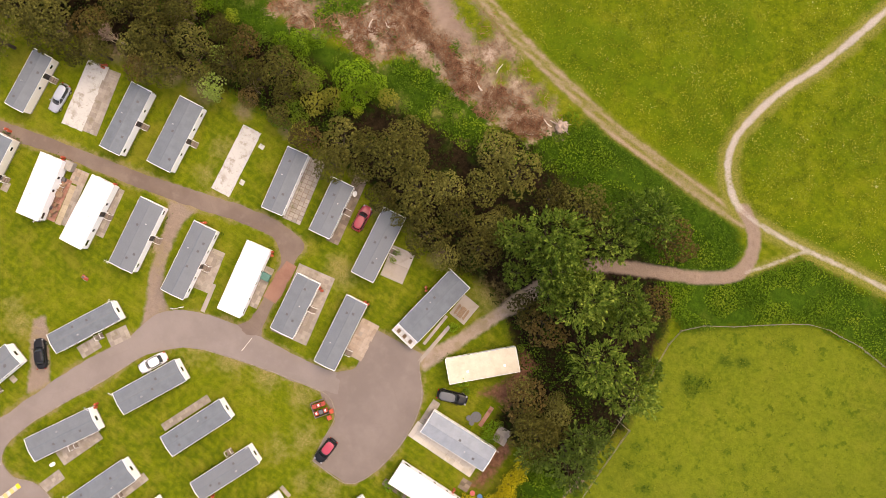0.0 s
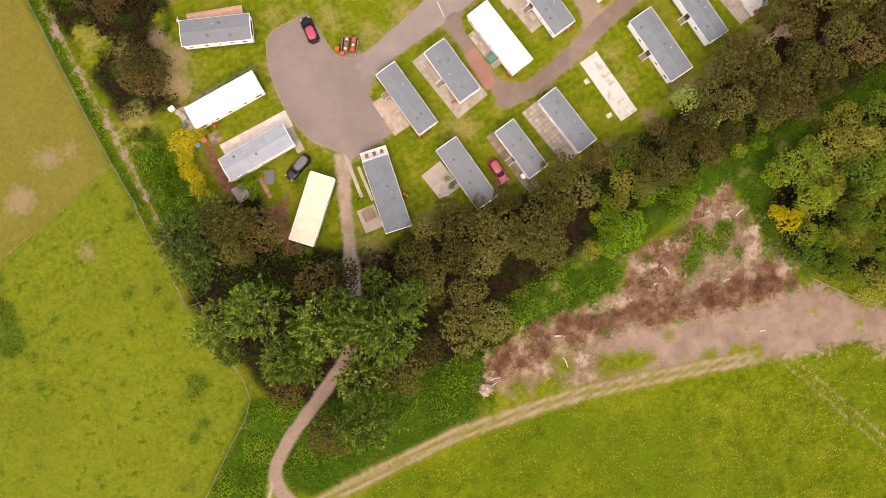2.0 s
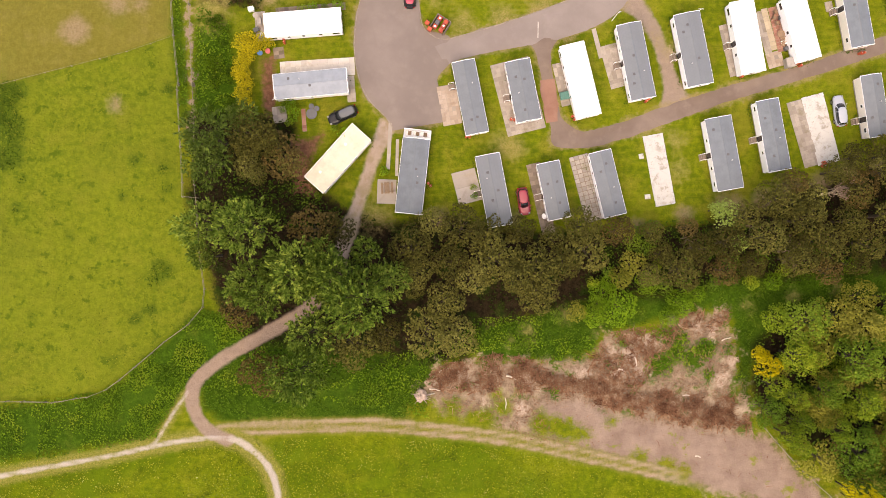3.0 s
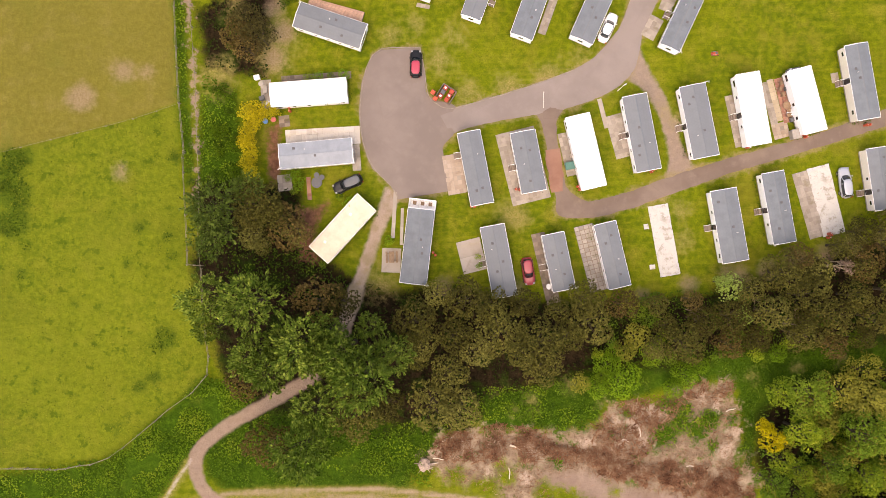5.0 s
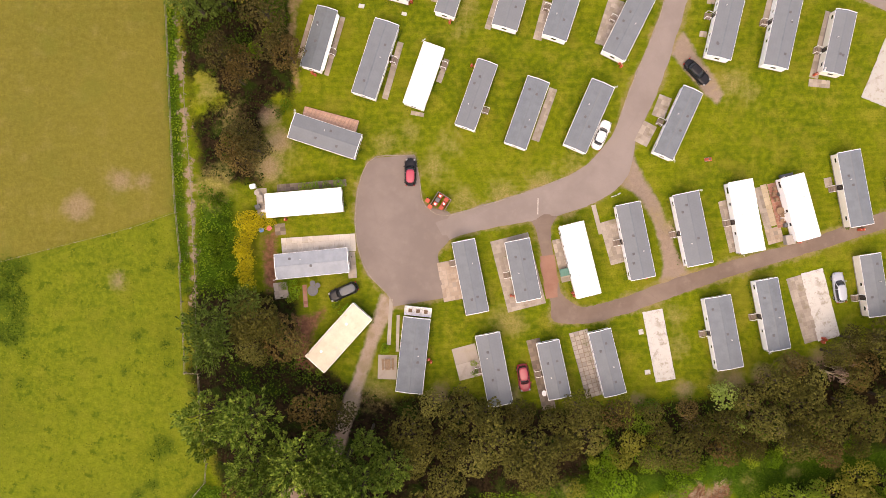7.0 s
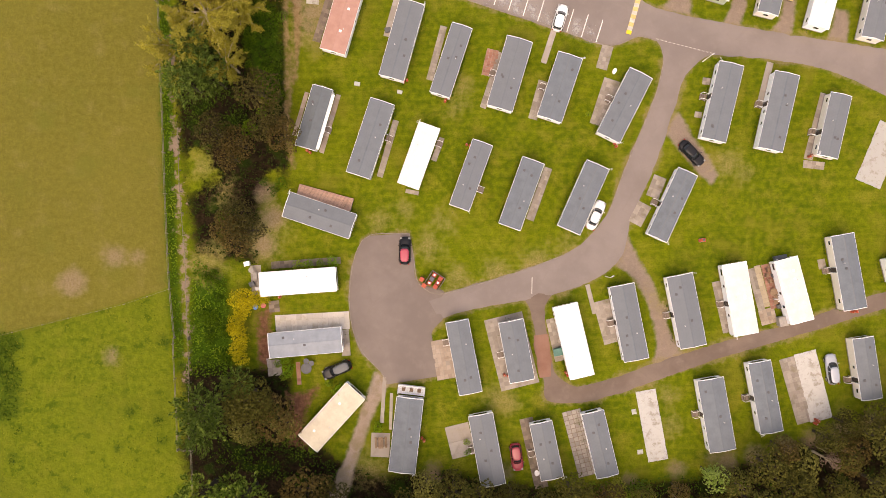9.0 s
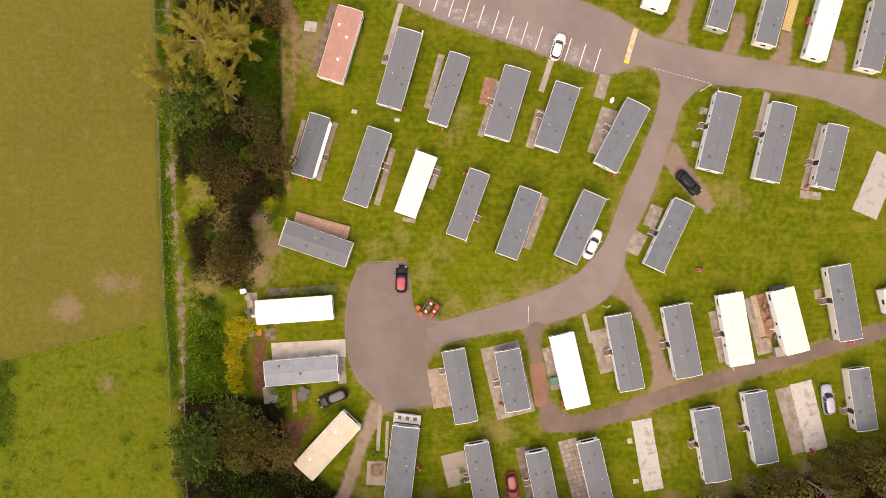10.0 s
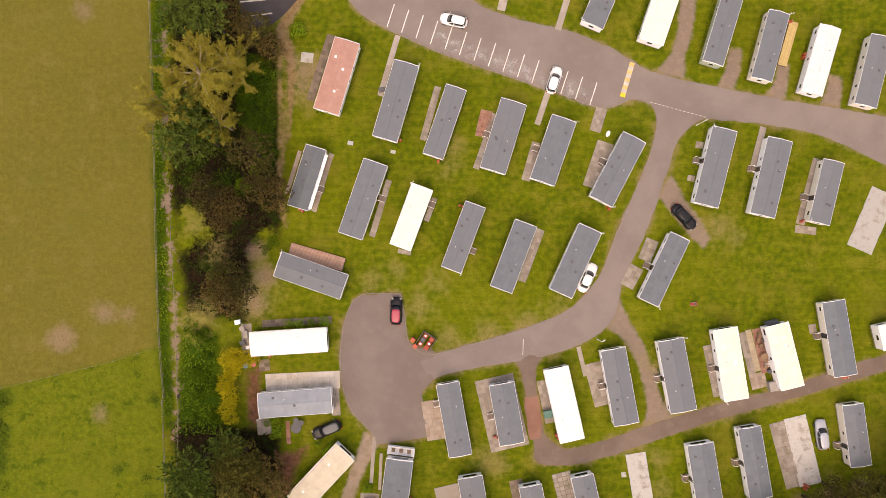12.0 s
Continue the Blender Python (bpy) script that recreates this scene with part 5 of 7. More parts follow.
patio("paver", 48.48, -28.69, 105.0, 9.53, 2.14)
patio("slab", 50.97, -28.10, 103.2, 9.94, 3.18)
patio("concrete", -9.84, -29.38, 85.8, 6.54, 0.52)
patio("concrete", -8.76, -31.03, 87.6, 5.18, 0.44)
patio("concrete", -10.32, -35.78, 87.0, 3.43, 2.67)
patio("slab", 60.80, 4.50, 66.5, 9.08, 3.77)
patio("paver", 51.90, 8.59, 74.7, 9.63, 1.28)
patio("paver", 51.43, 3.16, -6.9, 2.98, 1.09)
patio("paver", 36.42, 15.19, -8.4, 1.09, 0.98)
patio("paver", 35.21, 10.47, -9.1, 1.01, 0.83)
patio("wood", 48.85, 29.48, 74.4, 6.45, 1.29)
patio("concrete", 44.71, 14.73, 75.4, 6.25, 0.94)
patio("concrete", 17.11, 34.00, 73.1, 5.24, 0.90)
patio("concrete", 8.60, 35.56, 77.0, 2.67, 1.18)
patio("paver", -27.65, -12.2, 93.0, 4.2, 1.5)
patio("dark", -25.17, -15.97, 95.8, 1.61, 1.49)
patio("paver", -5.39, 0.02, -12.3, 1.88, 0.58)
patio("paver", 52.41, -10.86, 99.9, 1.38, 1.05)
patio("paver", -15.10, -21.22, 93.7, 3.72, 1.20)
patio("concrete", 19.74, -15.45, 103.5, 4.27, 0.62)
patio("brick", -21.8, -25.5, 93.0, 3.2, 0.6)
patio("tan", -21.1, 11.3, 72.8, 6.4, 0.6)
patio("tan", -16.95, 9.85, 72.8, 8.6, 0.7)

# ---- cars ----
CAR_SAYS = {
    "hatch_red": "small black hatchback with a red roof parked on tarmac", "estate_black": "black estate car parked on grass", "saloon_white": "white saloon car parked beside a caravan",
    "saloon_black": "black saloon car parked on a gravel spur", "hatch_white": "white hatchback on the park road", "estate_silver": "silver estate car parked beside a caravan", "red": "red hatchback parked between caravans",
}


def rounded(x0, x1, half, z, power=3.2, count=24):
    """A ring of points round a soft-cornered oblong."""
    ring = []
    for k in range(count):
        a = 2 * math.pi * k / count
        c, s = math.cos(a), math.sin(a)
        px = math.copysign(abs(c) ** (2 / power), c)
        py = math.copysign(abs(s) ** (2 / power), s)
        ring.append(((x0 + x1) / 2 + (x1 - x0) / 2 * px, half * py, z(px) if callable(z) else z))
    return ring


def stacked(name, rings, smooth=True):
    n = len(rings[0])
    verts = [v for ring in rings for v in ring]
    faces = [(r * n + k, r * n + (k + 1) % n, (r + 1) * n + (k + 1) % n, (r + 1) * n + k) for r in range(len(rings) - 1) for k in range(n)]
    faces += [tuple(range(n - 1, -1, -1)), tuple(range((len(rings) - 1) * n, len(rings) * n))]
    return raw_mesh(name, verts, faces, smooth)


def car(style, x, y, turn):
    paint = CARPAINT[next(c for c in ("red", "black", "white", "silver") if c in style)]
    lid = paint
    if style == "estate_black":
        lid = M_CARROOF
    if style == "hatch_red":
        paint, lid = CARPAINT["black"], CARPAINT["rose"]
    length = 4.4 if "estate" in style or "saloon" in style else 3.95
    hl, hw = length / 2, 0.83
    root = holder("car", x, y, 0.08, turn, label=CAR_SAYS[style], category="car", group="parked cars")
    deck = lambda drop: lambda u: 0.9 - drop - (0.16 * max(0.0, u) ** 2 + 0.05 * max(0.0, -u) ** 2)
    link_mesh("body", stacked("body", [
        rounded(-hl + 0.08, hl - 0.08, hw - 0.07, 0.2, 4.5), rounded(-hl, hl, hw - 0.01, 0.42, 4.2), rounded(-hl + 0.02, hl - 0.02, hw, 0.6, 3.8),
        rounded(-hl + 0.07, hl - 0.08, hw - 0.05, deck(0.1), 3.4), rounded(-hl + 0.16, hl - 0.22, hw - 0.16, deck(0.01), 3.2), rounded(-hl + 0.5, hl - 0.7, hw - 0.42, deck(-0.03), 3.0)]), paint, root)
    back = -hl + (0.16 if "estate" in style else 0.2 if "hatch" in style or style == "red" else 0.62)
    front = hl * 0.47
    slope = 0.5 if "saloon" in style else 0.3
    link_mesh("glasshouse", stacked("glasshouse", [rounded(back, front, 0.75, 0.84, 3.6), rounded(back + slope * 0.5, front - 0.42, 0.68, 1.16, 3.6), rounded(back + slope, front - 0.66, 0.59, 1.41, 3.6)]), M_GLASS, root, "dark car windows")
    a, c = back + slope - 0.08, front - 0.6
    link_mesh("roof", stacked("roof", [rounded(a, c, 0.6, 1.37, 3.6), rounded(a + 0.02, c - 0.02, 0.59, 1.42, 3.4), rounded(a + 0.08, c - 0.08, 0.53, 1.46, 3.4), rounded(a + 0.25, c - 0.25, 0.38, 1.48, 3.0)]), lid, root)
    for sy in (-1, 1):
        for p, q in (((front - 0.04, 0.66, 0.88), (front - 0.78, 0.55, 1.41)), ((back + 0.05, 0.66, 0.88), (back + slope, 0.53, 1.4)), ((-0.1, 0.745, 0.86), (-0.16, 0.6, 1.4))):
            bm = bmesh.new()
            u, w = Vector((p[0], sy * p[1], p[2])), Vector((q[0], sy * q[1], q[2]))
            m = Matrix.Translation((u + w) / 2) @ (w - u).to_track_quat("Z", "Y").to_matrix().to_4x4() @ Matrix.Diagonal((0.07, 0.05, (w - u).length, 1))
            bmesh.ops.create_cube(bm, size=1.0, matrix=m)
            part("pillar", bm, paint, root)
        part("mirror", box((hl * 0.34, min(sy * 0.8, sy * 0.98), 0.9), (hl * 0.34 + 0.13, max(sy * 0.8, sy * 0.98), 1.02), 0.03), paint, root)
        part("headlight", box((hl - 0.36, sy * 0.56 - 0.13, 0.6), (hl - 0.1, sy * 0.56 + 0.13, 0.73), 0.04), M_LAMP, root, "clear headlight")
        part("tail_light", box((-hl + 0.04, sy * 0.58 - 0.1, 0.62), (-hl + 0.16, sy * 0.58 + 0.1, 0.84), 0.03), M_TAIL, root, "red tail light")
        for wx in (-hl * 0.62, hl * 0.62):
            bm = bmesh.new()
            m = Matrix.Translation((wx, sy * 0.75, 0.24)) @ Matrix.Rotation(math.pi / 2, 4, "X")
            bmesh.ops.create_cone(bm, cap_ends=True, segments=18, radius1=0.32, radius2=0.32, depth=0.2, matrix=m)
            wheel = part("wheel", bm, M_RUBBER, root, "black tyre")
            bm = bmesh.new()
            m = Matrix.Translation((wx, sy * 0.765, 0.24)) @ Matrix.Rotation(math.pi / 2, 4, "X")
            bmesh.ops.create_cone(bm, cap_ends=True, segments=14, radius1=0.21, radius2=0.21, depth=0.2, matrix=m)
            part("rim", bm, M_CHROME, wheel, "alloy rim")
    return root


car("hatch_red", -6.50, -8.28, 88.3)
car("estate_black", -16.26, -24.95, -157.1)
car("saloon_white", 20.44, -3.59, 64.9)
car("saloon_black", 34.04, 4.99, -47.1)
car("hatch_white", 15.76, 24.24, 72.5)
car("hatch_white", 1.60, 32.68, 167.2)
car("estate_silver", 53.39, -25.67, 96.8)
car("red", 8.90, -37.52, -82.6)

# ---- trees and shrubs ----


def leaf_quads(centres, normals, length, width, r):
    """Leaves round the given points, tilted about the given directions."""
    n = len(centres)
    nrm = normals + r.normal(0, 0.45, (n, 3))
    nrm /= np.linalg.norm(nrm, axis=1, keepdims=True) + 1e-9
    t = np.cross(nrm, r.normal(0, 1, (n, 3)))
    t /= np.linalg.norm(t, axis=1, keepdims=True) + 1e-9
    b = np.cross(nrm, t)
    ln = (length * r.uniform(0.6, 1.3, n))[:, None]
    wd = (width * r.uniform(0.6, 1.3, n))[:, None]
    return np.stack([centres - t * ln / 2, centres + b * wd / 2, centres + t * ln / 2, centres - b * wd / 2], 1)


def limb(verts, faces, a, b, ra, rb, seg=6):
    a, b = Vector(a), Vector(b)
    q = (b - a).to_track_quat("Z", "Y").to_matrix()
    base = len(verts)
    for p, rad in ((a, ra), (b, rb)):
        for k in range(seg):
            w = 2 * math.pi * k / seg
            verts.append(p + q @ Vector((rad * math.cos(w), rad * math.sin(w), 0)))
    for k in range(seg):
        faces.append((base + k, base + (k + 1) % seg, base + seg + (k + 1) % seg, base + seg + k))
    faces.append(tuple(base + seg + k for k in range(seg)))


def crown_surface(r, radius, zc, rz, lobes, spacing, lobe_low, lobe_high):
    """Points and outward directions over the upper skin of a crown heaped up of rounded lobes, and the lobes' centres."""
    centres, radii = [], []
    for k in range(lobes):
        u = (k + 0.5) / lobes
        el = math.asin(1 - 1.12 * u) + r.normal(0, 0.1)
        az = k * 2.39996 + r.normal(0, 0.3)
        d = np.array([math.cos(el) * math.cos(az), math.cos(el) * math.sin(az), math.sin(el)])
        lr = radius * r.uniform(lobe_low, lobe_high)
        wide = radius * 1.06 - lr
        reach = np.array([wide, wide, max(0.2, rz - lr * 0.8)]) * r.uniform(0.72, 1.08)
        centres.append(np.array([0, 0, zc]) + d * reach)
        radii.append(lr)
    centres, radii = np.array(centres), np.array(radii)
    every, ways = [], []
    for k, (c, lr) in enumerate(zip(centres, radii)):
        n = max(8, int(2.3 * math.pi * lr * lr / spacing**2))
        i = np.arange(n) + r.random()
        z = 1 - 1.15 * (i + 0.5) / (n + 1)
        w = i * 2.39996
        h = np.sqrt(np.clip(1 - z * z, 0, 1))
        d = np.stack([h * np.cos(w), h * np.sin(w), z], 1) + r.normal(0, 0.22 * spacing / lr, (n, 3))
        d /= np.linalg.norm(d, axis=1, keepdims=True)
        bulge = np.array([noise.noise(v) for v in d * 2.1 + c]) + 0.6 * np.array([noise.noise(v) for v in d * 4.7 - c])
        p = c + d * lr * np.array([1, 1, 0.85]) * (1 + 0.3 * bulge[:, None]) * r.uniform(0.9, 1.06, (n, 1))
        free = bulge > -0.6
        for j, (c2, l2) in enumerate(zip(centres, radii)):
            if j != k:
                free &= np.linalg.norm((p - c2) / np.array([1, 1, 0.85]), axis=1) > l2 * 0.9
        every.append(p[free])
        ways.append(d[free])
    return np.concatenate(every), np.concatenate(ways), centres


def tree_frame(r, height, zc, centres):
    """A tapered trunk and a limb up to each lobe."""
    verts, faces = [], []
    limb(verts, faces, (0, 0, -0.1), (0.1, 0.05, zc * 0.7), 0.035 * height, 0.024 * height, 8)
    for c in centres:
        limb(verts, faces, (0.1, 0.05, zc * r.uniform(0.45, 0.7)), tuple(c), 0.009 * height, 0.003 * height, 5)
    return raw_mesh("trunk", verts, faces, True)


def broadleaf(seed, radius, height, lobes, leaf, bark, label, knob=0.28, per=10, base=0.3, gap=0.0, name="tree", lobe=(0.3, 0.42), loose=0.35):
    """A round-headed tree: tapered trunk, limbs to each lobe, leaves in many small rounded clumps."""
    r = np.random.default_rng(seed)
    root = new(name)
    tagged(root, label, "tree" if name == "tree" else "shrub")
    zc = height * (base + (1 - base) * 0.4)
    p, e, centres = crown_surface(r, radius, zc, height - zc, lobes, knob * 1.85, *lobe)
    keep = r.random(len(p)) >= gap
    p, e = p[keep], e[keep]
    n = len(p)
    p = p + e * knob * r.uniform(-1.5, 0.5, (n, 1))
    big = knob * r.uniform(0.6, 1.3, (n, 1, 1))
    q = r.normal(0, 1, (n, per, 3))
    q /= np.linalg.norm(q, axis=2, keepdims=True)
    q = q + e[:, None] * 0.95 + np.array([0, 0, 0.35])
    q /= np.linalg.norm(q, axis=2, keepdims=True)
    at = p[:, None] + q * big * r.uniform(1 - loose, 1 + loose * 0.5, (n, per, 1))
    quads = leaf_quads(at.reshape(-1, 3), q.reshape(-1, 3) * 1.6, knob * 1.02, knob * 0.68, r)
    link_mesh("trunk", tree_frame(r, height, zc, centres), bark, root, "bark trunk and limbs")
    link_mesh("crown", quads_mesh("crown", quads), leaf, root)
    return root


def sprayed(seed, radius, height, lobes, leaf, bark, label, plume=1.05, per=20, lobe=(0.34, 0.48)):
    """A tree whose fine leaves sit in outward-pointing plumes all over the crown."""
    r = np.random.default_rng(seed)
    root = tagged(new("tree"), label, "tree")
    zc = height * 0.55
    p, e, centres = crown_surface(r, radius * 0.9, zc, height - zc, lobes, 0.86, *lobe)
    out = p * np.array([1, 1, 0])
    out /= np.linalg.norm(out, axis=1, keepdims=True) + 0.3
    way = e * 1.0 + out * 0.3 + r.normal(0, 0.16, p.shape)
    way /= np.linalg.norm(way, axis=1, keepdims=True)
    p = p + e * r.uniform(-0.6, 0.25, (len(p), 1))
    n = len(p)
    along = np.tile(np.linspace(0, 1, per), (n, 1)) + r.uniform(-0.03, 0.03, (n, per))
    ln = plume * r.uniform(0.65, 1.25, (n, 1, 1))
    spin = r.normal(0, 1, (n, per, 3))
    spin -= np.sum(spin * way[:, None], 2, keepdims=True) * way[:, None]
    spin /= np.linalg.norm(spin, axis=2, keepdims=True)
    width = 0.6 * (1 - along[..., None]) ** 0.9 + 0.02
    at = p[:, None] + way[:, None] * (along[..., None] - 0.45) * ln + spin * width * 0.5
    d = way[:, None] + spin * 0.45
    d /= np.linalg.norm(d, axis=2, keepdims=True)
    side = np.cross(d, spin + r.normal(0, 0.5, spin.shape))
    side /= np.linalg.norm(side, axis=2, keepdims=True)
    bl = 0.4 * r.uniform(0.7, 1.3, (n, per, 1))
    quads = np.stack([at, at + d * bl * 0.5 + side * bl * 0.26, at + d * bl, at + d * bl * 0.5 - side * bl * 0.26], 2).reshape(-1, 4, 3)
    link_mesh("trunk", tree_frame(r, height, zc, centres), bark, root, "straight bark trunk")
    link_mesh("crown", quads_mesh("crown", quads), leaf, root)
    return root


def feathery(seed, radius, height, leaf, bark, label):
    """A thin, sprawling tree with pale limbs showing between wisps of fine leaves."""
    r = np.random.default_rng(seed)
    root = tagged(new("tree"), label, "tree")
    verts, faces, cl, nm = [], [], [], []
    limb(verts, faces, (0, 0, -0.1), (0, 0, height * 0.55), 0.3, 0.2, 8)
    for k in range(16):
        az = k * 2.39996 + r.normal(0, 0.3)
        el = r.uniform(0.25, 1.1)
        p = np.array([0, 0, height * r.uniform(0.4, 0.58)])
        d = np.array([math.cos(az) * math.cos(el), math.sin(az) * math.cos(el), math.sin(el)])
        reach = radius * r.uniform(0.6, 1.05)
        for j in range(5):
            q = p + d * reach / 5 + r.normal(0, 0.12, 3)
            limb(verts, faces, tuple(p), tuple(q), 0.16 - 0.025 * j, 0.135 - 0.025 * j, 5)
            for _ in range(3 + j):
                tw = d + r.normal(0, 0.55, 3)
                tip = q + tw * r.uniform(0.5, 1.3)
                limb(verts, faces, tuple(q), tuple(tip), 0.03, 0.01, 3)
                n = 90
                cl.append(q + (tip - q) * r.uniform(0.3, 1.1, (n, 1)) + r.normal(0, 0.16, (n, 3)))
                nm.append(r.normal(0, 0.6, (n, 3)) + np.array([0, 0, 0.8]))
            p = q
            d = d + np.array([0, 0, -0.05]) + r.normal(0, 0.1, 3)
            d /= np.linalg.norm(d)
    link_mesh("trunk", raw_mesh("trunk", verts, faces, True), bark, root, "pale branching trunk")
    link_mesh("crown", quads_mesh("crown", leaf_quads(np.concatenate(cl), np.concatenate(nm), 0.22, 0.11, r)), leaf, root)
    return root


def bare_tree(seed, radius, height, bark, label):
    """A leafless dead tree: a leaning trunk, forked limbs and a spray of fine twigs."""
    r = np.random.default_rng(seed)
    root = tagged(new("tree"), label, "tree")
    verts, faces, tv, tf = [], [], [], []
    top = np.array([0.3, 0.2, height * 0.6])
    limb(verts, faces, (0, 0, -0.1), tuple(top), 0.17, 0.11, 8)
    for k in range(9):
        az = k * 2.39996 + r.normal(0, 0.4)
        d = np.array([math.cos(az), math.sin(az), r.uniform(0.25, 0.9)])
        d /= np.linalg.norm(d)
        p = top * r.uniform(0.7, 1.0)
        for j in range(4):
            q = p + d * radius * r.uniform(0.2, 0.32)
            limb(verts, faces, tuple(p), tuple(q), 0.06 - 0.012 * j, 0.048 - 0.012 * j, 5)
            for _ in range(7):
                w = d + r.normal(0, 0.5, 3)
                tip = q + w * radius * r.uniform(0.12, 0.34)
                limb(tv, tf, tuple(q), tuple(tip), 0.028, 0.01, 3)
            p = q
            d = d + r.normal(0, 0.22, 3)
            d /= np.linalg.norm(d)
    link_mesh("trunk", raw_mesh("trunk", verts, faces, True), bark, root, "bare trunk and limbs")
    link_mesh("twigs", raw_mesh("twigs", tv, tf, True), LEAF["bare"], root, "fine dead twigs")
    return root


def plant(models, rows, radius, group, seed, lift=1.0, wide=1.0):
    """Sets copies of the models at rows of x, y and crown radius."""
    r = np.random.default_rng(seed)
    for k, (x, y, rad) in enumerate(rows):
        ob = models[k % len(models)]
        s = rad / radius * wide
        m = pose(x, y, 0, 0, 0, r.uniform(0, 360)) @ Matrix.Diagonal((s, s, (0.5 + 0.5 * s) * lift * r.uniform(0.85, 1.3), 1))
        if "group" in ob:
            copy_thing(ob, m)
        else:
            ob.matrix_basis = m
            tagged(ob, group=group)


OAKS = [broadleaf(10 + k, 4.0, 9.5 + k * 0.4, 13 + k, LEAF["oak"], M_BARK, "dense olive-brown broadleaf tree at the wood edge", base=0.25, knob=0.3) for k in range(4)]
BROWNS = [broadleaf(30 + k, 4.0, 8.0, 13, LEAF["brown"], M_BARK, "dull reddish-brown leafed tree in the wood", knob=0.3, gap=0.08, loose=0.5) for k in range(2)]
GREENS = [sprayed(40 + k, 4.0, 11.5, 11 + k, LEAF["green"], M_BARK, "bright green tree with pointed leaf sprays") for k in range(3)]
DARKS = [sprayed(50 + k, 3.4, 10.0, 8, LEAF["dark"], M_BARK, "dark green evergreen tree beside the field", plume=1.3) for k in range(2)]
SPRINGS = [broadleaf(60 + k, 4.0, 8.5 + k * 0.5, 22, LEAF["spring"], M_BARK, "yellow-green young woodland tree", base=0.2, knob=0.28, loose=0.6, lobe=(0.17, 0.3)) for k in range(3)]
SPRINGS += [broadleaf(65 + k, 4.0, 8.0 + k, 22, LEAF["wood"], M_BARK, "mid green young woodland tree", base=0.15, knob=0.28, loose=0.6, lobe=(0.17, 0.3)) for k in range(2)]
SPRINGS.append(broadleaf(68, 4.0, 7.5, 16, LEAF["willow"], M_BARK, "pale olive willow-like woodland tree", base=0.15, knob=0.26, loose=0.7, lobe=(0.17, 0.3)))
LIMES = [broadleaf(70 + k, 3.0, 4.2, 15, LEAF["lime"], M_BARK, "bright lime green shrub at the wood edge", knob=0.19, base=0.08, name="shrub", loose=0.6) for k in range(2)]
PALES = [broadleaf(75, 2.0, 5.0, 9, LEAF["pale"], M_BARK, "pale flowering shrub at the wood edge", knob=0.2, base=0.3, gap=0.25, name="shrub")]
GORSES = [broadleaf(80 + k, 1.5, 2.8, 9, LEAF["gorse"], M_BARK, "yellow flowering gorse bush", knob=0.15, base=0.05, name="shrub") for k in range(2)]
LARCHES = [feathery(90 + k, 6.0, 13.0, LEAF["larch"], M_BARKPALE, "sprawling yellow-leafed tree with bare pale limbs") for k in range(3)]

plant(GREENS, [(-33.6, -40.5, 3.2), (-28.0, -41.0, 3.6), (-28.3, -48.1, 2.9), (-25.7, -49.6, 2.9), (-21.0, -46.5, 3.6), (-24.2, -46.4, 2.4), (-15.5, -47.1, 3.1), (-13.2, -50.4, 3.7), (-9.8, -47.9, 3.0), (-19.7, -54.5, 3.3), (-21.5, -59.7, 3.2), (-33.7, -44.4, 1.9), (-12.4, -43.9, 1.9), (-17.9, -44.6, 2.2), (-18.0, -47.2, 3.0), (-16.6, -50.0, 2.4)], 4.0, "green trees of the wood corner", 1, 1.12, 1.17)
plant([BROWNS[0], OAKS[1], BROWNS[1], OAKS[2]], [(-19.9, -41.1, 3.1), (-16.9, -41.3, 2.3), (-29.8, -51.6, 2.5), (-15.2, -56.5, 3.2), (-26.9, -60.4, 3.3), (-10.8, -55.3, 3.2), (21.0, -42.0, 2.7), (16.1, -41.3, 2.5)], 4.0, "trees of the wood belt", 2, wide=1.16)
plant([*OAKS[::-1]], [(-6.8, -43.9, 2.9), (-6.1, -47.0, 2.3), (-6.5, -49.4, 2.0), (-4.7, -55.2, 3.2), (-0.9, -55.8, 3.3), (-2.4, -51.1, 2.7), (-3.7, -40.4, 3.0), (0.0, -41.2, 3.2), (-1.6, -45.8, 2.8), (4.5, -45.3, 3.7), (1.4, -48.0, 3.2), (3.4, -41.8, 2.5), (7.9, -41.6, 2.4), (10.1, -46.9, 3.3), (13.8, -46.2, 3.2), (16.8, -44.4, 3.4), (7.3, -47.8, 2.8), (10.0, -50.3, 2.7), (12.4, -42.8, 2.6)], 4.0, "trees of the wood belt", 3, wide=1.12)
plant([*OAKS, BROWNS[1]], [(25.9, -42.2, 1.9), (27.3, -45.2, 2.8), (29.5, -47.4, 3.1), (32.1, -44.5, 2.7), (30.7, -41.5, 2.1), (35.9, -43.8, 3.0), (38.2, -40.2, 3.3), (42.7, -38.0, 3.4), (40.7, -43.2, 3.0), (44.9, -35.8, 2.7), (45.6, -41.0, 3.3), (47.5, -38.1, 3.0), (49.2, -44.1, 3.3), (44.7, -46.2, 3.0)], 4.0, "trees of the wood belt", 4)
plant([OAKS[1], BROWNS[0], OAKS[3], OAKS[0]], [(52.3, -41.2, 3.3), (54.2, -36.7, 3.3), (50.9, -34.4, 2.5), (55.2, -44.2, 3.0), (53.6, -47.1, 2.4), (35.8, -47.6, 2.5), (57.5, -40.5, 3.3), (58.3, -34.6, 3.3), (61.2, -38.3, 3.4), (61.1, -44.3, 3.0), (65.7, -36.9, 3.4), (64.9, -42.1, 3.3), (25.4, -48.1, 2.5), (49.2, -47.8, 2.4), (39.5, -46.9, 2.5)], 4.0, "trees of the wood belt", 5)
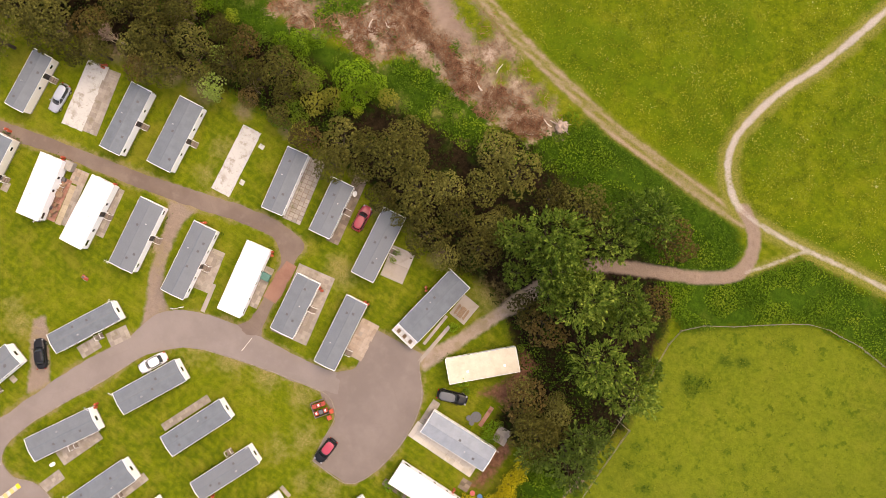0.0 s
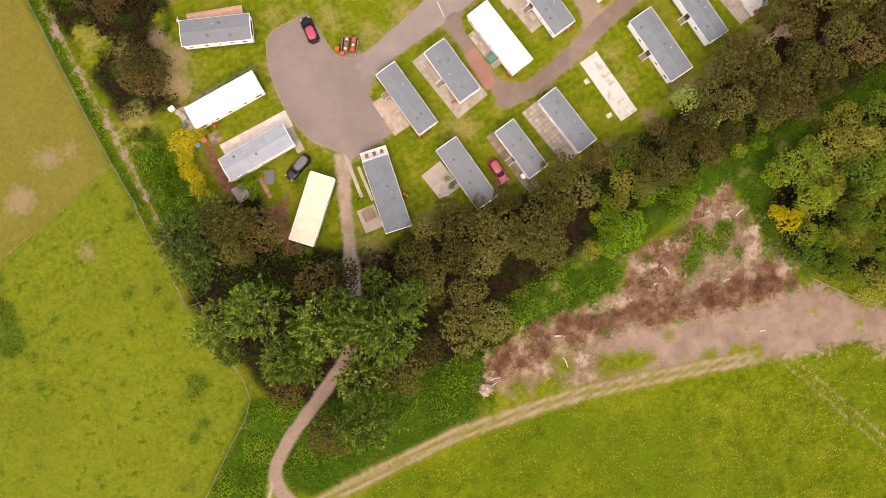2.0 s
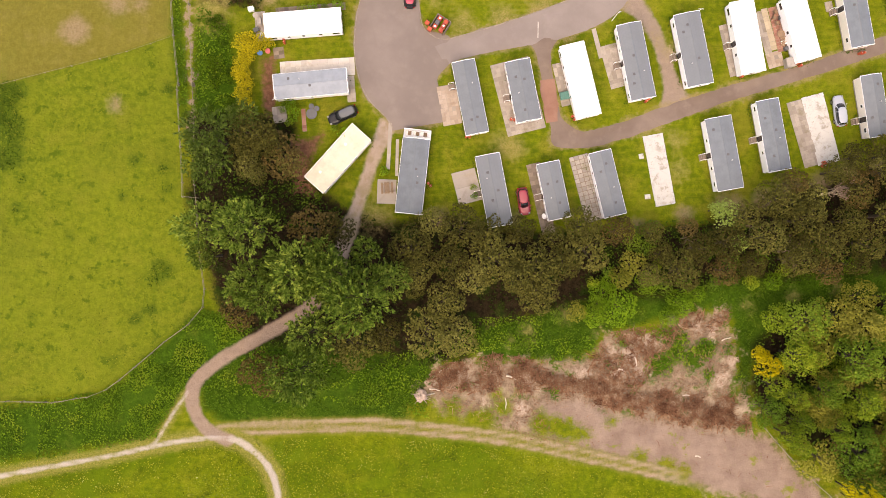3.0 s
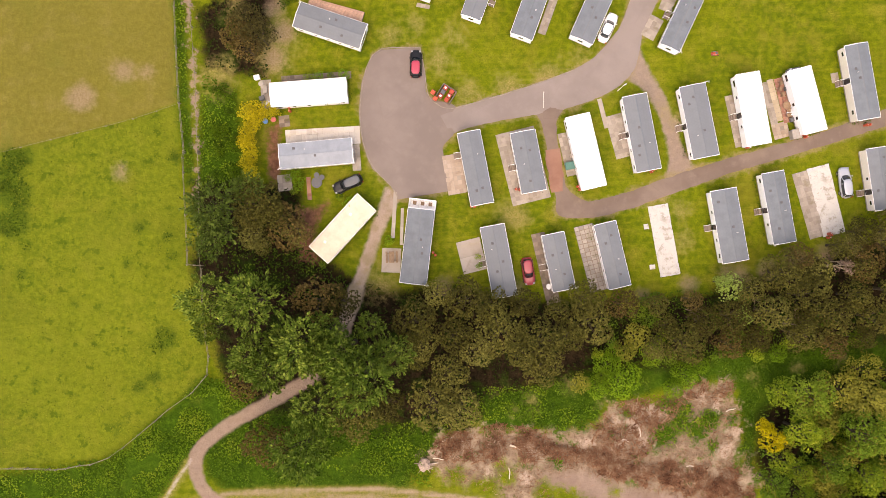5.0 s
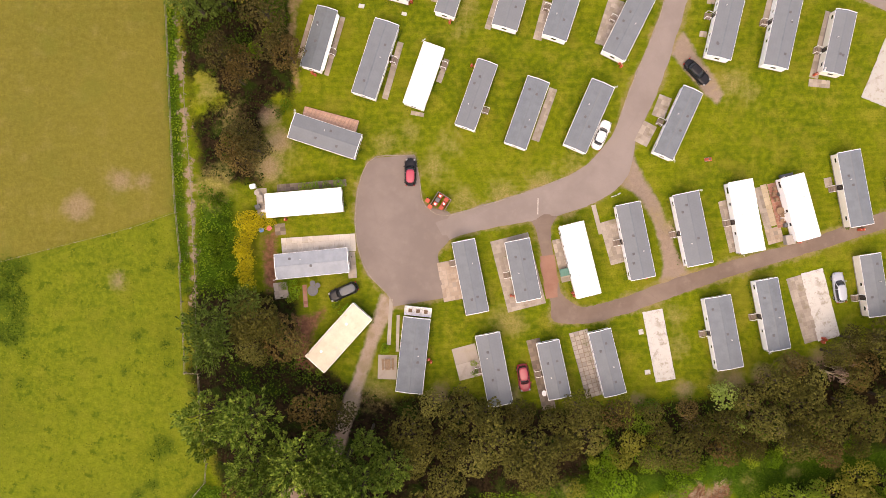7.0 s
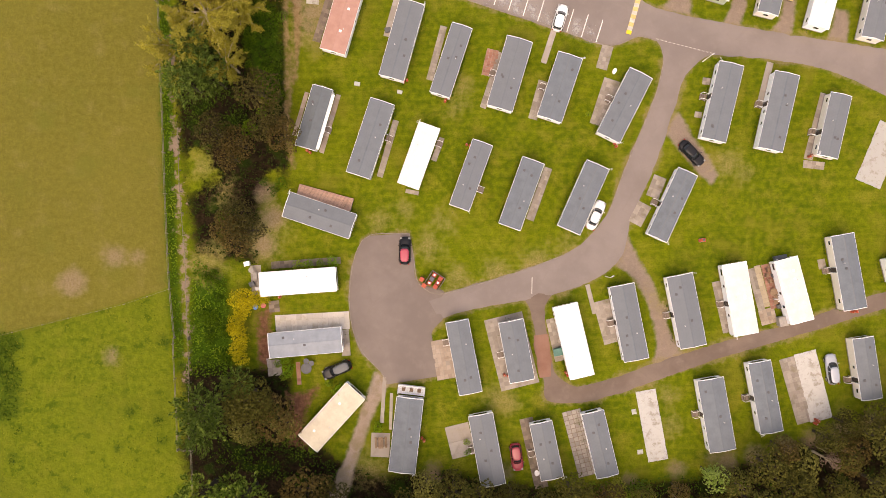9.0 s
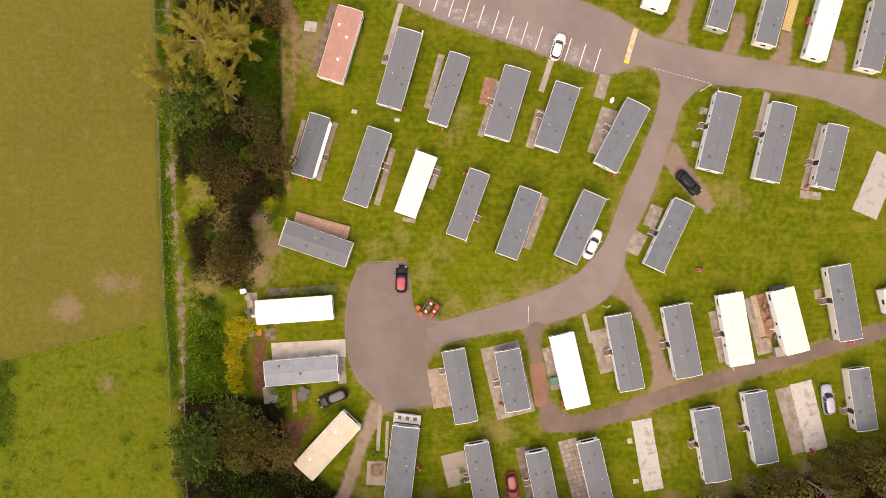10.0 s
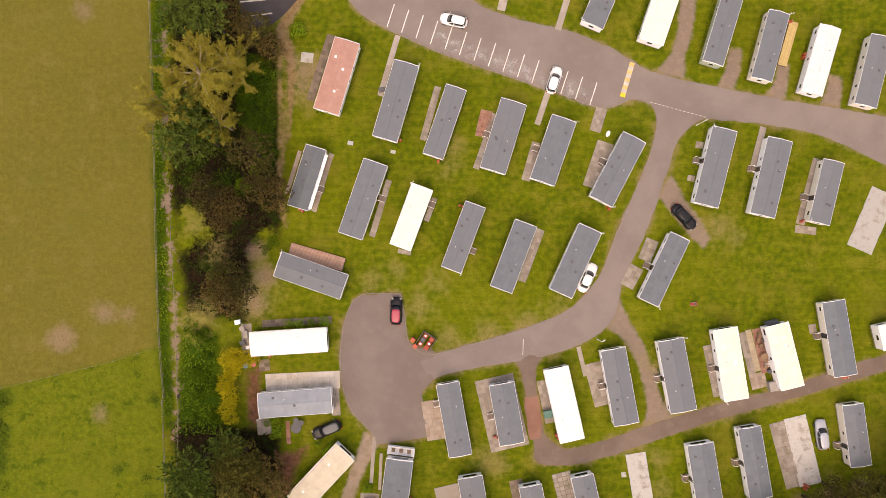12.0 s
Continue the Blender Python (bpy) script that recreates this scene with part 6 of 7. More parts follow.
plant([OAKS[3], OAKS[1], OAKS[0], OAKS[2]], [(-29.9, -30.2, 2.4), (-27.7, -33.2, 2.5), (-23.1, -32.0, 2.2), (-25.7, -29.3, 2.5)], 4.0, "trees of the wood belt", 25)
plant(OAKS, [(58.3, -32.4, 3.7), (53.5, -37.3, 3.6), (61.9, -32.1, 3.0), (53.7, -32.5, 2.5), (46.9, -38.5, 3.4), (44.9, -44.6, 3.4), (63.1, -27.5, 3.4), (66.4, -30.6, 3.4), (61.7, -36.9, 3.4)], 4.0, "trees of the wood belt", 6)
plant(LIMES, [(21.5, -52.2, 2.8), (19.6, -50.6, 2.0), (30.1, -52.1, 2.2), (32.7, -50.8, 1.8), (25.3, -49.1, 1.9), (20.6, -49.0, 2.0), (18.2, -53.7, 1.9), (43.3, -49.4, 2.0), (28.4, -53.9, 1.7), (-27.9, 9.4, 1.4), (-26.1, 11.2, 1.0)], 3.0, "lime green shrubs", 7)
plant(PALES, [(36.0, -39.8, 2.0), (35.0, -39.3, 1.3), (37.9, -43.9, 1.4)], 2.0, "pale shrubs", 8)
FADED = [broadleaf(120, 2.0, 9.0, 8, LEAF["bare"], M_BARKPALE, "small grey-pink half-bare tree in the wood", knob=0.2, per=9, base=0.4, gap=0.4, loose=0.8)]
M_DEADWOOD = plain("dead_grey_wood", (0.2, 0.15, 0.125), 0.95, vary=0.3, scale=4)
DEAD = [bare_tree(170 + k, 2.2, 7.6, M_DEADWOOD, "bare grey-pink dead tree standing in the wood") for k in range(2)]
plant(DEAD, [(52.5, -36.8, 1.5), (44.7, -45.3, 1.9), (30.9, -43.1, 1.4), (39.7, -41.6, 1.4)], 2.2, "dead trees", 30)
plant(FADED, [(50.8, -37.3, 1.3), (51.4, -36.7, 0.7)], 2.0, "half-bare trees", 20)
plant(SPRINGS, [(42.8, -54.4, 1.9), (42.1, -63.3, 1.6), (44.7, -59.2, 2.2), (41.2, -66.6, 2.1), (46.1, -54.4, 3.0), (50.6, -54.5, 3.1), (47.1, -59.7, 3.3), (44.5, -64.8, 3.1), (43.6, -70.0, 2.2), (48.9, -64.2, 3.3), (52.7, -59.8, 3.4), (54.6, -55.3, 3.3), (45.9, -68.6, 2.7), (50.3, -69.4, 3.3), (54.1, -65.7, 3.4)], 4.0, "young woodland trees", 9, wide=1.15)
plant(SPRINGS[::-1], [(48.8, -73.8, 3.1), (53.3, -72.4, 3.4), (54.7, -76.9, 3.3), (45.1, -71.5, 1.9), (58.0, -51.7, 3.3), (58.7, -57.6, 3.4), (59.3, -64.3, 3.4), (59.2, -71.0, 3.4), (57.7, -76.2, 3.4), (62.5, -54.0, 3.4), (63.8, -61.4, 3.4), (63.7, -68.9, 3.4), (54.3, -51.6, 2.5), (65.5, -48.1, 3.0), (60.6, -80.7, 3.4)], 4.0, "young woodland trees", 10, wide=1.2)
plant(SPRINGS, [(69.9, -49.6, 3.4), (69.8, -57.1, 3.4), (69.7, -64.5, 3.4), (68.1, -73.4, 3.4), (73.0, -43.8, 3.4), (75.8, -52.7, 3.4), (75.7, -61.6, 3.4)], 4.0, "young woodland trees", 11, wide=1.2)
THICKET = [broadleaf(130 + k, 1.8, 3.6, 9, LEAF[kind], M_BARK, words, knob=0.19, loose=0.6, base=0.08, name="shrub") for k, (kind, words) in enumerate((("wood", "mid green bushy woodland shrub"), ("spring", "yellow-green bushy woodland shrub"), ("willow", "pale olive bushy woodland shrub"), ("wood", "mid green bushy woodland shrub")))]
thick = np.random.default_rng(77)
spread_rows = []
while len(spread_rows) < 90:
    p = thick.uniform((39.3, -81.3), (60.2, -49.7))
    if depth_inside(p[None], WOOD_EAST)[0] > 2.4:
        spread_rows.append((*p, thick.uniform(1.1, 2.5)))
plant(THICKET, spread_rows, 1.8, "woodland shrubs", 21)
plant([THICKET[2], THICKET[0]], [(23.4, -46.7, 1.7), (23.8, -43.6, 1.6), (22.7, -41.6, 1.3), (24.6, -42.1, 1.4), (22.0, -48.3, 1.4), (19.0, -52.1, 1.4), (15.8, -52.9, 1.3), (13.1, -53.6, 1.3)], 1.8, "woodland shrubs", 24)
plant([THICKET[0], THICKET[3], THICKET[1]], [(25.4, -44.4, 1.6), (28.0, -49.6, 1.6), (26.9, -46.8, 1.4), (37.1, -46.6, 1.6), (34.9, -49.3, 1.4), (40.2, -49.4, 1.6), (30.4, -49.2, 1.4), (41.2, -45.9, 1.4), (44.5, -47.7, 1.4), (38.0, -41.4, 1.3), (48.9, -44.8, 1.4), (53.5, -46.9, 1.6), (26.2, -41.3, 1.3), (20.2, -47.5, 1.3), (18.3, -49.0, 1.3)], 1.8, "woodland shrubs", 26, 1.4)
SCRUB = [broadleaf(160 + k, 1.6, 1.9, 9, LEAF["nettle"] if k else LEAF["weeds"], M_BARK, "low mid green bushy shrub beside the field fence", knob=0.2, loose=0.6, base=0.02, name="shrub") for k in range(2)]
scrub = np.random.default_rng(78)
copse = np.random.default_rng(79)
plant(SCRUB, [(*p, copse.uniform(0.7, 1.3)) for p in copse.uniform((-28.6, 12.5), (-22.9, 28.5), (60, 2)) if depth_inside(p[None], LUSH_COPSE)[0] > -0.3][:26], 1.6, "low copse shrubs", 31, 0.8)
plant(SCRUB, [(-32.4, -5.4, 1.7), (-32.2, -3.2, 1.6), (-24.9, 0.4, 1.7), (-23.8, 1.4, 1.4), (-26.2, 1.6, 1.5), (-28.1, 9.1, 1.9), (-34.2, 6.6, 1.6)], 1.6, "low field-side shrubs", 28, 1.2)
plant(SCRUB, [(*scrub.uniform((-36.3, -25.2), (-31.6, -10.4)), scrub.uniform(0.8, 1.5)) for _ in range(22)], 1.6, "low field-side shrubs", 27)
REDS = [broadleaf(140, 2.0, 5.5, 9, LEAF["brown"], M_BARK, "reddish-brown leafed shrub in the wood", knob=0.2, base=0.1, name="shrub")]
plant(REDS, [(51.6, -71.7, 1.6), (54.4, -64.1, 1.1), (56.7, -70.1, 0.9)], 2.0, "red-brown shrubs", 22)
HEDGES = [broadleaf(150 + k, 1.5, 2.6, 9, LEAF["hedge"], M_BARK, "yellow-green flowering hedge shrub", knob=0.16, base=0.04, name="shrub") for k in range(2)]
plant(GORSES, [(41.3, -60.4, 1.9), (40.9, -59.4, 1.3), (52.3, -77.8, 1.6), (53.0, -79.4, 1.3)], 1.5, "gorse bushes", 12, 1.9)
plant(HEDGES, [(-30.1, -14.8, 1.3), (-28.9, -14.5, 1.4), (-27.0, -14.7, 1.4), (-29.6, -16.4, 1.4), (-30.2, -18.0, 1.4), (-29.8, -19.9, 1.4), (-30.2, -21.9, 1.4), (-29.7, -23.1, 1.3), (-28.6, -15.6, 1.3), (-30.7, -19.1, 1.1), (-26.1, -14.9, 0.9), (-29.5, -17.2, 1.2), (-29.6, -19.0, 1.2), (-29.5, -21.1, 1.2), (-28.0, -15.1, 1.1)], 1.5, "flowering hedge", 13)
BUSHES = [broadleaf(100 + k, 1.2, 1.9, 8, LEAF[("lime", "spring")[k]], M_BARK, "small rounded green garden bush", knob=0.15, base=0.02, name="shrub") for k in range(2)]
plant(BUSHES, [(-20.2, 31.2, 1.2), (-21.5, -10.2, 0.9), (-19.9, -10.1, 0.9), (-18.4, -9.9, 0.9), (-16.7, -9.8, 1.0), (19.6, 10.6, 0.6), (-22.9, -24.9, 1.1), (-23.8, -25.8, 0.9)], 1.2, "garden bushes", 18)
plant(BUSHES, [(-10.6, -33.0, 0.8), (1.9, -35.4, 0.7), (2.0, -36.6, 0.6), (-17.4, -26.8, 0.8), (-15.9, -27.6, 1.1), (-24.4, -23.8, 1.1), (-23.5, -23.2, 0.9), (-19.9, -36.2, 0.8)], 1.2, "garden bushes", 19)
plant(DARKS, [(-32.7, 16.9, 3.1), (-34.2, 19.2, 2.5), (-35.2, 14.7, 2.8), (-32.9, -28.5, 3.6), (-33.4, -31.6, 2.9), (-28.9, -26.0, 2.6), (-34.2, 31.9, 2.7), (-30.9, 31.1, 3.0), (-36.1, 31.1, 1.9), (-31.6, 15.1, 2.2)], 3.4, "dark evergreens", 14, wide=1.15)
DIMS = [broadleaf(110 + k, 4.0, 8.5, 13, LEAF["dim"], M_BARK, "dark olive broadleaf tree in the north copse", knob=0.3) for k in range(2)]
plant([DIMS[0], BROWNS[1], DIMS[1], BROWNS[0]], [(-25.8, 13.6, 3.0), (-23.5, 28.0, 2.7), (-25.6, 30.4, 2.7), (-28.6, 31.9, 3.0), (-31.6, 8.0, 3.3), (-28.6, 6.5, 3.3), (-25.6, 8.7, 3.0), (-22.6, 7.6, 2.8), (-24.1, 10.2, 2.5), (-29.7, 4.6, 2.7), (-29.2, -3.2, 3.7), (-30.7, -4.8, 2.5), (-27.3, -5.2, 3.0), (-29.1, -6.8, 3.0)], 4.0, "trees of the north copse", 15)
plant([OAKS[2], BROWNS[0], OAKS[1], OAKS[0]], [(-27.8, -27.8, 3.7), (-24.1, -30.9, 3.9), (-28.6, -32.3, 3.0), (-28.9, -29.7, 2.2)], 4.0, "trees of the north copse", 23)
plant(LARCHES, [(-32.3, 23.7, 5.5), (-36.5, 19.3, 4.6), (-28.2, 25.2, 4.3), (-29.7, 17.3, 3.6)], 6.0, "yellow trees", 16)


def scatter(outline, count, r, margin=0.0):
    o = np.array(outline)
    lo, hi = o.min(0), o.max(0)
    lo, hi = np.maximum(lo, (-82, -118)), np.minimum(hi, (82, 44))
    pts = r.uniform(lo, hi, (count, 2))
    return pts[in_outline(pts, outline)]


def undergrowth(name, outlines, density, size, height, leaf, label, seed, keep_off=()):
    """Low leaves over an area that nobody could count."""
    r = np.random.default_rng(seed)
    every = []
    for o in outlines:
        a = np.array(o)
        area = float(np.prod(np.minimum(a.max(0), (82, 44)) - np.maximum(a.min(0), (-82, -118))))
        every.append(scatter(o, int(area * density), r))
    p = np.concatenate(every)
    lump = np.array([noise.noise((x * 0.35, y * 0.35, seed)) for x, y in p])
    p, lump = p[lump > -0.25], lump[lump > -0.25]
    for line, far in keep_off:
        ok = line_distance(p, line) > far
        p, lump = p[ok], lump[ok]
    n = len(p)
    z = height * np.clip(0.35 + lump, 0.1, 1.0) * r.uniform(0.2, 1.0, n)
    c = np.c_[p, z]
    q = leaf_quads(c, np.tile([0, 0, 1.0], (n, 1)), size, size * 0.6, r)
    return tagged(link_mesh(name, quads_mesh(name, q), leaf), label, "undergrowth", kind="stuff")


OFF = (((np.array(PALE_DRIVE)[:, :2] + np.array(PALE_DRIVE)[:, 2:]) / 2, 1.3), (WOOD_PATH[::2], 1.15), (PATH[::2], 1.2), (PATH_SPUR[::2], 0.5), (TRACK[::2], 1.4))
undergrowth("tall_weeds", (LUSH_EAST, LUSH_SOUTH), 14.0, 0.3, 0.8, LEAF["weeds"], "dark and bright green tall weeds", 30, (*OFF, *[(np.array([(x, y), (x + 0.1, y)]), r * 0.5) for x, y, r in THIN_GRASS]))
undergrowth("nettles", (LUSH, LUSH_WEST, VERGE, LUSH_STRIP), 15.0, 0.34, 0.9, LEAF["nettle"], "lush green nettles and weeds", 21, (*OFF, *[(np.array([(x, y), (x + 0.1, y)]), r * 0.5) for x, y, r in THIN_GRASS]))
undergrowth("bramble", [[(x + r * math.cos(a), y + r * math.sin(a)) for a in np.linspace(0, 6.28, 14)[:-1]] for x, y, r in ISLES], 15.0, 0.36, 0.6, LEAF["nettle"], "green brambles among cleared ground", 22)
# This low leaf layer has the shade under the trees in its colour.
undergrowth("wood_floor_plants", (WOOD, WOOD_NORTH), 5.0, 0.4, 1.3, LEAF["shaded_ivy"], "undergrowth beneath the trees, with canopy shade in its colour", 23, (*OFF, *[(np.array([(x, y), (x + 0.1, y)]), r * 1.1) for x, y, r in GRASSY]))
undergrowth("copse_plants", (LUSH_COPSE, [(-38.5, 16.5), (-30.2, 16.1), (-27.4, 11.7), (-30.6, 8.9), (-38.0, 9.2)]), 16.0, 0.3, 0.9, LEAF["copse"], "dark green weeds beside the copse", 29, OFF)
undergrowth("glade_plants", ([(18.7, -41.1), (30.7, -40.5), (48.2, -41.6), (59.9, -44.2), (70.4, -44.4), (70.4, -49.2), (59.8, -49.8), (38.5, -50.2), (18.6, -52.3)], [(-37.3, -32.1), (-23.4, -33.2), (-17.1, -38.1), (-13.9, -40.5), (-20.3, -42.0), (-33.0, -38.2), (-37.4, -35.7)]), 9.0, 0.34, 1.3, LEAF["weeds"], "green weeds between the wood's trees", 35, OFF)
undergrowth("wood_edge_plants", (WOOD_EAST,), 6.0, 0.42, 1.2, LEAF["wood"], "green undergrowth beneath young trees", 28, OFF)

DISCS = [[(x + r * math.cos(a), y + r * math.sin(a)) for a in np.linspace(0, 2 * math.pi, 14)[:-1]] for x, y, r in SHRUB_PATCH]
undergrowth("weed_clumps", DISCS, 16.0, 0.28, 0.5, LEAF["copse"], "dark green weed clumps in the pasture", 24)


def tufts(name, outline, count, size, leaf, label, seed, bounds):
    """Loose blades and flower heads over a field."""
    r = np.random.default_rng(seed)
    p = r.uniform(bounds[:2], bounds[2:], (count, 2))
    p = p[in_outline(p, outline)]
    lump = np.array([noise.noise((x * 0.5, y * 0.5, seed)) + 0.6 * noise.noise((x * 0.11, y * 0.11, seed)) for x, y in p])
    p = p[lump > r.uniform(-0.5, 0.4, len(p))]
    for line, far in ((PATH[::2], 1.1), (TRACK[::2], 1.6), (PATH_SPUR[::2], 0.4)):
        p = p[line_distance(p, line) > far]
    n = len(p)
    c = np.c_[p, r.uniform(0.03, 0.28, n)]
    q = leaf_quads(c, np.tile([0, 0, 1.2], (n, 1)), size, size * 0.6, r)
    return tagged(link_mesh(name, quads_mesh(name, q), leaf), label, "grass", kind="stuff")


tufts("meadow_grass", MEADOW, 190000, 0.26, LEAF["meadow"], "rough meadow grass flecked with pale flowers", 25, (-80, -116, 60, -40))
tufts("pasture_grass", PASTURE, 30000, 0.2, LEAF["pasture"], "short grazed grass with darker tufts", 26, (-80, -80, -30, -10))



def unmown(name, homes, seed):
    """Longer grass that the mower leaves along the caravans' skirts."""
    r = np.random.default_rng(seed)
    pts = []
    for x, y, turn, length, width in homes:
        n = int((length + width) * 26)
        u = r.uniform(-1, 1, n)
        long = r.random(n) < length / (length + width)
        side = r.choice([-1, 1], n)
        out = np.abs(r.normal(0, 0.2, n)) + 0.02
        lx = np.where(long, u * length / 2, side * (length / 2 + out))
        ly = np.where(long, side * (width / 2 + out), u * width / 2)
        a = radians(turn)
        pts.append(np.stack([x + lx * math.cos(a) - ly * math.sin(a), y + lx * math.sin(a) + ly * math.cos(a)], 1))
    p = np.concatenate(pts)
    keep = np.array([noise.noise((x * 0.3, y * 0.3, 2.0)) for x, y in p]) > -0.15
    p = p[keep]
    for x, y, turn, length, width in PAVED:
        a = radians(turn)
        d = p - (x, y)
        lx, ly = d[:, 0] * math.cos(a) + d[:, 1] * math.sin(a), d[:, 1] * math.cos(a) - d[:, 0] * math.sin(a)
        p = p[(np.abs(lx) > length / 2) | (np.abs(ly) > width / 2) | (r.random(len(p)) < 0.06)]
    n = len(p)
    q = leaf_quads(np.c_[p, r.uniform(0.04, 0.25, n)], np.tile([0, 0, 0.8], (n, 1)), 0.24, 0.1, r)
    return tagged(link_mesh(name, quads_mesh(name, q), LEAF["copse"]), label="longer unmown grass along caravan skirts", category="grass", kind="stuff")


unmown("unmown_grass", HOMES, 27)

# ---- cleared brushwood ----
BRUSH = [(-6.0, -63.8), (-3.9, -60.3), (0.9, -59.8), (4.9, -58.8), (8.1, -59.4), (12.8, -60.4), (18.4, -62.2), (24.4, -63.4), (29.0, -64.4), (34.0, -65.4), (38.3, -65.6), (40.2, -68.6), (40.8, -71.0), (36.8, -70.6), (29.4, -69.2), (21.9, -67.4), (16.6, -65.5), (11.2, -64.3), (6.4, -64.7), (-1.6, -64.2)]
BRUSH_THIN = DIRT
BRUSH_NORTH = [(16.8, -61.4), (18.4, -58.7), (20.5, -56.3), (26.5, -55.2), (32.9, -53.3), (37.7, -53.4), (37.6, -55.8), (30.4, -57.3), (27.2, -61.2), (24.7, -64.4), (19.2, -63.5)]


def brushwood(name, outline, count, high, thick, long, label, seed):
    """Heaped sticks and branches left from clearing."""
    r = np.random.default_rng(seed)
    o = np.array(outline)
    area = float(np.prod(o.max(0) - o.min(0)))
    p = scatter(outline, count, r)
    p = p[~in_outline(p, SMOOTH_SOIL) | (r.random(len(p)) < 0.05)]
    depth = np.clip(depth_inside(p, outline) / 2.0, 0, 1)
    lump = np.array([noise.noise((x * 0.4, y * 0.4, seed)) for x, y in p])
    ok = lump + 0.4 * depth > r.uniform(-0.1, 0.4, len(p))
    p, depth, lump = p[ok], depth[ok], lump[ok]
    n = len(p)
    z = 0.04 + high * depth * np.clip(0.5 + lump, 0.05, 1) * r.uniform(0.1, 1, n)
    az = r.uniform(0, 2 * math.pi, n)
    el = r.normal(0, 0.22, n)
    d = np.stack([np.cos(az) * np.cos(el), np.sin(az) * np.cos(el), np.sin(el)], 1)
    ln = long * r.gamma(2.0, 0.5, n)[:, None]
    wd = (thick * r.uniform(0.5, 1.6, n))[:, None]
    side = np.stack([-np.sin(az), np.cos(az), np.zeros(n)], 1)
    c = np.c_[p, z]
    up = np.array([0, 0, 1.0])
    bend = c + r.normal(0, 0.08, (n, 3)) * ln
    rings = [(c - d * ln / 2, wd), (bend, wd * 0.8), (c + d * ln / 2, wd * 0.35)]
    v = np.stack([q for m, w in rings for q in (m - side * w, m + up * w * 1.2, m + side * w)], 1)
    verts = v.reshape(-1, 3)
    verts[:, 2] = np.maximum(verts[:, 2], 0.0)
    faces = []
    for k in range(n):
        b = k * 9
        faces += [(b, b + 1, b + 4, b + 3), (b + 1, b + 2, b + 5, b + 4), (b + 3, b + 4, b + 7, b + 6), (b + 4, b + 5, b + 8, b + 7)]
    return tagged(link_mesh(name, raw_mesh(name, verts, faces), LEAF["twig"]), label, "brushwood", kind="stuff")


brushwood("brushwood", BRUSH, 34000, 1.1, 0.05, 0.4, "heaped brown branches and roots from clearing", 31)
brushwood("branches", BRUSH, 700, 0.8, 0.06, 1.3, "larger broken branches lying on brushwood", 33)
brushwood("loose_branches", BRUSH_NORTH, 5000, 0.4, 0.05, 0.6, "pale grey-brown loppings on cleared soil", 34)
brushwood("twigs", BRUSH_THIN, 16000, 0.12, 0.022, 0.45, "scattered twigs on bare cleared soil", 32)



def log(x, y, turn, length, rad):
    """A pale barked log lying on the cleared ground."""
    g = holder("log", x, y, rad, turn, label="pale broken log lying on cleared ground", category="log", group="fallen logs")
    verts, faces = [], []
    for k, u in enumerate(np.linspace(-0.5, 0.5, 6)):
        r2 = rad * (1 - 0.3 * (u + 0.5)) * (1 + 0.15 * math.sin(k * 2.3))
        for e in range(8):
            a = 2 * math.pi * e / 8
            verts.append((u * length, r2 * math.cos(a) + 0.06 * math.sin(k), r2 * math.sin(a)))
    for k in range(5):
        faces += [(k * 8 + e, k * 8 + (e + 1) % 8, k * 8 + 8 + (e + 1) % 8, k * 8 + 8 + e) for e in range(8)]
    faces += [tuple(range(7, -1, -1)), tuple(range(40, 48))]
    link_mesh("stem", raw_mesh("stem", verts, faces, True), M_LOG, g)
    link_mesh("stub", raw_mesh("stub", [(p * 0.35, q * 0.5 + 0.1, s + rad * 0.6) for p, q, s in verts], faces, True), M_LOG, g, "short side branch")


M_ROOT = plain("soil_crusted_roots", (0.33, 0.25, 0.2), 0.95, vary=0.4, scale=3)
M_LOG = plain("bleached_wood", (0.52, 0.45, 0.37), 0.9, vary=0.3, scale=3)


def root_plate(x, y):
    g = holder("root_plate", x, y, 0, 15, label="upturned pale tree root ball on the ground", category="tree stump")
    bm = bmesh.new()
    bmesh.ops.create_icosphere(bm, subdivisions=3, radius=0.85)
    for v in bm.verts:
        v.co *= 1 + 0.45 * noise.noise(v.co * 2.2)
        v.co.z = max(0.0, v.co.z * 0.7 + 0.3)
    part("root_ball", bm, M_ROOT, g)
    r = np.random.default_rng(4)
    for k in range(9):
        a = r.uniform(0, 6.28)
        verts, faces = [], []
        limb(verts, faces, (0.4 * math.cos(a), 0.4 * math.sin(a), 0.4), (1.5 * math.cos(a), 1.5 * math.sin(a), r.uniform(0.05, 0.7)), 0.09, 0.02)
        link_mesh("root", raw_mesh("root", verts, faces, True), M_ROOT, g)


root_plate(-5.98, -64.55)
log(6.82, -62.29, -20.3, 1.6, 0.14)
log(-2.73, -61.08, 25.6, 1.5, 0.08)
log(-3.98, -63.85, -6.7, 1.7, 0.09)
log(-4.63, -64.48, 15.7, 1.2, 0.08)
log(8.02, -61.83, -60.1, 0.9, 0.10)
log(24.39, -60.36, -74.3, 1.3, 0.10)
log(22.38, -61.52, -12.3, 1.0, 0.10)
log(31.48, -65.27, 4.7, 1.2, 0.08)
log(37.19, -57.39, 20.8, 1.4, 0.09)
log(5.95, -66.02, -85.3, 1.6, 0.07)
log(32.94, -73.92, -6.7, 0.8, 0.10)

# ---- fences ----


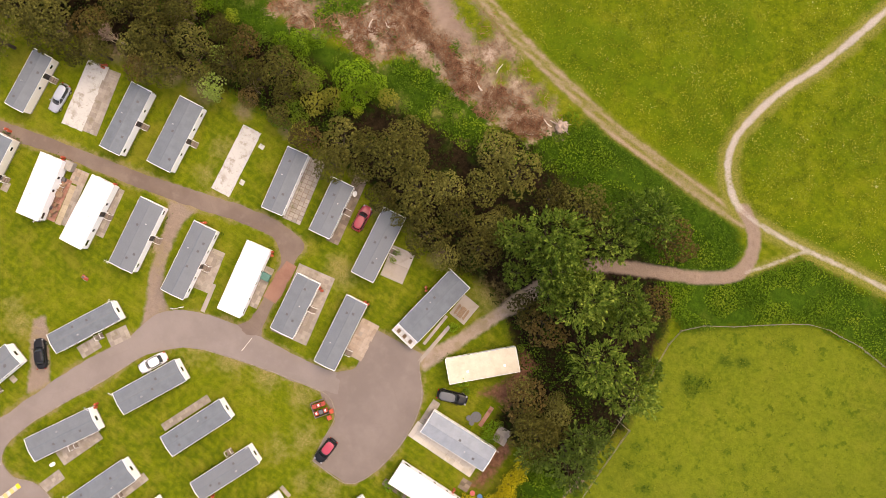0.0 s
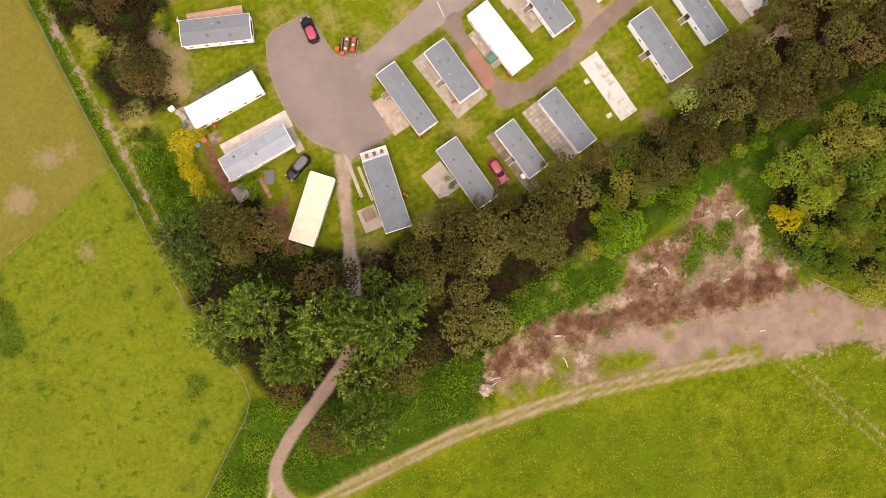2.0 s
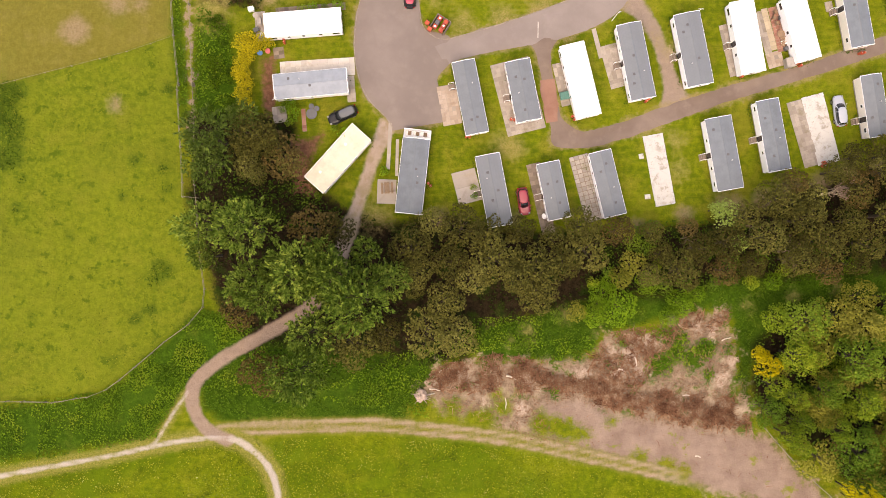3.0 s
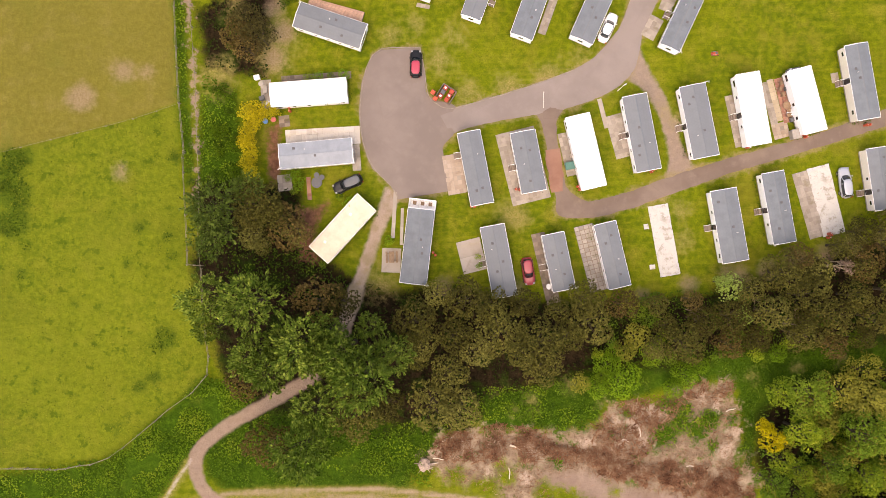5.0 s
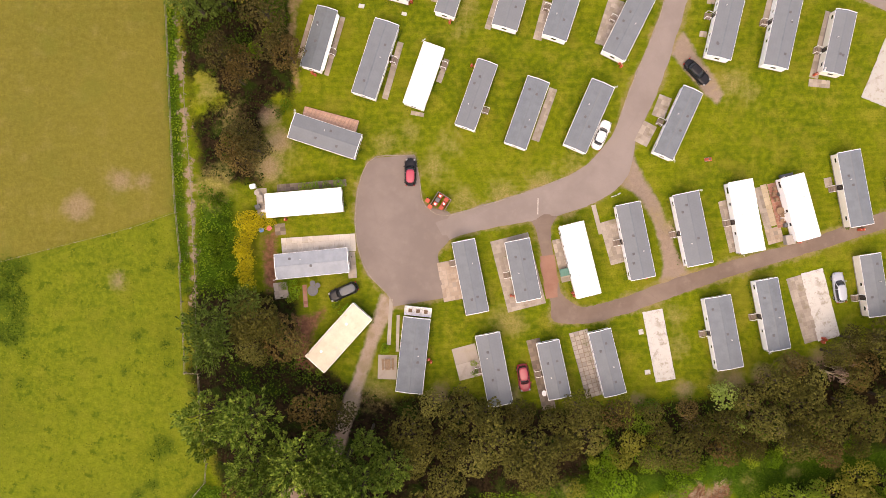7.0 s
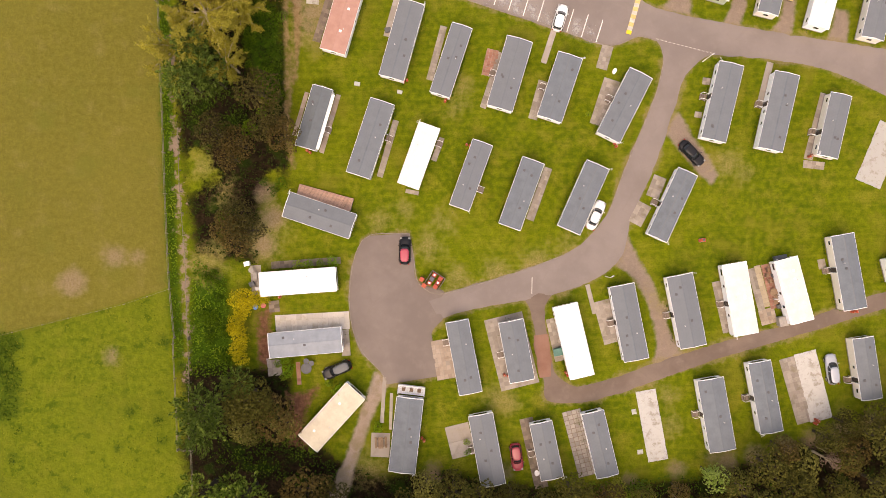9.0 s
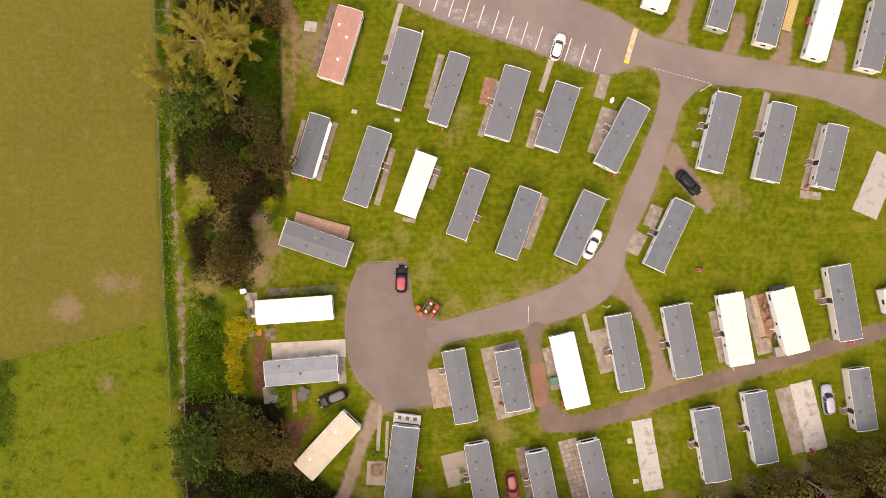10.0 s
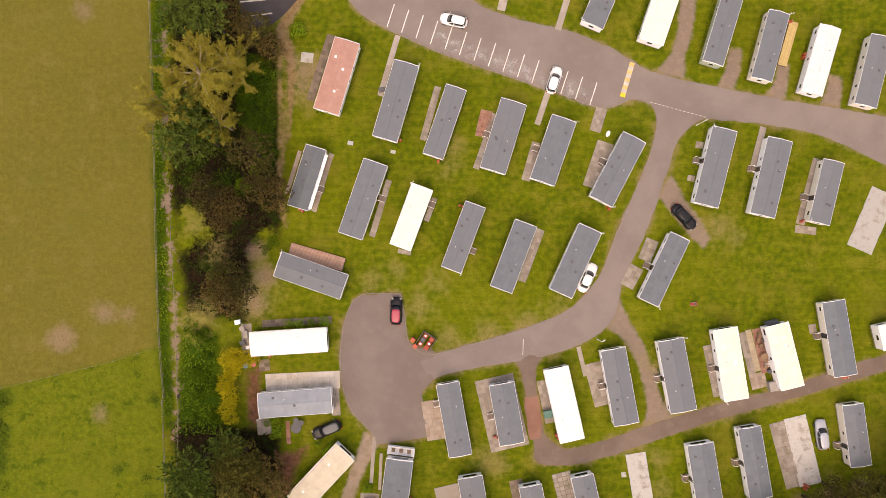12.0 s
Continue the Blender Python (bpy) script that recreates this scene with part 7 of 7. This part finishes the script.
def fence(line, label, gap=2.4, height=1.15, rails=2, lean=0.03, wire=False):
    p = spline(line, gap)
    r = np.random.default_rng(len(p))
    root = holder("fence", p[0][0], p[0][1], 0, 0, label=label, category="fence")
    o = np.array([p[0][0], p[0][1]])
    post = None
    for x, y in p - o:
        if post is None:
            post = part("post", box((-0.06, -0.06, -0.1), (0.06, 0.06, height), 0.015), M_POST, root)
            ob = post
        else:
            ob = link_mesh("post", post.data, None, root)
        ob.matrix_basis = pose(x, y, 0, *r.normal(0, 2.0, 2), r.uniform(0, 90))
    for a, b in zip(p[:-1] - o, p[1:] - o):
        for k in range(rails):
            z = height * (0.9 - 0.42 * k) + r.normal(0, lean)
            bm = bmesh.new()
            u, w = Vector((*a, z)), Vector((*b, z + r.normal(0, lean)))
            m = Matrix.Translation((u + w) / 2) @ (w - u).to_track_quat("Z", "Y").to_matrix().to_4x4() @ Matrix.Diagonal((0.02 if wire else 0.035, 0.03 if wire else 0.1, (w - u).length + 0.05, 1))
            bmesh.ops.create_cube(bm, size=1.0, matrix=m)
            part("rail", bm, M_POST, root)
    return root


fence([(-41.4, 40.2), (-41.3, 35.5), (-40.9, 25.1), (-40.5, 9.3), (-40.2, -2.6), (-39.8, -13.3), (-39.2, -20.1), (-39.4, -21.0), (-39.0, -31.4), (-38.9, -36.0)], "weathered post and rail fence along the sports field", 2.6)
fence([(-38.9, -36.0), (-36.9, -36.2)], "short weathered cross rail fence", 1.5)
fence([(-38.3, 9.3), (-38.1, 0.5), (-37.5, -9.0), (-37.2, -20.1), (-37.2, -20.3), (-37.1, -26.6), (-37.3, -32.2), (-37.0, -36.6)], "weathered post and rail fence beside the copse", 2.6, rails=1)
fence([(-37.0, -36.6), (-36.8, -43.3), (-36.4, -51.6), (-41.8, -56.3), (-50.3, -63.0), (-54.7, -64.1), (-57.7, -64.6), (-62.0, -64.4), (-79.9, -64.1)], "grey post and rail fence round the pasture", 2.6)
fence([(-41.3, 27.5), (-39.6, 27.6)], "short pale cross rail between two fences", 1.0, rails=1)
fence([(-41.2, 29.8), (-39.7, 29.8)], "short pale cross rail between two fences", 1.0, rails=1)
fence([(42.2, -70.0), (45.7, -74.2), (49.6, -78.2), (53.5, -81.7)], "grey post and rail fence beside the clearing", 2.6)
fence([(-40.0, -13.3), (-46.5, -15.4), (-54.4, -17.3), (-62.4, -19.2), (-74.4, -22.2)], "low rope on short pegs across the grass", 5.0, 0.35, 1, 0.01, True)

# ---- gas bottles, bins and small things ----


def gas_bottles(x, y, turn):
    for k, d in enumerate((-0.24, 0.24)):
        a = radians(turn)
        g = holder("gas_bottle", x + d * math.cos(a), y + d * math.sin(a), 0, turn, label="orange-red propane bottle standing by a caravan", category="gas bottle", group="gas bottles")
        bm = bmesh.new()
        cylinder(bm, 0.19, 0.0, 0.95, seg=14)
        cylinder(bm, 0.19, 0.95, 1.08, seg=14, r2=0.09)
        part("body", bm, M_ORANGE, g)
        bm = bmesh.new()
        cylinder(bm, 0.05, 1.08, 1.2, seg=8)
        part("valve", bm, M_STEEL, g, "metal valve")


for k, (bx, by) in enumerate([(-6.14, 15.71), (-0.47, 12.99), (23.40, 6.29), (2.65, 6.53), (50.87, 4.45), (50.99, 27.71), (16.12, -25.93), (7.59, -26.01), (61.54, -10.79), (51.13, -33.03), (-4.26, -34.92), (1.27, -28.34), (26.53, -23.63), (39.84, -20.31), (47.87, -19.02), (56.70, -17.60), (51.22, -33.13), (-24.32, -14.38), (-19.94, 5.89), (48.92, 32.50)]):
    gas_bottles(bx, by, 20 + 47 * k)


def wheelie_bin(x, y, turn, body, lid, label):
    b = holder("wheelie_bin", x, y, 0, turn, label=label, category="bin", group="refuse bins")
    bm = bmesh.new()
    bmesh.ops.create_cube(bm, size=1.0, matrix=Matrix.Translation((0, 0, 0.53)) @ Matrix.Diagonal((0.56, 0.52, 0.94, 1)))
    for v in bm.verts:
        if v.co.z < 0.2:
            v.co.x *= 0.8
            v.co.y *= 0.8
    part("body", bm, body, b)
    part("lid", box((-0.31, -0.29, 1.0), (0.31, 0.29, 1.07), 0.03), lid, b)
    part("handle", box((-0.3, 0.28, 0.96), (0.3, 0.36, 1.0), 0.01), M_RUBBER, b)
    for s in (-0.25, 0.25):
        bm = bmesh.new()
        bmesh.ops.create_cone(bm, cap_ends=True, segments=12, radius1=0.1, radius2=0.1, depth=0.05, matrix=Matrix.Translation((s, 0.22, 0.1)) @ Matrix.Rotation(math.pi / 2, 4, "Y"))
        part("wheel", bm, M_RUBBER, b)


def bin_store(x, y, turn):
    """A low timber pen that holds two rows of refuse bins."""
    pen = holder("bin_store", x, y, 0, turn, label="dark timber pen holding two rows of red refuse bins", category="bin store")
    for lo, hi in (((-1.1, -1.05, 0), (-1.02, 1.05, 1.1)), ((1.02, -1.05, 0), (1.1, 1.05, 1.1)), ((-1.1, 1.0, 0), (1.1, 1.08, 1.1))):
        part("side_panel", box(lo, hi, 0.01), M_STEPS, pen)
    m = pen.matrix_basis
    for i, col in enumerate((-0.5, 0.5)):
        for j, row in enumerate((-0.66, 0.0, 0.66)):
            p = m @ Vector((col, row, 0))
            dark = i == 0 and j == 1
            wheelie_bin(p.x, p.y, turn, M_VENT if dark else M_BINRED, M_VENT if dark else M_BINRED, "dark grey refuse bin in a timber pen" if dark else "red refuse bin in a timber pen")
            if (i + j) % 2:
                continue
            q = holder("paper_notice", p.x, p.y, 1.075, turn, label="white notice lying on a bin lid", category="notice")
            part("sheet", box((-0.14, -0.12, 0), (0.14, 0.12, 0.012)), M_TRIM, q)


def street_lamp(x, y):
    s = holder("street_lamp", x, y, 0, 30, label="slim white street lamp post on a grass verge", category="street lamp", group="street lamps")
    bm = bmesh.new()
    cylinder(bm, 0.07, -0.05, 1.2, seg=10)
    cylinder(bm, 0.04, 1.2, 3.9, seg=10)
    part("post", bm, M_TRIM, s)
    part("arm", box((-0.02, -0.02, 3.85), (0.35, 0.02, 3.9)), M_TRIM, s)
    part("lantern", box((0.12, -0.09, 3.78), (0.55, 0.09, 3.88), 0.03), M_STEEL, s)


def garden_chair(x, y, turn):
    c = holder("garden_chair", x, y, 0.06, turn, label="brown wooden garden chair on a patio", category="chair", group="patio chairs")
    part("seat", box((-0.26, -0.26, 0.4), (0.26, 0.26, 0.46), 0.02), M_WOOD, c)
    part("backrest", box((0.2, -0.26, 0.46), (0.27, 0.26, 0.95), 0.02), M_WOOD, c)
    for lx in (-0.22, 0.22):
        for ly in (-0.22, 0.22):
            part("leg", box((lx - 0.03, ly - 0.03, 0), (lx + 0.03, ly + 0.03, 0.41)), M_WOOD, c)


def round_table(x, y, rad, material, label):
    t = holder("garden_table", x, y, 0.0, 0, label=label, category="table")
    bm = bmesh.new()
    cylinder(bm, rad, 0.66, 0.72, seg=20)
    part("tabletop", bm, material, t)
    bm = bmesh.new()
    cylinder(bm, 0.06, 0.03, 0.67, seg=8)
    part("pedestal", bm, material, t)
    bm = bmesh.new()
    cylinder(bm, rad * 0.5, 0.0, 0.05, seg=12)
    part("foot", bm, material, t)


def oval_tub(x, y, turn):
    g = holder("plastic_tub", x, y, 0.0, turn, label="white oval plastic tub lying on grass", category="tub")
    bm = bmesh.new()
    cylinder(bm, 0.2, 0.0, 0.22, seg=20, r2=0.25)
    bmesh.ops.scale(bm, vec=(1.7, 1, 1), verts=bm.verts)
    part("shell", bm, M_TRIM, g)
    bm = bmesh.new()
    cylinder(bm, 0.27, 0.22, 0.25, seg=20)
    bmesh.ops.scale(bm, vec=(1.7, 1, 1), verts=bm.verts)
    part("rim", bm, M_TRIM, g)


def mower(x, y, turn):
    g = holder("lawn_mower", x, y, 0.0, turn, label="small red lawn mower standing on open grass", category="mower")
    part("deck", box((-0.32, -0.26, 0.12), (0.32, 0.26, 0.34), 0.06), M_ORANGE, g)
    part("engine", box((-0.14, -0.14, 0.34), (0.16, 0.14, 0.52), 0.04), M_VENT, g, "dark engine cover")
    part("grass_box", box((-0.72, -0.22, 0.14), (-0.33, 0.22, 0.46), 0.06), M_BINRED, g)
    for sy in (-1, 1):
        part("handle", box((-0.8, sy * 0.22 - 0.015, 0.62), (-0.1, sy * 0.22 + 0.015, 0.65)), M_STEEL, g)
        for wx in (-0.24, 0.26):
            bm = bmesh.new()
            bmesh.ops.create_cone(bm, cap_ends=True, segments=12, radius1=0.11, radius2=0.11, depth=0.06, matrix=Matrix.Translation((wx, sy * 0.28, 0.11)) @ Matrix.Rotation(math.pi / 2, 4, "X"))
            part("wheel", bm, M_RUBBER, g)


def satellite_dish(x, y, turn):
    g = holder("satellite_dish", x, y, 0.0, turn, label="white satellite dish on a short ground pole", category="satellite dish")
    bm = bmesh.new()
    cylinder(bm, 0.03, -0.05, 1.1, seg=8)
    part("pole", bm, M_STEEL, g)
    verts, faces = [(0.0, 0.0, 1.1)], []
    for k in (1, 2, 3):
        for e in range(16):
            a = 2 * math.pi * e / 16
            rad = 0.14 * k
            verts.append((rad * math.cos(a) * 0.8 + 0.1 * k * k / 9, rad * math.sin(a), 1.1 + rad * math.cos(a) * 0.55 + 0.1 * k * k / 9))
    faces += [(0, 1 + e, 1 + (e + 1) % 16) for e in range(16)]
    for k in (0, 1):
        faces += [(1 + k * 16 + e, 17 + k * 16 + e, 17 + k * 16 + (e + 1) % 16, 1 + k * 16 + (e + 1) % 16) for e in range(16)]
    link_mesh("bowl", raw_mesh("bowl", verts, faces, True), M_TRIM, g)
    part("feed_arm", box((0.0, -0.015, 1.08), (0.45, 0.015, 1.11)), M_STEEL, g)


def picnic_table(x, y, turn):
    """A timber table with a bench fixed along either side."""
    t = holder("picnic_table", x, y, 0.06, turn, label="weathered wooden picnic table with benches on concrete", category="table")
    for k in range(5):
        part("top_board", box((-0.8, -0.36 + k * 0.145, 0.7), (0.8, -0.23 + k * 0.145, 0.74), 0.008), M_WOOD, t)
    for s in (-1, 1):
        for k in range(2):
            a = s * 0.72 - 0.14 + k * 0.145
            part("bench_board", box((-0.8, a, 0.42), (0.8, a + 0.13, 0.46), 0.008), M_WOOD, t)
        part("cross_beam", box((s * 0.55 - 0.04, -0.85, 0.36), (s * 0.55 + 0.04, 0.85, 0.42)), M_WOOD, t)
        for e in (-1, 1):
            bm = bmesh.new()
            p, q = Vector((s * 0.55, e * 0.62, 0.0)), Vector((s * 0.55, e * 0.25, 0.7))
            bmesh.ops.create_cube(bm, size=1.0, matrix=Matrix.Translation((p + q) / 2) @ (q - p).to_track_quat("Z", "Y").to_matrix().to_4x4() @ Matrix.Diagonal((0.05, 0.09, (q - p).length, 1)))
            part("leg", bm, M_WOOD, t)


def storage_box(x, y, turn, lx, ly, lz, material, label):
    s = holder("storage_box", x, y, 0.0, turn, label=label, category="box")
    part("body", box((-lx / 2, -ly / 2, 0), (lx / 2, ly / 2, lz * 0.88), 0.02), material, s)
    part("lid", box((-lx / 2 - 0.03, -ly / 2 - 0.03, lz * 0.88), (lx / 2 + 0.03, ly / 2 + 0.03, lz), 0.03), material, s)


def plant_pot(x, y, colour):
    mat = plain(colour + "_pot", (0.08, 0.2, 0.45) if colour == "blue" else (0.5, 0.12, 0.12), 0.5)
    p = holder("plant_pot", x, y, 0.0, 0, label="round " + colour + " plastic tub on the ground", category="pot")
    bm = bmesh.new()
    cylinder(bm, 0.28, 0, 0.5, seg=16, r2=0.36)
    part("tub", bm, mat, p)
    bm = bmesh.new()
    cylinder(bm, 0.38, 0.5, 0.54, seg=16)
    part("rim", bm, mat, p)


bin_store(-2.31, -12.57, -33.5)
wheelie_bin(-4.15, -12.33, -33.5, M_ORANGE, M_ORANGE, "orange-red refuse bin beside the bin store")
wheelie_bin(-3.83, -13.21, -33.5, M_ORANGE, M_ORANGE, "orange-red refuse bin beside the bin store")
street_lamp(35.96, 18.00)
street_lamp(21.86, -12.28)
garden_chair(44.66, -11.58, 200)
garden_chair(44.50, -12.38, 170)
garden_chair(44.90, -13.17, 190)
garden_chair(45.69, -15.40, 90)
garden_chair(45.69, -16.12, 80)
round_table(45.36, -14.74, 0.55, M_WOOD, "round brown garden table on a patio")
storage_box(45.92, -15.22, 10.0, 0.75, 0.5, 0.45, M_TRIM, "white plastic box on a brick patio")
storage_box(45.92, -15.85, 10.0, 0.75, 0.5, 0.45, M_TRIM, "white plastic box on a brick patio")
storage_box(46.24, -16.73, 15.0, 0.7, 0.5, 0.7, M_VENT, "dark covered box on a brick patio")
storage_box(45.53, -12.34, 15.0, 0.7, 0.5, 0.7, M_VENT, "dark covered box on a brick patio")
round_table(-20.61, -24.72, 0.75, M_VENT, "oval grey garden table on the lawn")
round_table(-20.61, -23.68, 0.38, M_VENT, "small round grey garden stool on the lawn")
round_table(-19.89, -24.00, 0.38, M_VENT, "small round grey garden stool on the lawn")
storage_box(46.48, -18.81, 100.0, 1.3, 1.2, 1.3, M_SKIRT, "grey storage shed beside a cream caravan")
storage_box(46.33, -9.94, 12.0, 1.7, 0.7, 0.9, M_VENT, "dark storage chest behind a cream caravan")
storage_box(14.96, -22.80, 100.0, 1.0, 1.3, 0.8, M_TEAL, "green plastic storage chest beside a white caravan")
mower(35.68, -7.28, 5.7)
storage_box(-28.85, -9.85, 12.0, 0.75, 0.6, 0.8, M_TRIM, "white box beside a white caravan")
storage_box(-27.75, -11.55, 93.0, 0.95, 0.55, 0.5, M_SKIRT, "grey garden box on paving")
storage_box(-28.2, -12.75, 20.0, 0.7, 0.6, 0.6, M_VENT, "dark garden box on paving")
storage_box(-27.4, -13.4, 10.0, 0.6, 0.45, 0.5, M_STEEL, "grey metal box on paving")
round_table(-28.25, -10.75, 0.38, M_SKIRT, "small round grey garden table on paving")
storage_box(-8.55, 22.96, 10.0, 0.8, 0.6, 0.6, M_VENT, "dark box on a concrete path")
plant_pot(-27.75, -15.99, "blue")
plant_pot(-26.63, -15.77, "red")
picnic_table(-10.21, -35.31, -88.2)
oval_tub(23.43, 16.76, 63.4)
satellite_dish(11.76, -39.67, 200)
